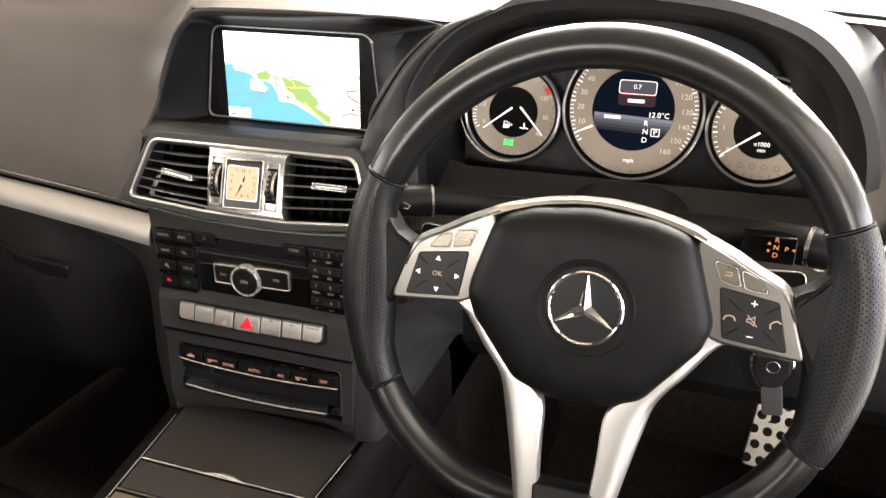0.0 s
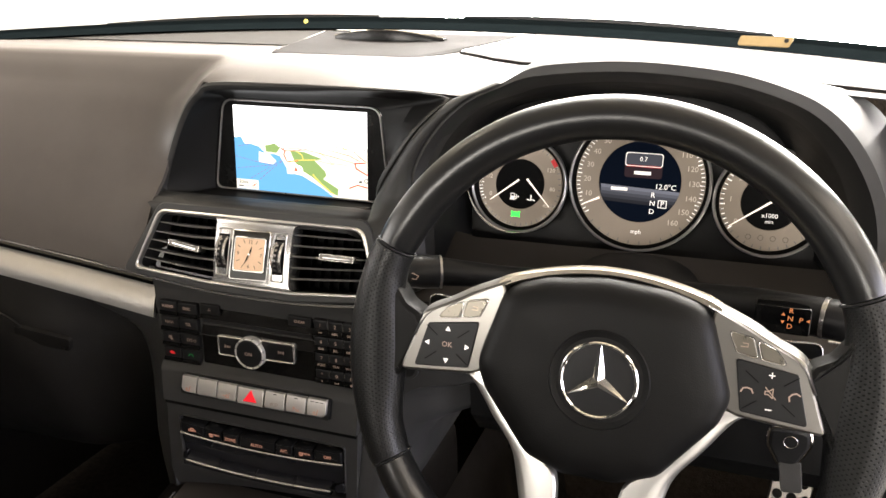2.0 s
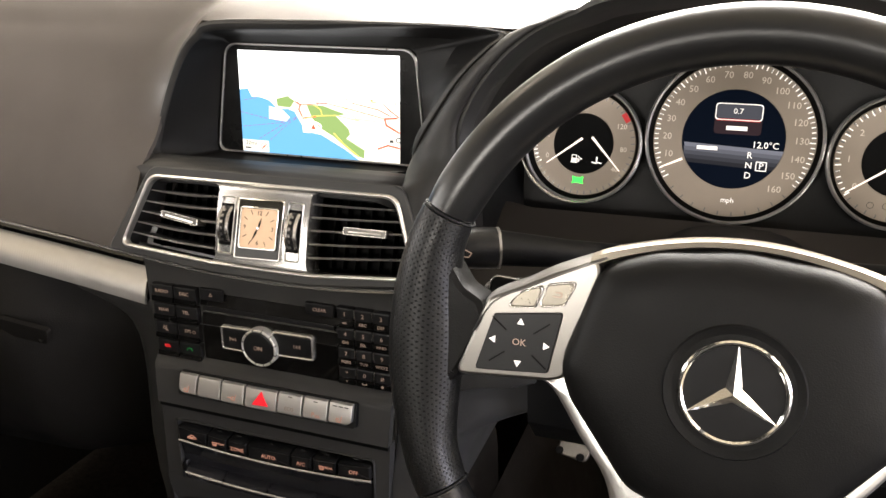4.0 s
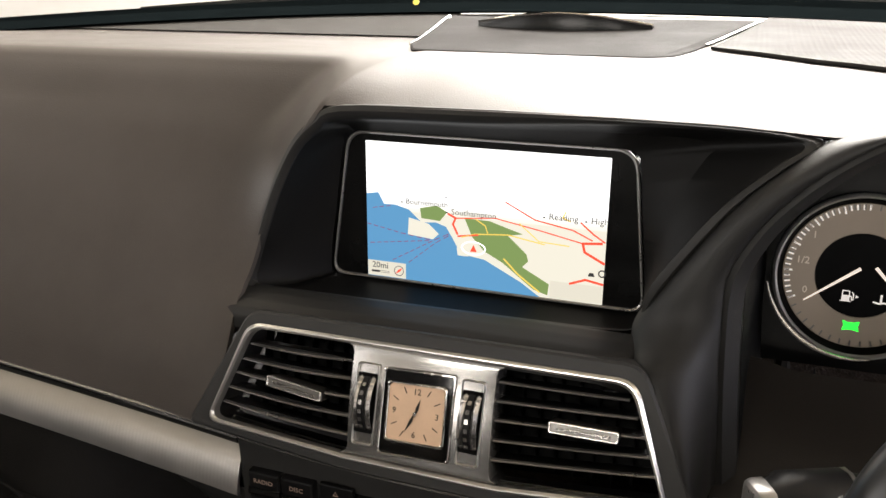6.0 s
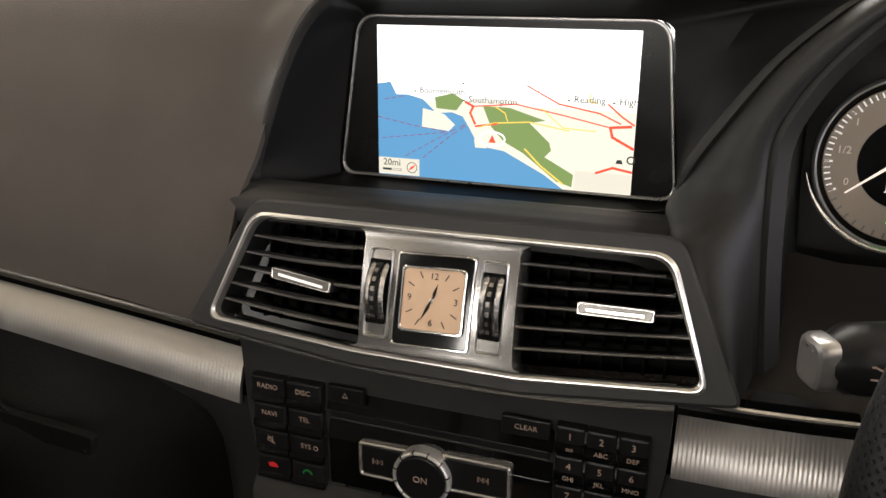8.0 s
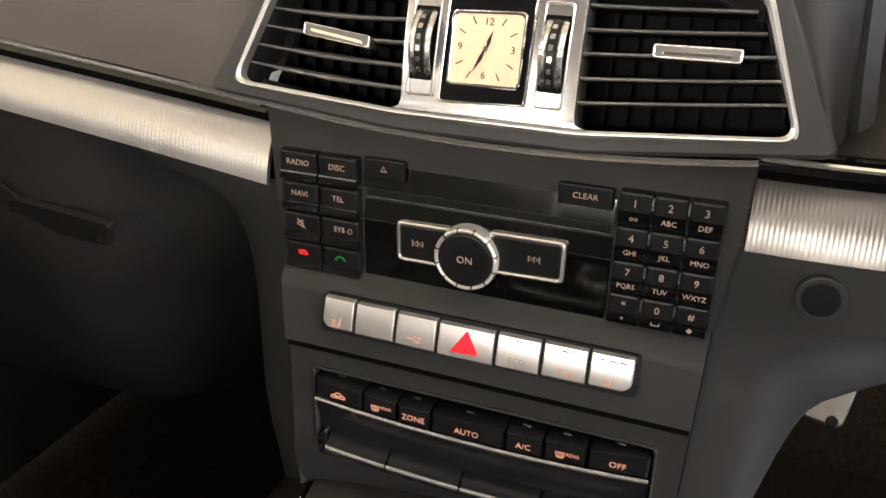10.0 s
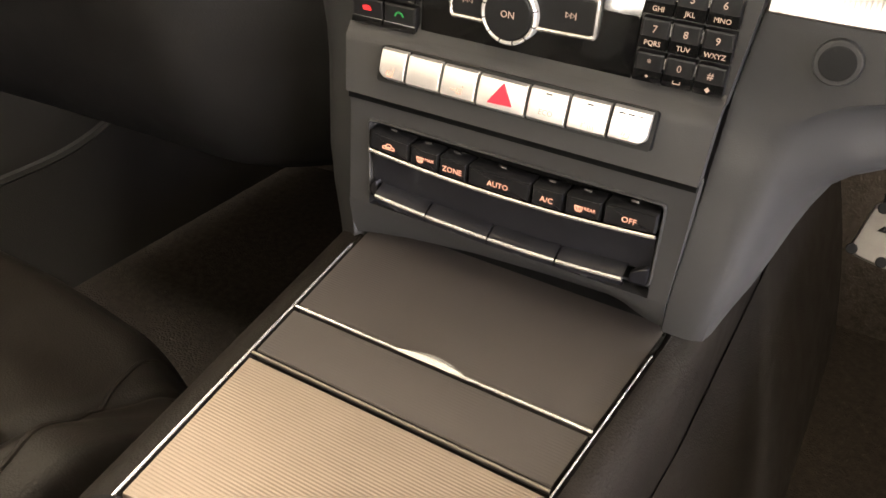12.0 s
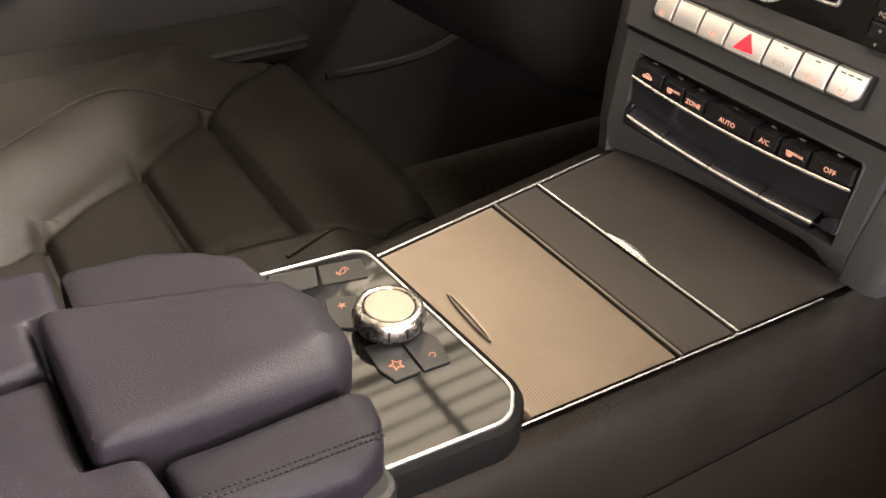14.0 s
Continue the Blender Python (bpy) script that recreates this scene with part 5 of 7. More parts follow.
for z in (0.6785, 0.685, 0.70, 0.72, 0.74, 0.755, 0.77, 0.78, 0.787, 0.794, 0.80, 0.806, 0.812, 0.817, 0.822, 0.826, 0.830, 0.834, 0.84, 0.862):
    x_in = edge_r(z)
    face = along([(0.675, 0.1325), (0.72, 0.1375), (0.767, 0.1440), (0.80, 0.1485), (0.812, 0.1530), (0.820, 0.1610), (0.826, 0.1730), (0.831, 0.1900), (0.835, 0.2150), (0.84, 0.2230)], z)
    back = min(0.2240, face + along([(0.6785, 0.004), (0.70, 0.010), (0.715, 0.013), (0.75, 0.018), (0.774, 0.026), (0.784, 0.042), (0.79, 0.060), (0.80, 0.075)], z))
    y = lerp(stack_y(min(z, 0.8)), stack_y(0.84) + 0.008, smooth01((z - 0.70) / 0.13))
    rows.append([(x_in - 0.004, y + 0.012, z), (x_in + 0.0006, y + 0.002, z), (lerp(x_in, face, 0.55), y + 0.002, z), (face - 0.006, y + 0.003, z), (face - 0.001, y + 0.006, z), (lerp(face, back, 0.30), y + 0.015, z), (lerp(face, back, 0.70), y + 0.030, z), (back, y + 0.048, z), (back + 0.001, y + 0.12, z), (back, y + 0.30, z)])
part("side_wing", g.loft(rows, closed=False), M_STACK, stack, thick=0.003)
plug = part("sensor_cap", slab(Geo(), face_frame(1.030, 0.846, 0, 0.156), circle(0, 0, 0.0112, 28), -0.004, 0.0014, 0.001), M_STACK, stack, "small round mesh cap")
part("sensor_mesh", slab(Geo(), face_frame(1.030, 0.846, 0, 0.156), circle(0, 0, 0.0084, 24), 0.0012, 0.0018, 0.0004), M_BLACK, plug)

# ---- radio ----
radio = thing("radio_unit", (0, 1.02, 0.815), "black radio unit with a keypad and a chrome-ringed knob", "car radio")
MR = face_frame(1.0215, 0.85, 0.0)


def rp(pts):
    return [(x, z - 0.85) for x, z in pts]


def rr(x0, z0, x1, z1, r=0.001):
    return fillet(rp([(x0, z0), (x1, z0), (x1, z1), (x0, z1)]), r, 3)


def r_at(x, z, w=0.0045):
    return MR @ Matrix.Translation((x, z - 0.85, w))


part("gloss_panel", slab(Geo(), MR, rr(-0.0665, 0.8165, 0.0625, 0.8520, 0.0010), -0.006, 0.0008, 0.0004), M_PIANO, radio, "glossy black centre panel")
for name, za, zb, wa, wb in (("upper_gloss_panel", 0.8698, 0.8872, 0.0012, -0.0033), ("lower_gloss_panel", 0.8520, 0.8652, 0.0010, -0.0022)):
    g = Geo()
    rows_ = [[(x, z, w) for z, w in ((za, -0.008), (za, wa), (lerp(za, zb, 0.5), lerp(wa, wb, 0.5)), (zb, wb), (zb, -0.008))] for x in (-0.0665, -0.03, 0.0, 0.03, 0.0625)]
    g.loft([[MR @ Vector((x, z - 0.85, w)) for x, z, w in r] for r in rows_], cap0=True, cap1=True)
    part(name, g, M_PIANO, radio, "glossy black strip leaning back", angle=20)
part("disc_slot", slab(Geo(), MR, rr(-0.0645, 0.8655, 0.0605, 0.8698, 0.0006), -0.006, 0.0012, 0.0004), M_KEY, radio)
part("slot_line", slab(Geo(), MR, rr(-0.0645, 0.8646, 0.0605, 0.8653, 0.0002), -0.003, 0.0010), M_SATIN, radio)
for i, row in enumerate((("RADIO", "DISC"), ("NAVI", "TEL"), ("mute", "SYS"), ("end", "call"))):
    z1 = 0.8845 - 0.0172 * i
    z0 = z1 - 0.0150
    for j, text in enumerate(row):
        x0 = -0.1135 + 0.0228 * j
        key = part("source_key", slab(Geo(), MR, rr(x0, z0, x0 + 0.0220, z1, 0.0008), -0.002, 0.0040, 0.0014), M_KEY, radio, "black key")
        cx, cz = x0 + 0.011, z0 + 0.0092
        if text == "mute":
            part("mute_sign", stroke(stroke(Geo(), r_at(cx, cz), [(-0.0022, 0.0008), (-0.0008, 0.0008), (0.001, 0.0022), (0.001, -0.0022), (-0.0008, -0.0008), (-0.0022, -0.0008), (-0.0022, 0.0008)], 0.0004), r_at(cx, cz), [(-0.002, 0.0025), (0.0024, -0.0025)], 0.0004), M_PRINT, key)
        elif text in ("end", "call"):
            a = -1 if text == "end" else 1
            pts = [(-0.0028, -0.0008 * a), (-0.0018, 0.0008), (0.0, 0.0014), (0.0018, 0.0008), (0.0028, -0.0008)]
            g = stroke(Geo(), r_at(cx, cz), pts, 0.0011)
            if text == "end":
                slab(g, r_at(cx, cz), fillet([(-0.0026, -0.0012), (0.0026, -0.0012), (0.0026, 0.0012), (-0.0026, 0.0012)], 0.0008), 0, 0.0003)
            part("phone_sign", g, M_RED_PRINT if text == "end" else M_GREEN_PRINT, key)
        else:
            lettering(text, r_at(cx, cz), 0.0044, M_PRINT, key)
            if text == "SYS":
                part("power_sign", ring(Geo(), r_at(cx + 0.0064, cz), circle(0, 0, 0.0015, 14), 0.0004, 0, 0.0002, 0.00005), M_PRINT, key)
        g = Geo()
        g.loft([[MR @ Vector((x, z - 0.85, w)) for z, w in ((z0 - 0.0004, 0.0), (z0 - 0.0002, 0.0052), (z0 + 0.0016, 0.0050), (z0 + 0.0040, 0.0042), (z0 + 0.0040, 0.0))] for x in (x0 + 0.0002, x0 + 0.0218)], cap0=True, cap1=True)
        part("key_lip", g, M_PIANO, key, "glossy black lip")
eject = part("eject_key", slab(Geo(), MR, rr(-0.0650, 0.8755, -0.0425, 0.8860, 0.0008), 0, 0.0026, 0.0008), M_KEY, radio)
part("eject_sign", ring(Geo(), r_at(-0.054, 0.881, 0.0028), [(-0.0018, -0.0014), (0.0018, -0.0014), (0, 0.0018)], 0.0005, 0, 0.0002, 0.00005), M_PRINT, eject)
clear = part("clear_key", slab(Geo(), MR, rr(0.0355, 0.8770, 0.0612, 0.8875, 0.0008), 0, 0.0026, 0.0008), M_KEY, radio)
lettering("CLEAR", r_at(0.0484, 0.8823, 0.0028), 0.0041, M_PRINT, clear)
KEYPAD = (("1", "oo"), ("2", "ABC"), ("3", "DEF"), ("4", "GHI"), ("5", "JKL"), ("6", "MNO"), ("7", "PQRS"), ("8", "TUV"), ("9", "WXYZ"), ("*", "+"), ("0", "_"), ("#", "^"))
for i, (big, small) in enumerate(KEYPAD):
    r, c = divmod(i, 3)
    x0, z1 = 0.0640 + 0.0157 * c - 0.0008 * r * 0, 0.8880 - 0.0172 * r
    key = part("number_key", slab(Geo(), MR, rr(x0, z1 - 0.0150, x0 + 0.0150, z1, 0.0008), -0.002, 0.0040, 0.0013), M_KEY, radio, "black number key")
    lettering(big, r_at(x0 + 0.0075, z1 - 0.0052), 0.0052, M_PRINT, key)
    if small == "_":
        part("space_sign", stroke(Geo(), r_at(x0 + 0.0075, z1 - 0.0122), [(-0.0018, 0.0008), (-0.0018, -0.0005), (0.0018, -0.0005), (0.0018, 0.0008)], 0.0004, 0.0003), M_PRINT, key)
    elif small == "^":
        part("shift_sign", slab(Geo(), r_at(x0 + 0.0075, z1 - 0.0122), [(0, -0.0015), (0.0014, 0), (0, 0.0015), (-0.0014, 0)], 0.0003, 0.0005), M_PRINT, key)
    else:
        lettering(small, r_at(x0 + 0.0075, z1 - 0.0122, 0.0048), 0.0036, M_PRINT, key)
    g = Geo()
    g.loft([[MR @ Vector((x, z - 0.85, w)) for z, w in ((z1 - 0.0152, 0.0), (z1 - 0.0150, 0.0046), (z1 - 0.0120, 0.0044), (z1 - 0.0092, 0.0040), (z1 - 0.0092, 0.0))] for x in (x0 + 0.0001, x0 + 0.0149)], cap0=True, cap1=True)
    part("key_lip", g, M_PIANO, key, "glossy black lip")
    if c < 2:
        part("key_gap", slab(Geo(), MR, rr(x0 + 0.0149, z1 - 0.0075, x0 + 0.0158, z1 - 0.0015, 0.0002), 0.002, 0.0034), M_SATIN, key)
for side, x0, x1, z0, z1 in ((-1, -0.0465, -0.016, 0.8330, 0.8550), (1, 0.003, 0.0415, 0.8350, 0.8575)):
    o = fillet(rp([(x0, z0), (x1, z0 + (0.001 if side > 0 else 0)), (x1, z1 + 0.0005), (x0, z1)]), 0.0025)
    bar = part("skip_key", slab(Geo(), MR, inset(o, 0.0016), 0.0, 0.0038, 0.0012), M_KEY, radio, "black track key")
    part("chrome_edge", ring(Geo(), MR, o, 0.0019, 0.0, 0.0044, 0.0007), M_LINE, bar)
    cx, cz = (-0.0345, 0.8440) if side < 0 else (0.0262, 0.8466)
    g = Geo()
    for k in (-0.0014, 0.0014):
        ring(g, r_at(cx + k, cz, 0.0039), [(-0.0013 * side, -0.0016), (0.0014 * side, 0), (-0.0013 * side, 0.0016)], 0.0004, 0, 0.0002, 0.00005)
    stroke(g, r_at(cx, cz, 0.0039), [(0.0031 * side, -0.0017), (0.0031 * side, 0.0017)], 0.0005)
    part("skip_sign", g, M_PRINT, bar)
knob = part("volume_knob", slab(Geo(), r_at(-0.0075, 0.8418, 0), circle(0, 0, 0.0146, 40), 0, 0.0090, 0.0016), M_KEY, radio, "black volume knob")
part("knob_ring", ring(Geo(), r_at(-0.0075, 0.8418, 0), circle(0, 0, 0.0166, 48), 0.0022, 0, 0.0088, 0.0009), M_RING, knob, "notched chrome ring")
for i in range(12):
    a = 2 * math.pi * (i + 0.5) / 12
    part("ring_notch", slab(Geo(), r_at(-0.0075, 0.8418, 0) @ pose(0.0155 * math.cos(a), 0.0155 * math.sin(a), 0, 0, 0, math.degrees(a)), rect(-0.0011, -0.0003, 0.0013, 0.0003), 0.006, 0.00895), M_BLACK, knob)
lettering("ON", r_at(-0.0075, 0.8418, 0.0092), 0.0054, M_PRINT, knob)

# ---- the row of silver switches ----
switches = thing("switch_row", (0, 1.0, 0.79), "row of seven silver switches with a red hazard triangle", "switch row")
MW = face_frame(1.006, 0.80, 0.30)
SW = math.sqrt(1.09)
BOUNDS = (-0.0840, -0.0648, -0.0412, -0.0178, 0.0134, 0.0372, 0.0604, 0.0826)
part("backing", slab(Geo(), MW, rect(-0.0855, -0.0098 * SW, 0.0840, 0.0105 * SW, 0.002), -0.008, 0.0006), M_BLACK, switches)


def w_at(x, z, w=0.00425):
    return MW @ Matrix.Translation((x, (z - 0.80) * SW, w))


def switch_geo(a, b, bow, i):
    """A switch face rounded from top to bottom, with soft ends and a rounded outer corner."""
    rows = []
    for k in range(15):
        f = k / 14
        z = lerp(-0.0090, 0.0085, f)
        cut = 0.0055 * max(0.0, 1 - f / 0.28) ** 2
        l, r = a + (cut if i == 0 else 0), b - (cut if i == 6 else 0)
        e = abs(2 * f - 1)
        w = 0.0042 - 0.0006 * e ** 2 - (0.0022 * ((e - 0.86) / 0.14) ** 2 if e > 0.86 else 0)
        v = (z + bow) * SW
        rows.append([MW @ Vector(p) for p in ((l, v, -0.002), (l, v, w - 0.0008), (l + 0.0002, v, w - 0.0003), (l + 0.0007, v, w), (r - 0.0007, v, w), (r - 0.0002, v, w - 0.0003), (r, v, w - 0.0008), (r, v, -0.002))])
    return Geo().loft(rows, cap0=True, cap1=True)


seat_sign = [[(-0.0022, -0.0022), (0.0008, -0.0022), (0.0018, 0.0026)], [(-0.0030, -0.0010), (-0.0024, 0.0008)], [(-0.0016, -0.0010), (-0.0010, 0.0008)]]
for i in range(7):
    a, b = BOUNDS[i] + 0.0008, BOUNDS[i + 1] - 0.0008
    bow = 0.0012 * abs(i - 3) / 3
    sw = part("switch", switch_geo(a, b, bow, i), M_SWITCH, switches, "satin silver switch", angle=14)
    cx = (a + b) / 2
    if i == 3:
        tri = [(cx - 0.0078, -0.0058), (cx + 0.0078, -0.0052), (cx + 0.0004, 0.0066)]
        part("hazard_triangle", slab(Geo(), MW, fillet(tri, 0.0006), 0.0030, 0.0050, 0.0006), M_RED, sw, "red hazard warning triangle")
    elif i in (0, 6):
        g = Geo()
        for s in seat_sign:
            stroke(g, w_at(cx, 0.7965), s, 0.0006)
        part("seat_sign", g, M_AMBER, sw)
    elif i == 2:
        g = stroke(Geo(), w_at(cx, 0.7965), [(-0.004, 0.0), (0.0, 0.0)], 0.0006)
        stroke(g, w_at(cx, 0.7965), [(0.0, -0.0016), (0.0028, -0.0016), (0.0028, 0.0012), (0.0, 0.0012), (0.0, -0.0016)], 0.0005)
        stroke(g, w_at(cx, 0.7965), [(0.0034, 0.002), (0.0034, 0.003)], 0.0006)
        part("belt_sign", g, M_AMBER, sw)
    elif i == 4:
        lettering("ECO", w_at(cx, 0.7965), 0.0042, M_PRINT, sw)
    elif i == 5:
        lettering("P", w_at(cx - 0.0016, 0.7960), 0.0052, M_AMBER, sw)
        g = Geo()
        for k in range(3):
            stroke(g, w_at(cx + 0.0012 + 0.0015 * k, 0.7953), [(-0.0004, 0.001), (0.0004, -0.001)], 0.0004)
        part("sensor_sign", g, M_AMBER, sw)
    if i > 3:
        for k in range(1 if i < 6 else 3):
            part("pilot_mark", slab(Geo(), w_at(cx + (k - (0 if i < 6 else 1)) * 0.0052, 0.8062, 0.0036), rect(-0.0018, -0.0004, 0.0018, 0.0004), 0, 0.0005), M_BLACK, sw)

# ---- climate panel ----
climate = thing("climate_panel", (0, 1.0, 0.70), "black climate control panel with chrome-edged toggles", "climate control")
MH = face_frame(1.0085, 0.74, 0.0)


def hp(pts):
    return [(x, z - 0.74) for x, z in pts]


def h_at(x, z, w=0.0035):
    return MH @ Matrix.Translation((x, z - 0.74, w))


def hz(x, z):
    """The panel's lines sag a little between its ends."""
    return z - 0.0045 * (1 - (x / 0.094) ** 2)


part("backing", slab(Geo(), MH, fillet(hp([(-0.0955, 0.700), (0.0975, 0.700), (0.0975, 0.7640), (-0.0955, 0.7640)]), 0.002), -0.016, -0.012), M_VOID, climate)
part("surround", ring(Geo(), MH, fillet(hp([(-0.0960, 0.7075), (0.0980, 0.7075), (0.0980, 0.7615), (-0.0960, 0.7615)]), 0.004), 0.0016, -0.012, 0.0012, 0.0006), M_STACK, climate)
CB = (-0.0935, -0.0634, -0.0424, -0.0222, 0.0200, 0.0410, 0.0640, 0.0955)
SIGNS = ("car", "screen MAX", "ZONE", "AUTO", "A/C", "screen REAR", "OFF")
for i in range(7):
    a, b = CB[i] + 0.0005, CB[i + 1] - 0.0005
    o = [(a, hz(a, 0.7425)), ((a + b) / 2, hz((a + b) / 2, 0.7425)), (b, hz(b, 0.7425)), (b, hz(b, 0.7552)), ((a + b) / 2, hz((a + b) / 2, 0.7552)), (a, hz(a, 0.7552))]
    g = Geo()
    oo = fillet(hp(o), [0.0006, 0, 0.0006, 0.0012, 0, 0.0012])
    g.loft([lift(MH, oo, -0.010), lift(MH, [(x, y) for x, y in oo], 0.0012), lift(MH, inset(oo, 0.0012), 0.0030)], cap1=True)
    key = part("climate_key", g, M_KEY, climate, "black key")
    cx = (a + b) / 2
    cz = hz(cx, 0.7480)
    part("pilot_slot", slab(Geo(), h_at(cx, hz(cx, 0.7575), -0.003), rect(-0.0022, -0.0007, 0.0022, 0.0007, 0.0003), 0, 0.0004), M_SATIN, key)
    text = SIGNS[i]
    if text == "car":
        g = stroke(Geo(), h_at(cx, cz), [(-0.0042, -0.0012), (-0.0042, 0.0002), (-0.002, 0.0008), (-0.0008, 0.0022), (0.0014, 0.0022), (0.0026, 0.0008), (0.0042, 0.0002), (0.0042, -0.0012), (-0.0042, -0.0012)], 0.0006)
        stroke(g, h_at(cx, cz), [(-0.0022, 0.0), (0.0018, 0.0)], 0.0009)
        part("recirculation_sign", g, M_AMBER, key)
    elif text.startswith("screen"):
        g = stroke(Geo(), h_at(cx - 0.0022, cz), [(-0.0024, 0.0016), (0.0024, 0.0016), (0.0018, -0.0012), (-0.0018, -0.0012), (-0.0024, 0.0016)], 0.0005)
        for k in (-0.001, 0, 0.001):
            stroke(g, h_at(cx - 0.0022 + k, cz), [(0, 0.0012), (0.0003, 0), (0, -0.0020)], 0.0004)
        part("demist_sign", g, M_AMBER, key)
        lettering(text.split()[1], h_at(cx + 0.0044, cz + 0.0010), 0.0030, M_AMBER, key)
    else:
        lettering(text, h_at(cx, cz), 0.0050, M_AMBER, key)
g = Geo()
xs = [-0.0935 + 0.189 * i / 24 for i in range(25)]
tube(g, [MH @ Vector((x, hz(x, 0.7412) - 0.74, 0.0028)) for x in xs], 0.0012, 6)
part("chrome_bar", g, M_LINE, climate, "thin chrome bar under the keys")
g = Geo()
g.loft([[MH @ Vector((x, hz(x, lerp(0.7405, 0.7165, v)) - 0.74, 0.0015 - 0.004 * math.sin(math.pi * 0.5 * v))) for x in xs] for v in [i / 8 for i in range(9)]], closed=False)
part("display_window", g, M_SMOKE, climate, "smoked glossy window", thick=0.002)
TB = (-0.0865, -0.0475, -0.0030, 0.0420, 0.0835)
for i in range(4):
    a, b = TB[i] + 0.0006, TB[i + 1] - 0.0006
    g = Geo()
    cols = [lerp(a, b, k / 8) for k in range(9)]
    sec = [(0.7185, -0.006), (0.7178, 0.0000), (0.7150, 0.0060), (0.7118, 0.0080), (0.7085, 0.0076), (0.7068, 0.005), (0.7062, -0.006)]
    g.loft([[MH @ Vector((x, hz(x, z) - 0.74, w)) for z, w in sec] for x in cols], closed=False)
    tog = part("toggle", g, M_SMOKE, climate, "black toggle with a chrome edge")
    g = Geo()
    tube(g, [MH @ Vector((x, hz(x, 0.7128) - 0.74, 0.0076)) for x in cols], 0.0013, 6, flat=0.8)
    part("chrome_edge", g, M_LINE, tog)
    part("pilot_mark", slab(Geo(), MH @ Matrix.Translation((lerp(a, b, 0.45), hz(lerp(a, b, 0.45), 0.7085) - 0.74, 0.0073)), rect(-0.0020, -0.0006, 0.0020, 0.0006), 0, 0.0006), M_STACK, tog)
for a, b in ((-0.0945, -0.0880), (0.0848, 0.0962)):
    part("toggle_end", slab(Geo(), MH, fillet(hp([(a, hz(a, 0.7075)), (b, hz(b, 0.7075)), (b, hz(b, 0.7215)), (a, hz(a, 0.7150))]), 0.003), -0.010, 0.0020, 0.0015), M_SMOKE, climate)

# ---- instruments ----
cluster = thing("instrument_cluster", (0.345, 1.18, 0.95), "three round gauges with champagne rings and chrome bezels", "instrument cluster")
MG = face_frame(1.172, 0.975, 0.20)
SG = math.sqrt(1.04)


def g_at(x, z, w=0.0, turn=0.0):
    return MG @ pose(x, (z - 0.975) * SG, w, 0, 0, turn)


def gauge(name, cx, cz, r, r_in, ticks, a0, a1, label):
    """A round gauge: dished ring, chrome bezel, dark middle and printed ticks."""
    m = g_at(cx, cz)
    gg = part(name, ring(Geo(), m, circle(0, 0, r, 64), r - r_in, 0.0, 0.002, 0.0004), M_DIAL, cluster, label)
    g = Geo()
    n = 72
    loops = [[m @ Vector((q * math.cos(2 * math.pi * i / n), q * math.sin(2 * math.pi * i / n), w)) for i in range(n)] for q, w in ((r + 0.0003, 0.0010), (r + 0.0030, 0.0080), (r + 0.0034, 0.0085), (r + 0.0034, 0.004))]
    part("dark_wall", g.loft(loops), M_VOID, gg, "dark gap round the dial")
    g = Geo()
    loops = [[m @ Vector((q * math.cos(2 * math.pi * i / n), q * math.sin(2 * math.pi * i / n), w)) for i in range(n)] for q, w in ((r + 0.0031, 0.0070), (r + 0.0033, 0.0095), (r + 0.0045, 0.0108), (r + 0.0058, 0.0095), (r + 0.0062, 0.004))]
    part("bezel", g.loft(loops), M_SWITCH, gg, "bright chrome bezel")
    part("middle", slab(Geo(), m, circle(0, 0, r_in + 0.0006, 56), -0.001, 0.0012), M_TFT if name == "speedometer" else M_VOID, gg, "dark display middle")
    g = Geo()
    for i in range(ticks + 1):
        a = radians(lerp(a0, a1, i / ticks))
        d = Vector((math.cos(a), math.sin(a)))
        long = i % 5 == 0
        stroke(g, m, [d * (r - (0.0052 if long else 0.0040)), d * (r - 0.0012)], 0.0011 if long else 0.0009, 0.0021)
    part("scale_ticks", g, M_WHITE_PRINT, gg)
    g = Geo()
    for i in range(60):
        a = radians(lerp(a1 - 360, a0, (i + 0.5) / 60))
        d = Vector((math.cos(a), math.sin(a)))
        stroke(g, m, [d * (r - 0.0036), d * (r - 0.0008)], 0.0010, 0.0021)
    part("ring_flutes", g, M_TAB, gg)
    return gg, m


def needle(gg, m, a, r0, r1, off=(0, 0)):
    d = Vector((math.cos(radians(a)), math.sin(radians(a))))
    s, o = Vector((-d.y, d.x)), Vector(off)
    part("needle", slab(Geo(), m, [tuple(o + d * r0 - s * 0.0010), tuple(o + d * r1 - s * 0.0004), tuple(o + d * r1 + s * 0.0004), tuple(o + d * r0 + s * 0.0010)], 0.0030, 0.0036, 0.0002), M_NEEDLE, gg)


fuel, mf = gauge("fuel_and_temperature_gauge", 0.2238, 0.9985, 0.0438, 0.0255, 24, 205, 90, "fuel and coolant gauge")
needle(fuel, mf, 218, -0.004, 0.033, (-0.004, 0.002))
needle(fuel, mf, -47, -0.004, 0.033, (0.010, 0.003))
for text, dx, dy, size in (("1/2", -0.033, 0.006, 0.0062), ("0", -0.030, -0.012, 0.0060), ("120", 0.031, 0.016, 0.0060), ("80", 0.034, -0.003, 0.0058), ("40", 0.028, -0.020, 0.0056), ("1", -0.028, 0.022, 0.0060)):
    lettering(text, mf @ Matrix.Translation((dx, dy, 0.0022)), size, M_NUM, fuel, name="numeral")
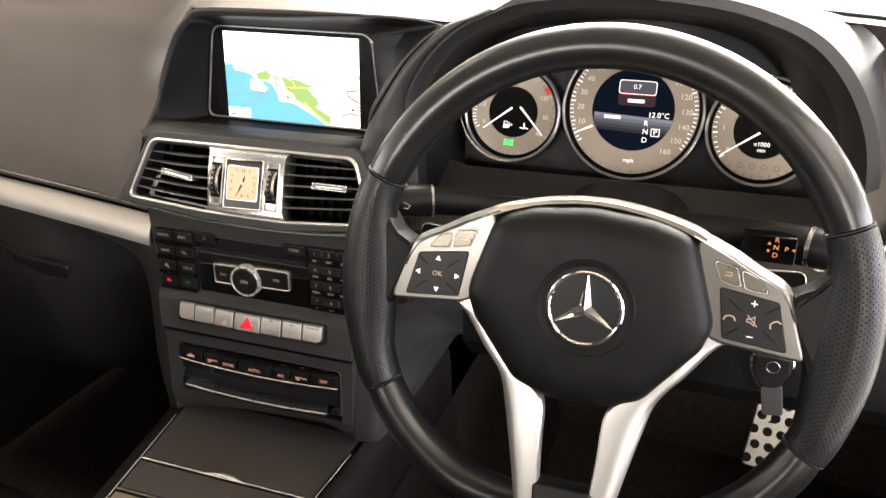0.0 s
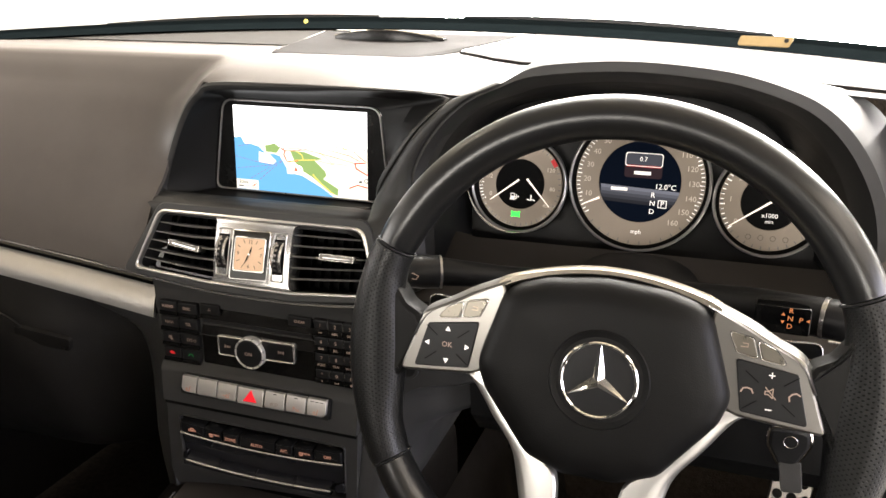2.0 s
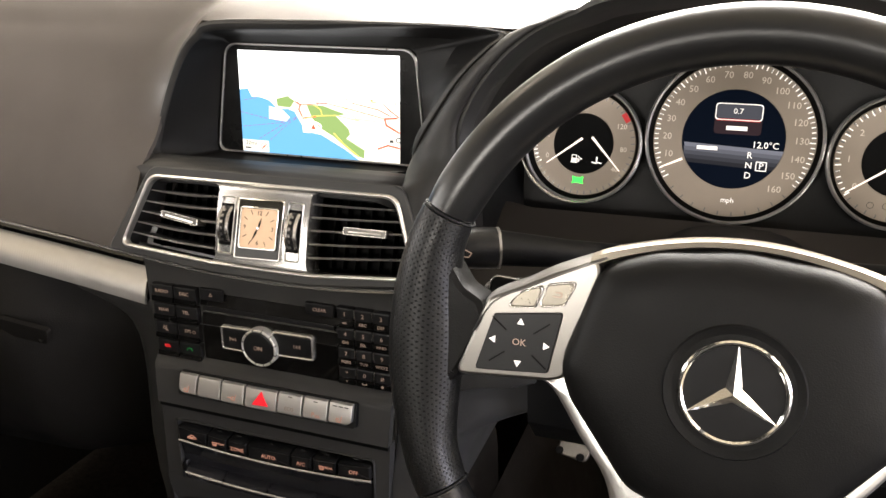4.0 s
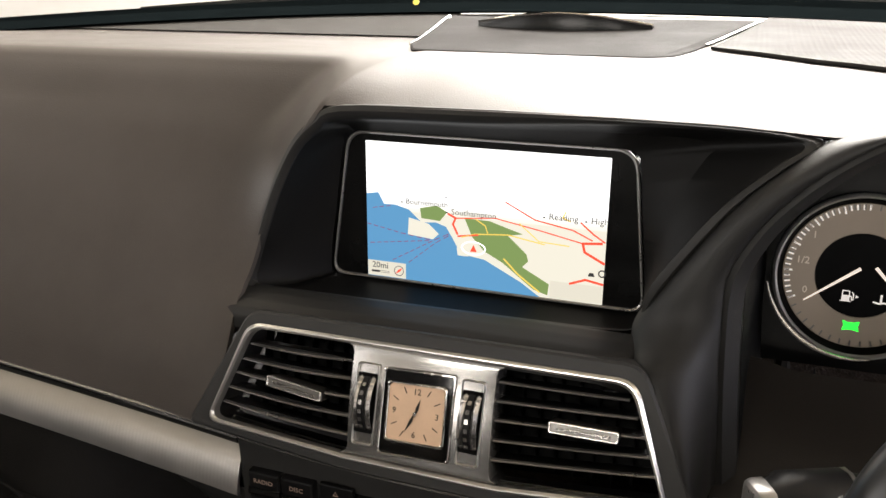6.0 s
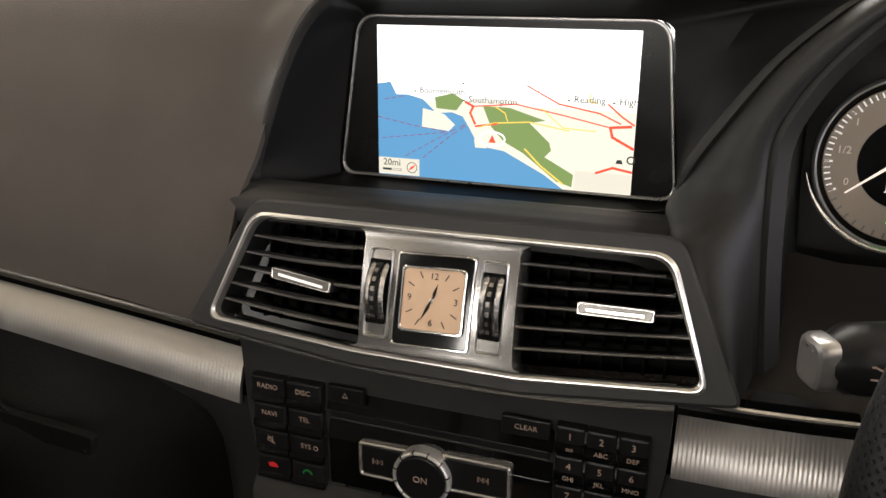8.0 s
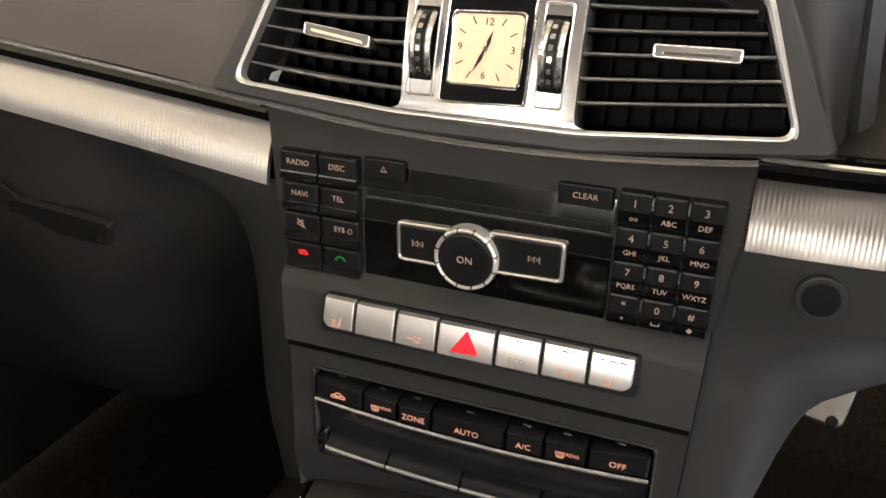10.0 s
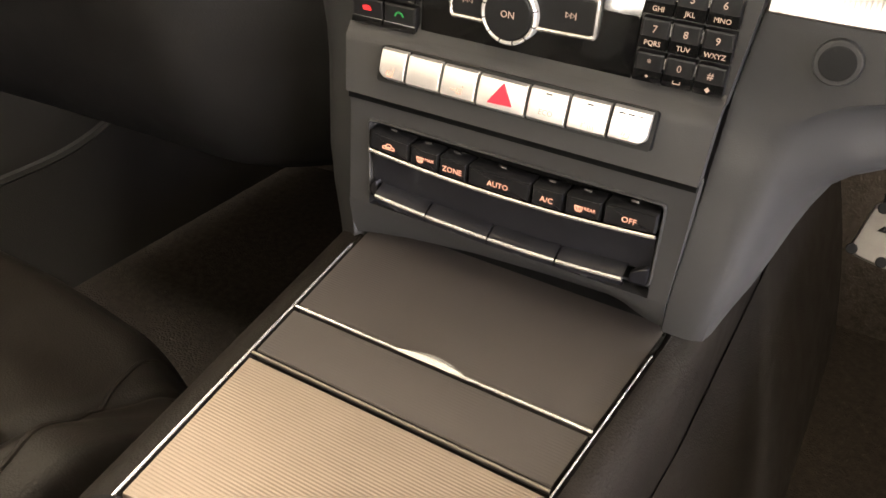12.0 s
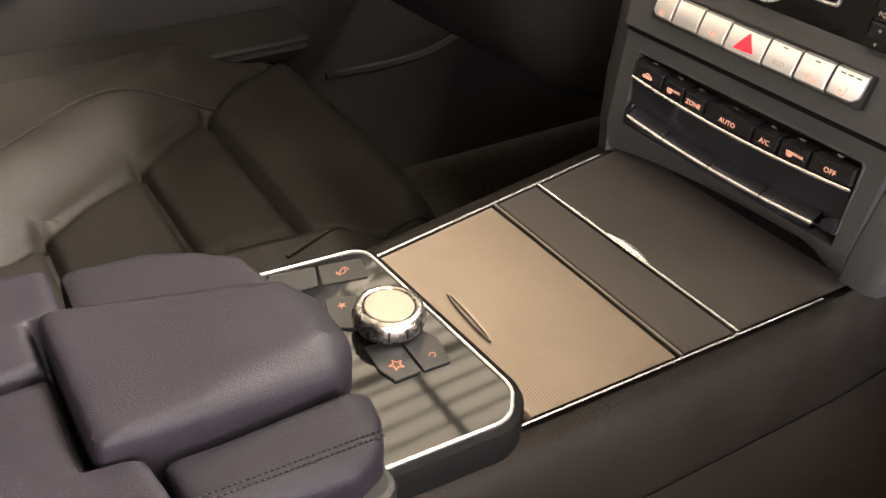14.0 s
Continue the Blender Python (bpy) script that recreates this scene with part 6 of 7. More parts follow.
part("red_zone", slab(Geo(), mf @ pose(0.034, 0.0235, 0, 0, 0, -55), rect(-0.004, -0.0022, 0.004, 0.0022), 0.0020, 0.0024), M_RED_PRINT, fuel)
part("side_light_telltale", slab(Geo(), mf, [(x - 0.0023, y) for x, y in fillet([(-0.0046, -0.0342), (-0.002, -0.0333), (0.002, -0.0333), (0.0050, -0.0342), (0.0042, -0.031), (0.0050, -0.0278), (0.002, -0.0289), (-0.002, -0.0289), (-0.0046, -0.0278), (-0.0036, -0.031)], 0.0004)], 0.0020, 0.0025), M_GREEN_LAMP, fuel, "green side light telltale")
mpump = mf @ Matrix.Translation((-0.006, -0.0130, 0))
g = slab(Geo(), mpump, rect(-0.0030, -0.0030, 0.0014, 0.0004), 0.0012, 0.0016)
stroke(g, mpump, [(-0.0027, 0.0004), (-0.0027, 0.0030), (0.0011, 0.0030), (0.0011, 0.0004)], 0.0006, 0.0012)
stroke(g, mpump, [(-0.0036, -0.0032), (0.0020, -0.0032)], 0.0006, 0.0012)
stroke(g, mpump, [(0.0014, 0.0002), (0.0024, -0.0004), (0.0026, -0.0024), (0.0034, -0.0020), (0.0034, 0.0014), (0.0024, 0.0024)], 0.0006, 0.0012)
slab(g, mpump, [(0.0046, -0.0010), (0.0064, 0.0), (0.0046, 0.0010)], 0.0012, 0.0016)
part("pump_sign", g, M_WHITE_PRINT, fuel, "white fuel pump sign")
part("coolant_sign", stroke(stroke(Geo(), mf @ Matrix.Translation((0.0125, -0.0135, 0)), [(-0.004, -0.0015), (-0.001, -0.0022), (0.002, -0.0015), (0.004, -0.0022)], 0.0010, 0.0012), mf @ Matrix.Translation((0.0125, -0.0135, 0)), [(0, -0.001), (0, 0.003)], 0.0012, 0.0012), M_WHITE_PRINT, fuel)

speedo, ms = gauge("speedometer", 0.3432, 1.0100, 0.0622, 0.0395, 64, 214, -34, "speedometer in miles an hour")
for i, text in enumerate(("10", "20", "30", "40", "50", "60", "70", "80", "90", "100", "110", "120", "130", "140", "150", "160")):
    a = radians(lerp(197, -47, i / 15.0))
    lettering(text, ms @ Matrix.Translation((0.0510 * math.cos(a), 0.0510 * math.sin(a), 0.0022)), 0.0074, M_NUM, speedo, name="numeral")
needle(speedo, ms, 206, 0.0415, 0.0600)
lettering("mph", ms @ Matrix.Translation((0.001, -0.0490, 0.0022)), 0.0058, M_WHITE_PRINT, speedo)
md = ms @ Matrix.Translation((0.001, -0.0050, 0))
for i, m_fade in enumerate(M_TFT_FADE):
    part("display_band", slab(Geo(), md, [(-0.0375, -0.0025 - 0.0032 * i), (0.0375, -0.0055 - 0.0032 * i), (0.0385, -0.0022 - 0.0032 * i), (-0.0385, 0.0008 - 0.0032 * i)], 0.0012, 0.0015), m_fade, speedo)
part("display_bar", slab(Geo(), md, rect(-0.028, -0.0045, -0.012, -0.0015), 0.0016, 0.0019), M_WHITE_PRINT, speedo, "white bar of unreadable writing")
part("trip_box", slab(Geo(), md, rect(-0.0165, 0.009, 0.0195, 0.033, 0.003), 0.0012, 0.0017), M_TFT_BOX, speedo)
part("trip_box_top", slab(Geo(), md, rect(-0.0155, 0.0215, 0.0185, 0.0325, 0.002), 0.0016, 0.0018), M_TFT_FADE[2], speedo)
part("trip_box_edge", ring(Geo(), md, fillet([(-0.0165, 0.020), (0.0195, 0.020), (0.0195, 0.0335), (-0.0165, 0.0335)], 0.003), 0.0008, 0.0016, 0.0020, 0.0002), M_WHITE_PRINT, speedo)
part("trip_red_line", slab(Geo(), md, rect(-0.015, 0.0195, 0.018, 0.0212), 0.0016, 0.0019), M_RED_PRINT, speedo)
lettering("0.7", md @ Matrix.Translation((0.001, 0.0272, 0.0019)), 0.0062, M_WHITE_PRINT, speedo)
part("odometer_bar", slab(Geo(), md, rect(-0.007, 0.0122, 0.009, 0.0155), 0.0016, 0.0019), M_WHITE_PRINT, speedo, "white bar of unreadable writing")
lettering("12.0°C", md @ Matrix.Translation((0.024, 0.0015, 0.0019)), 0.0072, M_WHITE_PRINT, speedo)
for text, dx, dy in (("R", 0.0130, -0.0070), ("N", 0.0130, -0.0150), ("D", 0.0130, -0.0230), ("P", 0.0225, -0.0150)):
    lettering(text, md @ Matrix.Translation((dx, dy, 0.0019)), 0.0072, M_WHITE_PRINT, speedo)
part("gear_box", ring(Geo(), md @ Matrix.Translation((0.0225, -0.0150, 0)), rect(-0.0042, -0.0038, 0.0042, 0.0038, 0.0005), 0.0007, 0.0015, 0.0018, 0.0001), M_WHITE_PRINT, speedo)

tach, mt = gauge("rev_counter", 0.4640, 1.0005, 0.0455, 0.0260, 40, 218, -38, "rev counter")
for i in range(8):
    a = radians(lerp(215, -35, i / 7))
    lettering(str(i), mt @ Matrix.Translation((0.0350 * math.cos(a), 0.0350 * math.sin(a), 0.0022)), 0.0068, M_NUM, tach, name="numeral")
needle(tach, mt, 216, -0.004, 0.043)
lettering("x1000", mt @ Matrix.Translation((0.001, -0.0125, 0.0014)), 0.0058, M_WHITE_PRINT, tach)
lettering("min", mt @ Matrix.Translation((0.001, -0.0180, 0.0014)), 0.0050, M_WHITE_PRINT, tach)
for i in range(4):
    part("telltale_sign", ring(Geo(), mt @ Matrix.Translation((-0.016 + 0.011 * i, -0.0335, 0)), circle(0, 0, 0.0026, 12), 0.0004, 0.0020, 0.0022, 0.0001), M_FLAP, tach)
# a bright tube drawn for the bezel's reflection, left of the fuel gauge
g = Geo()
tube(g, [g_at(0.2225, 1.0010, 0.012) @ Vector((0.0520 * math.cos(a), 0.0520 * math.sin(a), 0)) for a in [radians(192 + 5.6 * i) for i in range(17)]], [0.0004 + 0.0012 * math.sin(math.pi * i / 16) for i in range(17)], 8)
part("bezel_glint", g, M_LINE, cluster)

# ---- steering wheel ----
wheel = thing("steering_wheel", (0.356, 0.895, 0.948), "black leather sports steering wheel with silver spokes and a flattened foot", "steering wheel")
AL = radians(13)
MWH = Matrix((Vector((1, 0, 0)), Vector((0, math.sin(AL), math.cos(AL))), Vector((0, -math.cos(AL), math.sin(AL))))).transposed().to_4x4()
MWH.translation = (0.356, 0.882, 0.948)


def rim_centre(deg):
    """The rim's middle line: a circle whose foot is flattened."""
    a = radians(deg)
    r = 0.1675 * (1 + 0.030 * smooth01((-math.sin(a) - 0.25) / 0.5))
    x, y = r * math.cos(a), r * math.sin(a)
    low = -0.1620
    if y < low + 0.010:
        y = low + 0.010 - (low + 0.010 - y) * 0.55
    return Vector((x, y))


def rim_piece(name, d0, d1, material, label, fat, n=None):
    g = Geo()
    n = n or max(6, int(abs(d1 - d0) / 2.5))
    k, loops, run = 22, [], 0.0
    prev = None
    for i in range(n + 1):
        d = lerp(d0, d1, i / n)
        c = rim_centre(d)
        if prev is not None:
            run += (c - prev).length
        prev = c
        out = Vector((math.cos(radians(d)), math.sin(radians(d))))
        ro, ri, h = fat(d)
        end = min(1.0, 0.95 + 0.05 * min(i, n - i) / 1.5)
        loop = []
        for j in range(k):
            t = 2 * math.pi * j / k
            rad = (ro if math.cos(t) > 0 else ri) * end
            p = c + out * rad * math.cos(t)
            loop.append(MWH @ Vector((p.x, p.y, h * end * math.sin(t))))
            g.uv.append((run, 0.10 * j / k))
        loops.append(loop)
    g.loft(loops, cap0=True, cap1=True)
    return part(name, g, material, wheel, label)


def bulge(d, centre, half):
    return max(0.0, math.cos(radians(min(90, abs(d - centre) / half * 90)))) ** 1.3


rim_piece("upper_rim", 156, 24, M_LEATHER, "smooth black leather upper rim", lambda d: (0.0152, 0.0145, 0.0155))
rim_piece("grip", 211, 157, M_PERF, "perforated black leather grip", lambda d: (0.0165, 0.0150 + 0.012 * bulge(d, 183, 22), 0.0168))
rim_piece("grip", -28, 23, M_PERF, "perforated black leather grip", lambda d: (0.0165, 0.0150 + 0.012 * bulge(d, -3, 22), 0.0168))
rim_piece("lower_rim", 212, 331, M_LEATHER, "smooth black leather lower rim", lambda d: (0.0150, 0.0145, 0.0150))
for d in (156.5, 23.5, 211.5, -28.5):
    c = rim_centre(d)
    out = Vector((math.cos(radians(d)), math.sin(radians(d))))
    g = Geo()
    tube(g, [MWH @ Vector((*(c + out * 0.0150 * math.cos(t)), 0.0150 * math.sin(t))) for t in [2 * math.pi * i / 24 for i in range(24)]], 0.0007, 6, closed=True)
    part("rim_seam", g, M_RUBBER, wheel)

PADO = fillet([(-0.0830, -0.006), (-0.0670, 0.050), (-0.040, 0.0595), (0, 0.0640), (0.040, 0.0600), (0.0660, 0.0525), (0.0840, -0.004), (0.0775, -0.022), (0.044, -0.063), (0.018, -0.0725), (-0.018, -0.0725), (-0.044, -0.063), (-0.0765, -0.022)], [0.02, 0.03, 0.05, 0.08, 0.05, 0.03, 0.02, 0.02, 0.02, 0.02, 0.02, 0.02, 0.02], 5)
g = Geo()
loops = [lift(MWH, shrink(PADO, a), w) for a, w in ((0.0, -0.02), (0.0, 0.012), (0.0015, 0.0165), (0.005, 0.0205), (0.011, 0.0235), (0.019, 0.0250), (0.030, 0.0258), (0.045, 0.0260))]
g.loft(loops, cap0=True, cap1=True)
pad = part("airbag_pad", g, M_PAD, wheel, "grained black airbag pad")
me_ = MWH @ Matrix.Translation((0.0022, -0.0020, 0.0258))
g = Geo()
loops = [lift(me_, circle(0, 0, r, 40), w) for r, w in ((0.0335, -0.001), (0.0320, 0.0015), (0.0290, 0.0005), (0.0262, -0.0005))]
part("badge_well", g.loft(loops, cap1=True), M_PAD, pad)
part("badge_disc", slab(Geo(), me_, circle(0, 0, 0.0238, 40), -0.0006, 0.0012, 0.0004), M_KEY, pad, "black badge disc")
part("badge_ring", ring(Geo(), me_, circle(0, 0, 0.0255, 48), 0.0026, -0.0006, 0.0034, 0.0009), M_CHROME, pad, "chrome badge ring")
for a in (90, 210, 330):
    d = Vector((math.cos(radians(a)), math.sin(radians(a)), 0)) * 0.0238
    n0, n1 = [Vector((math.cos(radians(a + o)), math.sin(radians(a + o)), 0)) * 0.0046 for o in (60, -60)]
    up, low, tip = Vector((0, 0, 0.0046)), Vector((0, 0, 0.0010)), Vector((0, 0, 0.0024))
    g = Geo()
    g.v = [tuple(me_ @ p) for p in (up, n0 + low, d + tip, n1 + low, low, d + low)]
    g.f = [(0, 1, 2), (0, 2, 3), (1, 4, 5), (1, 5, 2), (4, 3, 5), (3, 2, 5), (0, 4, 1), (0, 3, 4)]
    part("badge_arm", g, M_CHROME, pad, smooth=False)

MLEG = MWH @ pose(0, -0.04, -0.003, -7, 0, 0) @ Matrix.Translation((0, 0.04, 0))
for sx in (-1, 1):
    def mir(pts):
        return [(sx * x, y) for x, y in pts]
    wing = fillet(mir([(-0.1405, -0.0195), (-0.1245, 0.0255), (-0.1060, 0.0345), (-0.0900, 0.0430), (-0.0690, 0.0525), (-0.0660, 0.0450), (-0.0800, 0.0), (-0.0790, -0.0120), (-0.0880, -0.0150)]), [0.004, 0.008, 0.03, 0.03, 0.005, 0.01, 0.02, 0.01, 0.008])
    w = part("spoke_plate", slab(Geo(), MWH, wing, 0.001, 0.0125, 0.0020), M_SPOKE, wheel, "matt silver spoke plate")
    top_edge = spline([(x, y, 0) for x, y in mir([(-0.1330, 0.0060), (-0.1255, 0.0262), (-0.1060, 0.0372), (-0.0900, 0.0462), (-0.0670, 0.0562)])], 5)
    top_in = spline([(x, y, 0) for x, y in mir([(-0.1315, 0.0060), (-0.1205, 0.0235), (-0.1020, 0.0335), (-0.0860, 0.0420), (-0.0640, 0.0525)])], 5)
    part("spoke_shoulder", Geo().loft([[MWH @ (a + Vector((0, 0, w))) for a, w in ((p, -0.002), (p, 0.0035), (p.lerp(q, 0.4), 0.0095), (q, 0.0136), (q, 0.004))] for p, q in zip(top_edge, top_in)], cap0=True, cap1=True), M_SILVER, wheel, "sloped silver shoulder of the spoke")
    edge_out = spline([(x, y, 0) for x, y in mir([(-0.1010, -0.0165), (-0.0880, -0.0215), (-0.0700, -0.0450), (-0.0550, -0.0640), (-0.0485, -0.0850), (-0.0405, -0.1200), (-0.0330, -0.1560), (-0.0305, -0.1725)])], 4)
    edge_in = spline([(x, y, 0) for x, y in mir([(-0.0775, -0.0130), (-0.0690, -0.0270), (-0.0560, -0.0470), (-0.0400, -0.0635), (-0.0225, -0.0770), (-0.0200, -0.1100), (-0.0178, -0.1420), (-0.0165, -0.1650)])], 4)
    g = Geo().loft([[MLEG @ Vector((a.x, a.y, 0.0)), MLEG @ Vector((a.x, a.y, 0.0075)), MLEG @ (a.lerp(b, 0.06) + Vector((0, 0, 0.0098))), MLEG @ (a.lerp(b, 0.18) + Vector((0, 0, 0.0112))), MLEG @ (a.lerp(b, 0.24) + Vector((0, 0, 0.0117))), MLEG @ (a.lerp(b, 0.60) + Vector((0, 0, 0.0121))), MLEG @ (a.lerp(b, 0.95) + Vector((0, 0, 0.0119))), MLEG @ Vector((b.x, b.y, 0.0105)), MLEG @ Vector((b.x, b.y, 0.0))] for a, b in zip(edge_out, edge_in)], cap0=True, cap1=True)
    part("lower_spoke", g, M_LEG, wheel, "matt silver lower spoke")
    bridge = fillet(mir([(-0.158, 0.056), (-0.1475, 0.0400), (-0.1395, 0.0290), (-0.1290, 0.0235), (-0.1235, 0.0120), (-0.1390, -0.0215), (-0.1440, -0.0270), (-0.1475, -0.0360), (-0.1500, -0.0560), (-0.168, -0.045), (-0.170, 0.045)]), [0.004, 0.012, 0.012, 0.006, 0.004, 0.003, 0.006, 0.012, 0.004, 0.004, 0.004])
    g = slab(Geo(), MWH, bridge, -0.012, 0.0098, 0.0045)
    g.uv = [(p[0] * 1.0, p[2] * 1.0) for p in g.v]
    part("spoke_leather", g, M_PAD, wheel, "perforated leather running into the spoke")
    keyp = fillet(mir([(-0.1205, 0.0172), (-0.0835, 0.0225), (-0.0890, -0.0108), (-0.1290, -0.0145)]), 0.0020)
    kp = part("key_pad", slab(Geo(), MWH, keyp, 0.008, 0.0140, 0.0008), M_KEY, wheel, "black key pad")
    cx = sx * -0.1055
    cy = 0.0035
    mk = MWH @ Matrix.Translation((cx, cy, 0.0141))
    g = Geo()
    for a in (38, 142, 218, 322):
        d = Vector((math.cos(radians(a)), math.sin(radians(a))))
        stroke(g, mk, [d * 0.0095, d * 0.0195], 0.0007)
    part("pad_gap", g, M_VOID, kp)
    if sx > 0:
        lettering("OK", mk, 0.0052, M_PRINT, kp)
        for a in (0, 90, 180, 270):
            part("arrow_sign", slab(Geo(), mk @ pose(0.0145 * math.cos(radians(a)), 0.0112 * math.sin(radians(a)), 0, 0, 0, a), [(-0.0014, -0.0019), (0.0019, 0), (-0.0014, 0.0019)], 0, 0.0002), M_WHITE_PRINT, kp)
    else:
        part("mute_sign", stroke(stroke(Geo(), mk, [(-0.003, 0.001), (-0.001, 0.001), (0.0015, 0.003), (0.0015, -0.003), (-0.001, -0.001), (-0.003, -0.001), (-0.003, 0.001)], 0.0006), mk, [(-0.003, 0.0034), (0.0034, -0.0034)], 0.0006), M_PRINT, kp)
        part("plus_sign", stroke(stroke(Geo(), mk, [(-0.0018, 0.0112), (0.0018, 0.0112)], 0.0005), mk, [(0, 0.0094), (0, 0.0130)], 0.0005), M_WHITE_PRINT, kp)
        part("minus_sign", stroke(Geo(), mk, [(-0.0018, -0.0105), (0.0018, -0.0105)], 0.0005), M_WHITE_PRINT, kp)
        for dx in (-0.0135, 0.0135):
            part("phone_sign", stroke(Geo(), mk @ pose(dx, 0, 0, 0, 0, 0 if dx < 0 else 35), [(-0.0036, -0.0014), (-0.0024, 0.0010), (0, 0.0016), (0.0024, 0.0010), (0.0036, -0.0014)], 0.0009), M_PRINT, kp)
    for pts in ([(-0.1150, 0.0212), (-0.0985, 0.0232), (-0.0945, 0.0360), (-0.1060, 0.0310)], [(-0.0970, 0.0232), (-0.0835, 0.0262), (-0.0775, 0.0395), (-0.0930, 0.0362)]):
        part("key_gap", slab(Geo(), MWH, fillet([(x + (0.0003 if i in (1, 2) else -0.0003) * sx, y + (-0.0003 if i < 2 else 0.0003)) for i, (x, y) in enumerate(mir(pts))], 0.0022), 0.008, 0.0128), M_VOID, wheel)
        up = part("upper_key", slab(Geo(), MWH, fillet(mir(pts), 0.0022), 0.008, 0.0142, 0.0012), M_KEYSILVER, wheel, "dark silver upper key")
        part("key_edge", ring(Geo(), MWH, fillet(mir(pts), 0.0022), 0.0005, 0.0120, 0.0143, 0.0002), M_LINE, up)
    mk2 = MWH @ Matrix.Translation((sx * -0.0875, 0.0312, 0.0143))
    part("key_sign", stroke(Geo(), mk2, [(-0.002, -0.0008), (0.0022, -0.0008), (0.0022, 0.0014), (-0.001, 0.0014)], 0.0006), M_PRINT, up)
g = Geo()
arc = [(x, 0.0525 + 0.0150 * max(0.0, math.cos(x / 0.069 * math.pi / 2)) ** 0.8 - 0.5 * max(0.0, abs(x) - 0.069)) for x in [lerp(-0.0725, 0.0725, i / 32) for i in range(33)]]
sec = [(-0.0010, -0.006), (0.0030, -0.006), (0.0034, 0.008), (0.0020, 0.0115), (-0.0008, 0.0112), (-0.0020, 0.008)]
g.loft([[MWH @ Vector((x, y - 0.002 + a * (1 + 0.6 * min(1, abs(x / 0.069)) ** 3), b)) for a, b in sec] for x, y in arc])
part("upper_band", g, M_BAND, wheel, "thin champagne silver band over the airbag pad")
part("foot_band", slab(Geo(), MLEG, fillet([(-0.0320, -0.1790), (0.0320, -0.1790), (0.0300, -0.1595), (-0.0300, -0.1595)], 0.003), -0.010, 0.0124, 0.003), M_LEG, wheel, "silver band round the wheel's foot")
part("foot_plate", slab(Geo(), MLEG, fillet([(-0.0195, -0.1610), (0.0195, -0.1610), (0.0212, -0.1375), (0.0190, -0.1350), (-0.0190, -0.1350), (-0.0212, -0.1375)], 0.0015), -0.008, 0.0132, 0.0015), M_LEATHER, wheel, "black foot piece between the lower spokes")
g = Geo()
for i in range(7):
    slab(g, MLEG, rect(-0.0170 + 0.0050 * i, -0.1470, -0.0138 + 0.0050 * i, -0.1435), 0.0130, 0.0134)
part("foot_marking", g, M_STACK, wheel, "unreadable dark marking")
part("hub_core", slab(Geo(), MWH, circle(0, -0.005, 0.055, 28), -0.050, -0.004), M_BLACK, wheel)


def PADDLE(sx):
    return fillet([(sx * 0.104, 0.004), (sx * 0.140, 0.006), (sx * 0.138, 0.029), (sx * 0.104, 0.027)][::sx], 0.005)


for sx in (-1, 1):
    part("shift_paddle", slab(Geo(), MWH, PADDLE(sx), -0.045, -0.040, 0.0015), M_BLACK, wheel, "dark shift paddle")
    part("paddle_edge", ring(Geo(), MWH, inset(PADDLE(sx), -0.0006), 0.0009, -0.044, -0.0395, 0.0003), M_SATIN, wheel, "thin silver paddle edge")
    part("paddle_sign", stroke(Geo(), MWH, [(sx * 0.130 - 0.002, 0.018), (sx * 0.130 + 0.002, 0.018)], 0.0007, -0.0398), M_PRINT, wheel)

# ---- stalks, key, pedals, driver's end of the dash ----
stalk = thing("wiper_stalk", (0.19, 0.975, 0.965), "black wiper and indicator stalk behind the wheel", "stalk")
g = Geo()
tube(g, [(0.310, 1.03, 0.953), (0.250, 1.005, 0.959), (0.205, 0.985, 0.9645)], [0.0085, 0.0095, 0.0120], 14)
part("arm", g, M_BLACK, stalk)
part("end_knob", tube(Geo(), [(0.203, 0.984, 0.9645), (0.192, 0.978, 0.965), (0.180, 0.972, 0.966), (0.172, 0.968, 0.966)], [0.0140, 0.0142, 0.0135, 0.008], 14), M_KEY, stalk)
part("end_cap", slab(Geo(), Matrix.Translation((0.1705, 0.9675, 0.9655)) @ pose(0, 0, 0, 90, 0, -62), rect(-0.0085, -0.0100, 0.0085, 0.0100, 0.0050), -0.004, 0.0035, 0.0025), M_LOUVRE, stalk, "satin silver end cap")
part("silver_ring", tube(Geo(), [(0.2055, 0.9852, 0.9645), (0.2040, 0.9845, 0.9645)], 0.0140, 14), M_LOUVRE, stalk)
part("wiper_sign", stroke(stroke(Geo(), face_frame(0.9615, 0.966, 0, 0.189), [(-0.005, 0.001), (0, 0.003), (0.005, 0.001), (0.003, -0.002), (-0.003, -0.002), (-0.005, 0.001)], 0.0007), face_frame(0.9615, 0.966, 0, 0.189), [(-0.010, 0), (-0.007, 0)], 0.0012), M_PRINT, stalk)
cruise = thing("cruise_stalk", (0.22, 0.98, 0.93), "short black cruise control stalk", "stalk")
part("arm", tube(Geo(), [(0.300, 1.02, 0.930), (0.235, 0.985, 0.937), (0.212, 0.972, 0.938)], [0.008, 0.0105, 0.0095], 12), M_BLACK, cruise)
part("tip", ring(Geo(), face_frame(0.966, 0.938, 0, 0.214), rect(-0.012, -0.008, 0.012, 0.008, 0.003), 0.0010, -0.004, 0.0010, 0.0004), M_LOUVRE, cruise)
lever = thing("gear_selector_stalk", (0.47, 0.99, 0.955), "black gear selector stalk with amber R N D lettering", "gear selector")
part("arm", tube(Geo(), [(0.400, 1.03, 0.952), (0.450, 1.005, 0.9605), (0.500, 0.988, 0.9635)], [0.012, 0.0140, 0.0148], 14), M_BLACK, lever)
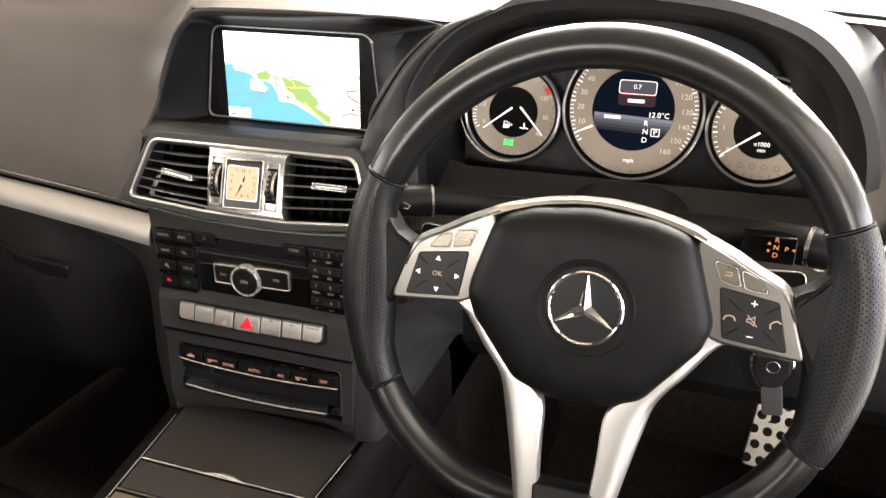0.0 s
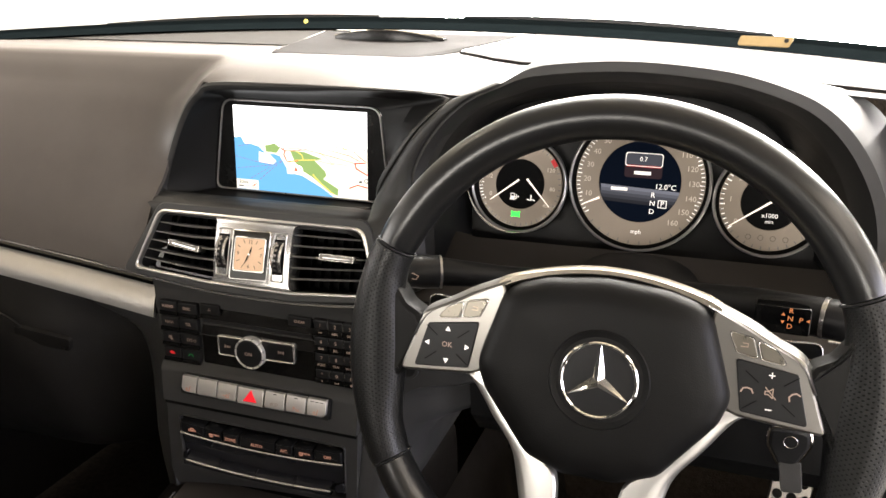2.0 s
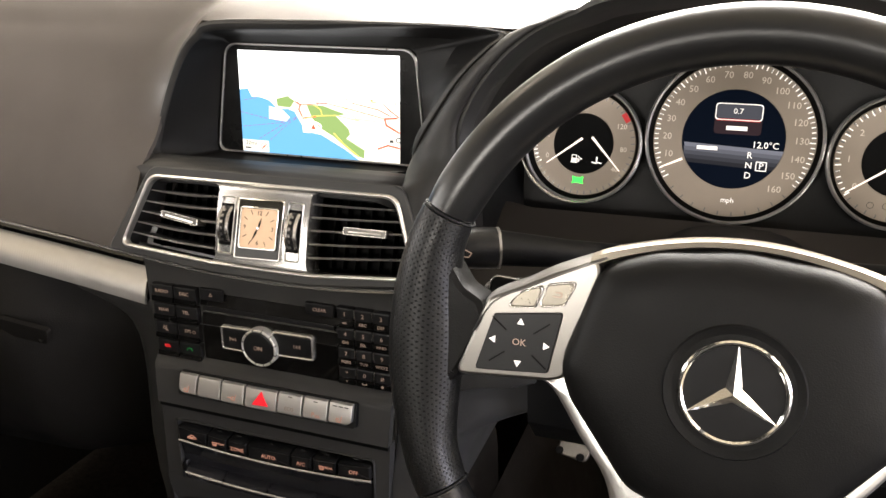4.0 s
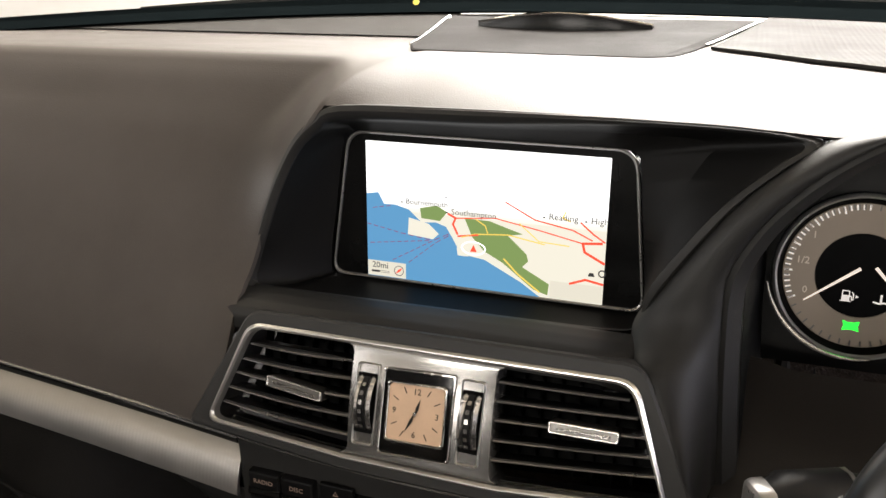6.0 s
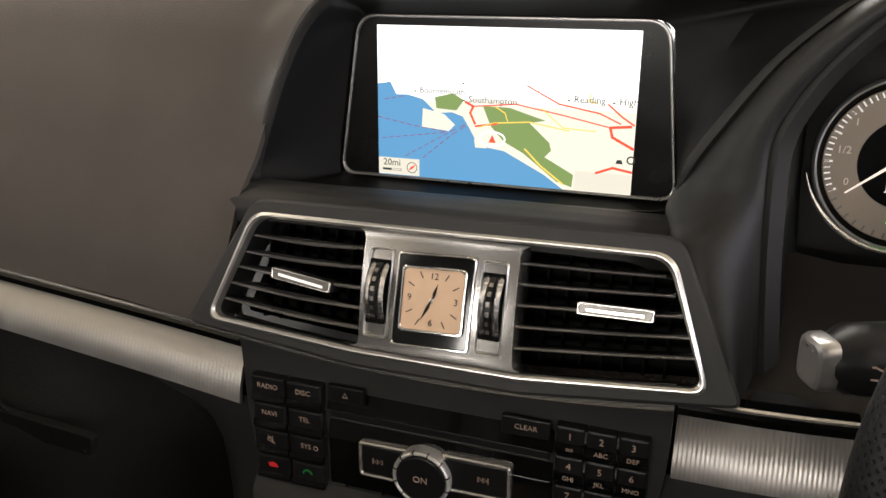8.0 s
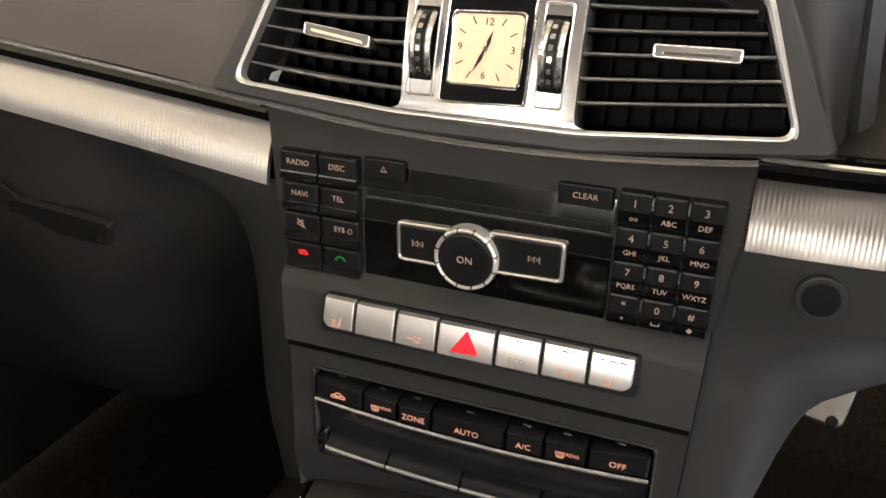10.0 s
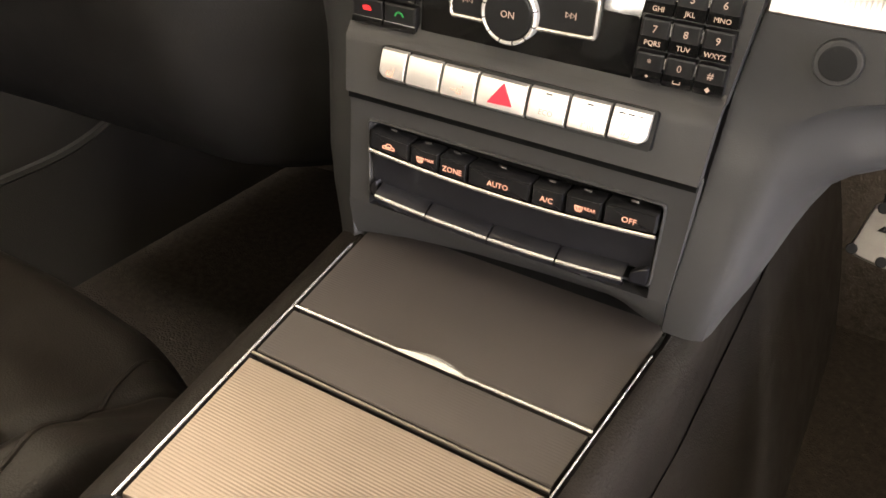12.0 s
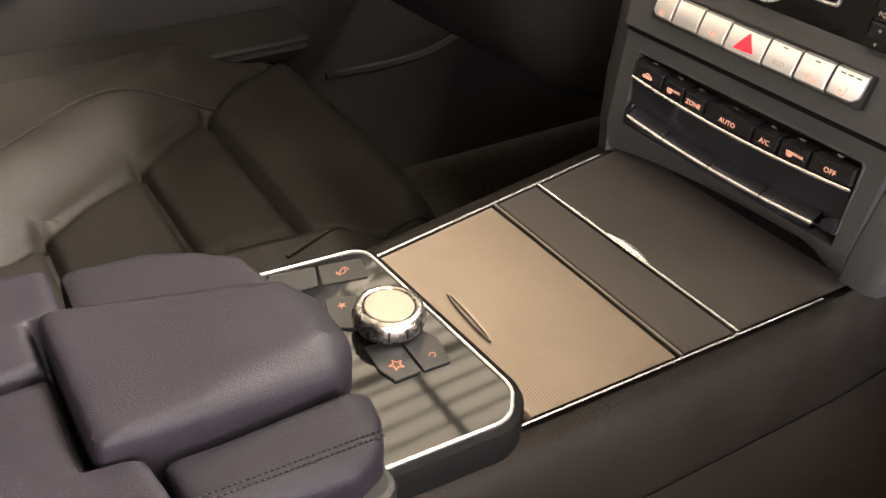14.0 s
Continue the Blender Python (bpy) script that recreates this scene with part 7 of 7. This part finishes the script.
part("end_knob", tube(Geo(), [(0.502, 0.9878, 0.9635), (0.520, 0.982, 0.964), (0.532, 0.978, 0.964)], [0.0150, 0.0148, 0.009], 14), M_KEY, lever)
part("silver_ring", tube(Geo(), [(0.4995, 0.9886, 0.9635), (0.5025, 0.9877, 0.9635)], 0.0155, 14), M_SATIN, lever)
ml = face_frame(0.9730, 0.9635, 0.0, 0.4765)
part("window", slab(Geo(), ml, rect(-0.024, -0.0105, 0.014, 0.0105, 0.002), -0.012, 0.0, 0.0006), M_PIANO, lever)
for text, dx, dy in (("R", 0.002, 0.0060), ("N", 0.002, 0.0), ("D", 0.002, -0.0060), ("P", 0.0092, -0.0005)):
    lettering(text, ml @ Matrix.Translation((dx - 0.002, dy + 0.002, 0.0003)), 0.0054, M_AMBER_HOT, lever)
for dx, dy, a in ((-0.0050, 0.005, 90), (-0.0050, -0.001, 270), (0.0120, 0.0015, 180)):
    part("arrow_sign", slab(Geo(), ml @ pose(dx, dy, 0.0002, 0, 0, a), [(-0.001, -0.0013), (0.0013, 0), (-0.001, 0.0013)], 0, 0.0002), M_AMBER_HOT, lever)
key = thing("ignition_key", (0.49, 1.0, 0.845), "black and chrome key fob in the ignition with a leather tag", "car key")
mkf = face_frame(1.002, 0.850, 0.0, 0.489)
fob = fillet([(-0.0135, 0.014), (0.0175, 0.014), (0.018, 0.0), (0.009, -0.019), (-0.004, -0.019), (-0.0135, -0.002)], 0.006)
part("fob", slab(Geo(), mkf, fob, -0.006, 0.004, 0.003), M_KEY, key)
part("chrome_shell", ring(Geo(), mkf, inset(fob, -0.0012), 0.0034, -0.005, 0.0030, 0.001), M_CHROME, key)
part("badge", ring(Geo(), mkf, circle(0.003, 0.003, 0.0055, 20), 0.0008, 0.0040, 0.0046, 0.0002), M_SATIN, key)
part("tag", slab(Geo(), face_frame(1.000, 0.822, 0.1, 0.494), fillet([(-0.009, 0.012), (0.008, 0.014), (0.012, -0.012), (-0.004, -0.014)], 0.003), 0, 0.0030, 0.001), M_STACK, key)


def pedal(name, m, w, h, label, rows, cols):
    p = thing(name, m.translation, label, "pedal", "pedals")
    part("plate", slab(Geo(), m, fillet([(-w, -h), (w, -h), (w * 1.05, h), (-w * 0.9, h)], 0.008), -0.006, 0.0, 0.002), M_STEEL, p)
    for r in range(rows):
        for c in range(cols):
            x = lerp(-w * 0.68, w * 0.68, c / max(1, cols - 1)) + (0.003 if r % 2 else -0.003)
            y = lerp(-h * 0.82, h * 0.82, r / max(1, rows - 1))
            part("rubber_stud", slab(Geo(), m, circle(x, y, 0.0062 if rows > 2 else 0.0048, 14), -0.001, 0.0022, 0.001), M_RUBBER, p)
    c = m.translation
    part("pedal_arm", tube(Geo(), spline([m @ Vector((0, 0, -0.005)), (c.x, c.y + 0.07, c.z + 0.05), (c.x, c.y + 0.16, c.z + 0.14), (c.x, 1.645 - 0.06 * (c.x / 0.8) ** 2, 0.83)], 5), 0.008, 8), M_BLACK, p)
    return p


pedal("brake_pedal", face_frame(1.395, 0.545, 0.45, 0.545) @ pose(0, 0, 0, 0, 0, -6), 0.026, 0.062, "perforated brushed steel brake pedal", 6, 3)
pedal("parking_brake_pedal", face_frame(1.315, 0.626, 0.5, 0.2115) @ pose(0, 0, 0, 0, 0, -10), 0.0185, 0.0250, "small brushed steel parking brake pedal with rubber studs", 2, 2)
under = thing("column_underside_trim", (0.42, 1.1, 0.8), "grey plastic trim edge under the steering column", "trim panel")
part("edge", tube(Geo(), spline([(0.34, 1.12, 0.795), (0.40, 1.12, 0.798), (0.45, 1.13, 0.800)]), 0.007, 8), M_STACK, under)
vent_r = thing("side_air_vent", (0.59, 1.05, 0.90), "silver-framed side air vent at the dash end", "air vent")
mvr = face_frame(1.056, 0.955, 0.15, 0.615)
part("frame", ring(Geo(), mvr, fillet([(-0.062, -0.025), (0.06, -0.03), (0.05, 0.05), (-0.026, 0.05)], 0.008), 0.006, -0.01, 0.004, 0.001), M_SATIN, vent_r)
part("duct_back", slab(Geo(), mvr, fillet([(-0.058, -0.022), (0.056, -0.027), (0.046, 0.046), (-0.024, 0.046)], 0.008), -0.012, -0.010), M_VOID, vent_r)
for i in range(4):
    part("louvre", slab(Geo(), mvr, [(-0.048 + 0.006 * i, -0.012 + 0.014 * i), (0.05, -0.012 + 0.014 * i), (0.05, -0.009 + 0.014 * i), (-0.048 + 0.006 * i, -0.009 + 0.014 * i)], -0.008, 0.0), M_SATIN, vent_r)
lights = thing("light_switch", (0.60, 1.06, 0.87), "black rotary light switch with a chrome ring", "light switch")
mls = face_frame(1.070, 0.872, 0.0, 0.598)
part("knob", slab(Geo(), mls, circle(0, 0, 0.024, 32), -0.01, 0.010, 0.003), M_KEY, lights)
part("ring", ring(Geo(), mls, circle(0, 0, 0.031, 40), 0.005, -0.01, 0.006, 0.001), M_CHROME, lights)
part("grip", slab(Geo(), mls, rect(-0.004, -0.022, 0.004, 0.022, 0.003), 0.009, 0.016, 0.002), M_SATIN, lights)
pb = thing("parking_brake_release", (0.556, 1.07, 0.832), "black parking brake release with a printed sign", "switch")
mpb = face_frame(1.074, 0.832, 0.0, 0.556)
part("plate", slab(Geo(), mpb, rect(-0.018, -0.009, 0.018, 0.009, 0.003), -0.01, 0.002, 0.001), M_BLACK, pb)
part("sign_ring", ring(Geo(), mpb, circle(0, 0, 0.0055, 20), 0.0009, 0.002, 0.0023, 0.0001), M_PRINT, pb)
lettering("P", mpb @ Matrix.Translation((0, 0, 0.0021)), 0.0075, M_PRINT, pb)
for sx in (-1, 1):
    part("sign_bracket", stroke(Geo(), mpb, [(sx * 0.0068, 0.0045), (sx * 0.0085, 0.0), (sx * 0.0068, -0.0045)], 0.0009, 0.002), M_PRINT, pb)

# ---- centre console ----
console = thing("centre_console", (0.01, 0.8, 0.45), "dark centre console with chrome rails and a ribbed roller shutter", "centre console")


def cl(y):
    return lerp(-0.0680, -0.1045, (y - 0.765) / 0.23)


def cr(y):
    return lerp(0.0965, 0.1090, (y - 0.76) / 0.24)


ZC = 0.6675
ys = [0.30 + 0.02 * i for i in range(49)]
g = Geo()
rows = []
for y in ys:
    l, r = cl(min(1.02, max(y, 0.70))), cr(min(1.02, max(y, 0.70)))
    z = ZC - 0.002
    rows.append([(l - 0.055, y, 0.42), (l - 0.048, y, 0.56), (l - 0.038, y, 0.635), (l - 0.020, y, z - 0.006), (l - 0.008, y, z), (l - 0.002, y, z), (l + 0.002, y, z - 0.006), (r - 0.002, y, z - 0.006), (r + 0.002, y, z), (r + 0.008, y, z), (r + 0.014, y, z - 0.004), (r + 0.019, y, z - 0.014), (r + 0.0215, y, 0.630), (r + 0.024, y, 0.56), (r + 0.026, y, 0.42)])
g.loft(rows, closed=False)
part("body", g, M_CONSOLE, console, "soft brown-black console side", thick=0.0)
g = Geo()
g.grid(lambda u, v: (lerp(cr(min(1.02, max(lerp(0.30, 1.66, u), 0.70))) + 0.0245, 0.216, v + 0.10 * math.sin(math.pi * v)), lerp(0.30, 1.66, u), lerp(0.585, 0.292, v)), 30, 8)
structure("tunnel_trim", g, M_CONSOLE, "dark carpeted side of the transmission tunnel", "tunnel trim", thick=0.002)
for edge, nm in ((cl, -1), (cr, 1)):
    g = Geo()
    tube(g, [(edge(y), y, ZC + 0.0006) for y in (0.755, 1.0)], 0.00085 if nm < 0 else 0.0006, 12)
    part("chrome_rail", g, M_LINE, console, "thin chrome rail")


def tray(name, y0, y1, material, label, bow=0.0, gap=0.0028):
    g = Geo()
    n = 12
    top = [[(lerp(cl(y) + gap, cr(y) - gap, i / n), y, ZC + dz + bow * math.sin(math.pi * i / n)) for i in range(n + 1)] for y, dz in ((y0, -0.006), (y0 + 0.0004, -0.0008), (y0 + 0.0012, 0.0), (lerp(y0, y1, 0.5), 0.0), (y1 - 0.0012, 0.0), (y1 - 0.0004, -0.0008), (y1, -0.006))]
    g.loft(top, closed=False)
    return part(name, g, material, console, label)


def ribbed_tray(name, y0, y1, material, label, bow, pitch, depth, gap=0.0028):
    """A tray whose top is pressed into fine cross ribs."""
    count = int((y1 - y0) / pitch) * 6
    rows = [(y0, -0.006), (y0 + 0.0004, -0.0008)] + [(lerp(y0 + 0.0012, y1 - 0.0012, i / count), depth * math.cos(2 * math.pi * i / 6)) for i in range(count + 1)] + [(y1 - 0.0004, -0.0008), (y1, -0.006)]
    g = Geo()
    g.loft([[(lerp(cl(y) + gap, cr(y) - gap, i / 10), y, ZC + dz + bow * math.sin(math.pi * i / 10)) for i in range(11)] for y, dz in rows], closed=False)
    return part(name, g, material, console, label, angle=80)


tray("front_flap", 0.9265, 1.100, M_FLAP, "dark ribbed front flap")
tray("middle_band", 0.8795, 0.9215, M_FLAP, "dark ribbed band")
shutter = ribbed_tray("roller_shutter", 0.7680, 0.8735, M_SHUTTER, "ribbed champagne aluminium roller shutter", 0.0006, 0.0020, 0.00007)
for y in (0.9240, 0.8765):
    g = Geo()
    tube(g, [(lerp(cl(y) + 0.002, cr(y) - 0.002, i / 10), y, ZC + 0.0004) for i in (0, 10)], 0.0010, 12)
    part("cross_line", g, M_LINE if y > 0.9 else M_CAP, console, "thin chrome line")
g = Geo()
g.grid(lambda u, v: (lerp(-0.0205, 0.0320, u), 0.9226 + 0.0080 * math.sin(math.pi * u) * v, ZC + 0.0009 + 0.0016 * math.sin(math.pi * v) * math.sin(math.pi * u) ** 0.5), 24, 8)
part("flap_catch", g, M_LINE, console, "lens-shaped silver flap catch")
ms_ = flat_frame(ZC + 0.0004, -3, 0.012, 0.7855)
slot = [(0.0250 * math.cos(t), 0.0020 * math.sin(t)) for t in [2 * math.pi * i / 28 for i in range(28)]]
g = Geo()
g.loft([lift(ms_, slot, 0.0002), lift(ms_, [(x * 1.02, y * 1.15) for x, y in slot], 0.0022), lift(ms_, [(x * 0.9, y * 0.55) for x, y in slot], 0.0020), lift(ms_, [(x * 0.85, y * 0.4) for x, y in slot], 0.0005)], cap1=True)
part("finger_pull", g, M_CAP, shutter, "slim finger pull")

# controller panel
panel = thing("controller_panel", (0.02, 0.70, 0.668), "glossy black controller panel with a chrome bezel", "control panel")
MP = flat_frame(0.684)
po = fillet([(-0.0755, 0.560), (-0.0615, 0.7545), (0.0850, 0.7625), (0.1020, 0.7480), (0.0890, 0.560)], [0.0, 0.014, 0.018, 0.018, 0.0], 8)
part("body", slab(Geo(), MP, inset(po, -0.0055), -0.022, -0.0002, 0.004), M_VOID, panel)
part("gloss_plate", slab(Geo(), MP, inset(po, 0.002), -0.004, 0.0002, 0.0004), M_PANEL, panel, "glossy black plate")
part("chrome_bezel", ring(Geo(), MP, po, 0.0018, -0.001, 0.0016, 0.0007), M_LINE, panel, "bright chrome bezel")
pads = (([(0.0250, 0.7290), (0.0245, 0.7440), (0.0330, 0.7480), (0.0525, 0.7440), (0.0515, 0.7275)], "C", (0.0435, 0.7380)), ([(0.0200, 0.7090), (0.0400, 0.7072), (0.0510, 0.7105), (0.0514, 0.7262), (0.0240, 0.7278)], "star", (0.0412, 0.7170)), ([(-0.0260, 0.7085), (-0.0020, 0.7020), (0.0060, 0.7130), (-0.0070, 0.7270), (-0.0210, 0.7265)], "small star", (-0.0160, 0.7150)))
for pts, sign, c in pads:
    kk = part("controller_key", slab(Geo(), MP, fillet(pts, 0.0012), 0.0, 0.0016, 0.0005), M_KEY, panel, "satin black key")
    mm = MP @ pose(*c, 0.0017, 0, 0, -50)
    if sign == "C":
        lettering("C", mm, 0.0055, M_AMBER_DIM, kk)
    else:
        r = 0.0042 if sign == "star" else 0.0028
        pts5 = [((r if i % 2 == 0 else r * 0.42) * math.cos(radians(90 + 36 * i)), (r if i % 2 == 0 else r * 0.42) * math.sin(radians(90 + 36 * i))) for i in range(10)]
        part("star_sign", stroke(Geo(), mm, pts5 + [pts5[0]], 0.0006) if sign == "star" else slab(Geo(), mm, pts5, 0, 0.0002), M_AMBER_DIM, kk)
for pts, amber in (([(-0.0570, 0.7200), (-0.0390, 0.7140), (-0.0330, 0.7420), (-0.0520, 0.7470)], True), ([(-0.0620, 0.6900), (-0.0430, 0.6850), (-0.0395, 0.7120), (-0.0575, 0.7185)], False)):
    kk = part("corner_key", slab(Geo(), MP, fillet(pts, 0.0015), 0.0, 0.0010, 0.0004), M_KEY, panel, "satin black key")
    if amber:
        c = sum((Vector(p) for p in pts), Vector((0, 0))) / 4
        mc_ = MP @ pose(c.x, c.y, 0.0011, 0, 0, -50)
        gs = stroke(Geo(), mc_, [(-0.0030, -0.0012), (-0.0026, 0.0004), (-0.0014, 0.0018), (0.0014, 0.0018), (0.0026, 0.0004), (0.0030, -0.0012), (-0.0030, -0.0012)], 0.0006)
        stroke(gs, mc_, [(-0.0042, -0.0006), (-0.0040, 0.0016), (-0.0026, 0.0030)], 0.0006)
        stroke(gs, mc_, [(0.0042, 0.0006), (0.0038, -0.0018), (0.0022, -0.0030)], 0.0006)
        part("car_sign", gs, M_AMBER_DIM, kk)
mk_ = MP @ Matrix.Translation((0.0110, 0.7300, 0))
g = Geo()
prof = [(0.0150, 0.0028), (0.0186, 0.0033), (0.0201, 0.0056), (0.0200, 0.0114), (0.0192, 0.0144), (0.0178, 0.0157), (0.0160, 0.0161), (0.0150, 0.0156), (0.0144, 0.0138)]
n = 60
g.loft([[mk_ @ Vector((r * math.cos(2 * math.pi * i / n) * (0.975 if 0.005 < w < 0.015 and i % 5 == 0 else 1), r * math.sin(2 * math.pi * i / n) * (0.975 if 0.005 < w < 0.015 and i % 5 == 0 else 1), w)) for i in range(n)] for r, w in prof])
knob = part("rotary_knob", g, M_BARREL, panel, "fluted chrome rotary knob")
part("knob_cap", slab(Geo(), mk_, circle(0, 0, 0.0141, 48), 0.011, 0.0156, 0.0008), M_CAP, knob, "satin silver cap")
part("knob_skirt", slab(Geo(), mk_, circle(0, 0, 0.0165, 48), 0.0, 0.0042, 0.001), M_BLACK, knob, "black skirt")
for i in range(12):
    a = 2 * math.pi * i / 12
    part("knob_rib", tube(Geo(), [mk_ @ Vector((0.0201 * math.cos(a), 0.0201 * math.sin(a), 0.0060)), mk_ @ Vector((0.0199 * math.cos(a), 0.0199 * math.sin(a), 0.0126))], 0.0005, 6), M_BLACK, knob)


# armrest: padded leather pieces with dark gaps
g = Geo()
slab(g, flat_frame(0.0), fillet([(-0.082, 0.28), (-0.075, 0.672), (0.118, 0.676), (0.126, 0.28)], 0.012), 0.655, 0.694, 0.003)
arm = part("armrest", g, M_BLACK, console, "padded leather armrest with stitched split lids")


def cushion(name, pts, z_low, z_top, puff, r, label, material=M_ARM, tilt=0.0, fall=None):
    o = fillet(pts, r, 5)
    c = sum((Vector(p) for p in o), Vector((0, 0))) / len(o)
    g = Geo()
    loops = []
    for d, k in ((0.0, 0.0), (0.0, 0.72), (0.0006, 0.86), (0.0018, 0.945), (0.0040, 0.985), (0.008, 1.0), (0.012, 1.002), (0.016, 1.004), (0.020, 1.005), (0.026, 1.006)):
        oo = shrink(o, d)
        loops.append([(x, y, lerp(z_low, z_top + tilt * (y - c.y) + puff * (1 - min(1, ((x - c.x) / 0.07) ** 2)) - (fall(x, y) if fall else 0.0), k)) for x, y in oo])
    g.loft(loops, cap0=True, cap1=True)
    return part(name, g, material, arm, label)


def lid_fall(x, y):
    """The lid's soft flank, widening towards its front."""
    a = max(0.0, x - lerp(0.0690, 0.0480, (y - 0.566) / 0.105) - 0.0015)
    b = max(0.0, y - 0.668)
    return 0.55 * a * min(1.0, a / 0.006) + 0.45 * b * min(1.0, b / 0.006)


def side_fall(x, y):
    """The cushion rolls over outside its seam."""
    a = max(0.0, x - lerp(0.0975, 0.1035, (y - 0.578) / 0.09))
    b = max(0.0, y - 0.668)
    return 0.9 * a * min(1.0, a / 0.004) + 0.5 * b * min(1.0, b / 0.006)


upper = cushion("upper_lid", [(-0.0265, 0.5625), (-0.0075, 0.6460), (0.0030, 0.6740), (0.0180, 0.6860), (0.0530, 0.6850), (0.0680, 0.6720), (0.0690, 0.6060), (0.0675, 0.5640)], 0.700, 0.7330, 0.003, [0.006, 0.03, 0.012, 0.012, 0.012, 0.012, 0.03, 0.007], "raised leather upper lid", tilt=-0.02, fall=lid_fall)
cushion("side_cushion", [(0.0715, 0.5860), (0.0725, 0.6060), (0.0718, 0.6690), (0.0705, 0.6840), (0.0890, 0.6800), (0.1060, 0.6715), (0.1125, 0.6560), (0.1050, 0.5900)], 0.690, 0.7165, 0.001, [0.004, 0.03, 0.006, 0.005, 0.02, 0.012, 0.012, 0.006], "stitched leather side cushion", fall=side_fall)
cushion("side_cushion", [(-0.0700, 0.5800), (-0.0680, 0.6250), (-0.0560, 0.6500), (-0.0400, 0.6680), (-0.0050, 0.6750), (-0.0115, 0.6460), (-0.0290, 0.5790)], 0.690, 0.7215, 0.001, [0.006, 0.02, 0.01, 0.012, 0.004, 0.03, 0.004], "leather side cushion")
cushion("rear_lid", [(-0.0800, 0.4000), (-0.0705, 0.5765), (-0.0320, 0.5755), (-0.0300, 0.5605), (0.0030, 0.5602), (0.0030, 0.4000)], 0.690, 0.7270, 0.001, [0.01, 0.004, 0.003, 0.004, 0.003, 0.01], "leather rear lid")
cushion("rear_lid", [(0.0060, 0.4000), (0.0060, 0.5602), (0.0695, 0.5612), (0.0715, 0.5825), (0.1010, 0.5865), (0.1130, 0.4000)], 0.690, 0.7240, 0.001, [0.01, 0.003, 0.004, 0.003, 0.006, 0.01], "leather rear lid")
g = Geo()
for k in range(34):
    y = 0.588 + 0.0025 * k
    x = lerp(0.0955, 0.1020, (y - 0.578) / 0.09)
    for d in (-0.0016, 0.0014):
        tube(g, [(x + d, y, 0.7172), (x + d + 0.0001, y + 0.0009, 0.7179), (x + d + 0.0002, y + 0.0018, 0.7172)], 0.0005, 6)
tube(g, [(lerp(0.0955, 0.1020, (y - 0.578) / 0.09) - 0.0001, y, 0.7166) for y in (0.588, 0.61, 0.63, 0.65, 0.672)], 0.0008, 8)
part("stitching", g, M_ARM, arm, "double row of stitches along the seam")

# ---- passenger seat ----
seat = thing("passenger_seat", (-0.41, 0.6, 0.30), "dark leather passenger seat with fluted cushion and side bolsters", "car seat")


def seat_top(x, y):
    """Height of the cushion: flat middle with cross seams, raised sides, rounded front."""
    cx = -0.41
    side = abs(x - cx)
    wide = along([(0.3, 0.10), (0.6, 0.115), (0.75, 0.135), (0.95, 0.175)], y)
    z = 0.538 + 0.018 * smooth01((y - 0.55) / 0.30)
    far = along([(0.2, -0.30), (0.45, -0.32), (0.571, -0.366), (0.631, -0.406), (0.705, -0.45), (0.80, -0.516), (0.877, -0.596), (0.95, -0.645), (1.1, -0.66)], y)
    over = far - x if x < cx + 0.05 else side - wide
    ahead = smooth01((y - 0.80) / 0.13)
    z += (0.042 if x < cx else 0.036) * smooth01(over / (0.11 if x < cx else 0.055)) * (1 - (0.6 if x < cx else 0.9) * ahead)
    z -= 0.030 * smooth01((x + 0.44) / 0.23) * ahead
    z -= 0.05 * smooth01((side - 0.225) / 0.03) ** 2
    for sy in (0.40, 0.50, 0.605, 0.714, 0.811):
        z -= 0.012 * math.exp(-((y - sy) / 0.006) ** 2) * (1 - smooth01(over / 0.03))
        z += 0.004 * math.exp(-((y - sy - 0.05) / 0.03) ** 2) * (1 - smooth01(over / 0.03))
    z -= 0.007 * math.exp(-(over / 0.008) ** 2)
    corner = max(0.0, x + 0.315)
    front = max(0.0, y + 0.38 * corner * min(1.0, corner / 0.03) - 0.940) / 0.060
    z -= 0.085 * front ** 2.2
    return z


g = Geo()
g.grid(lambda u, v: (lerp(-0.668, -0.152, u), lerp(0.25, 1.008, v), seat_top(lerp(-0.668, -0.152, u), lerp(0.25, 1.008, v))), 230, 200)
part("cushion", g, M_SEAT, seat, "fluted leather seat cushion", thick=(0, 0, -0.03))
g = Geo()
box(g, -0.64, 0.28, 0.29, -0.18, 0.93, 0.50)
part("seat_base", g, M_BLACK, seat)
g = Geo()
g.grid(lambda u, v: (lerp(-0.655, -0.165, u), lerp(0.30, 0.02, v) + 0.05 * smooth01((abs(lerp(-0.655, -0.165, u) + 0.41) - 0.13) / 0.06), lerp(0.52, 1.05, v)), 24, 20)
part("backrest", g, M_SEAT, seat, "leather backrest", thick=(0, -0.08, 0))
g = Geo()
tube(g, [(x, y, seat_top(x, y) + 0.0015) for x, y, z in spline([(-0.47, 0.56, 0), (-0.510, 0.625, 0), (-0.548, 0.68, 0), (-0.560, 0.74, 0), (-0.545, 0.83, 0)])], 0.0022, 6)
part("bolster_piping", g, M_SEAT, seat)
g = Geo()
tube(g, [(x, y, seat_top(x, y) + 0.0004) for x, y, z in spline([(-0.196, 0.76, 0), (-0.214, 0.812, 0), (-0.240, 0.862, 0), (-0.262, 0.906, 0), (-0.273, 0.943, 0), (-0.277, 0.956, 0)])], 0.0022, 6)
part("corner_piping", g, M_SEAT, seat)
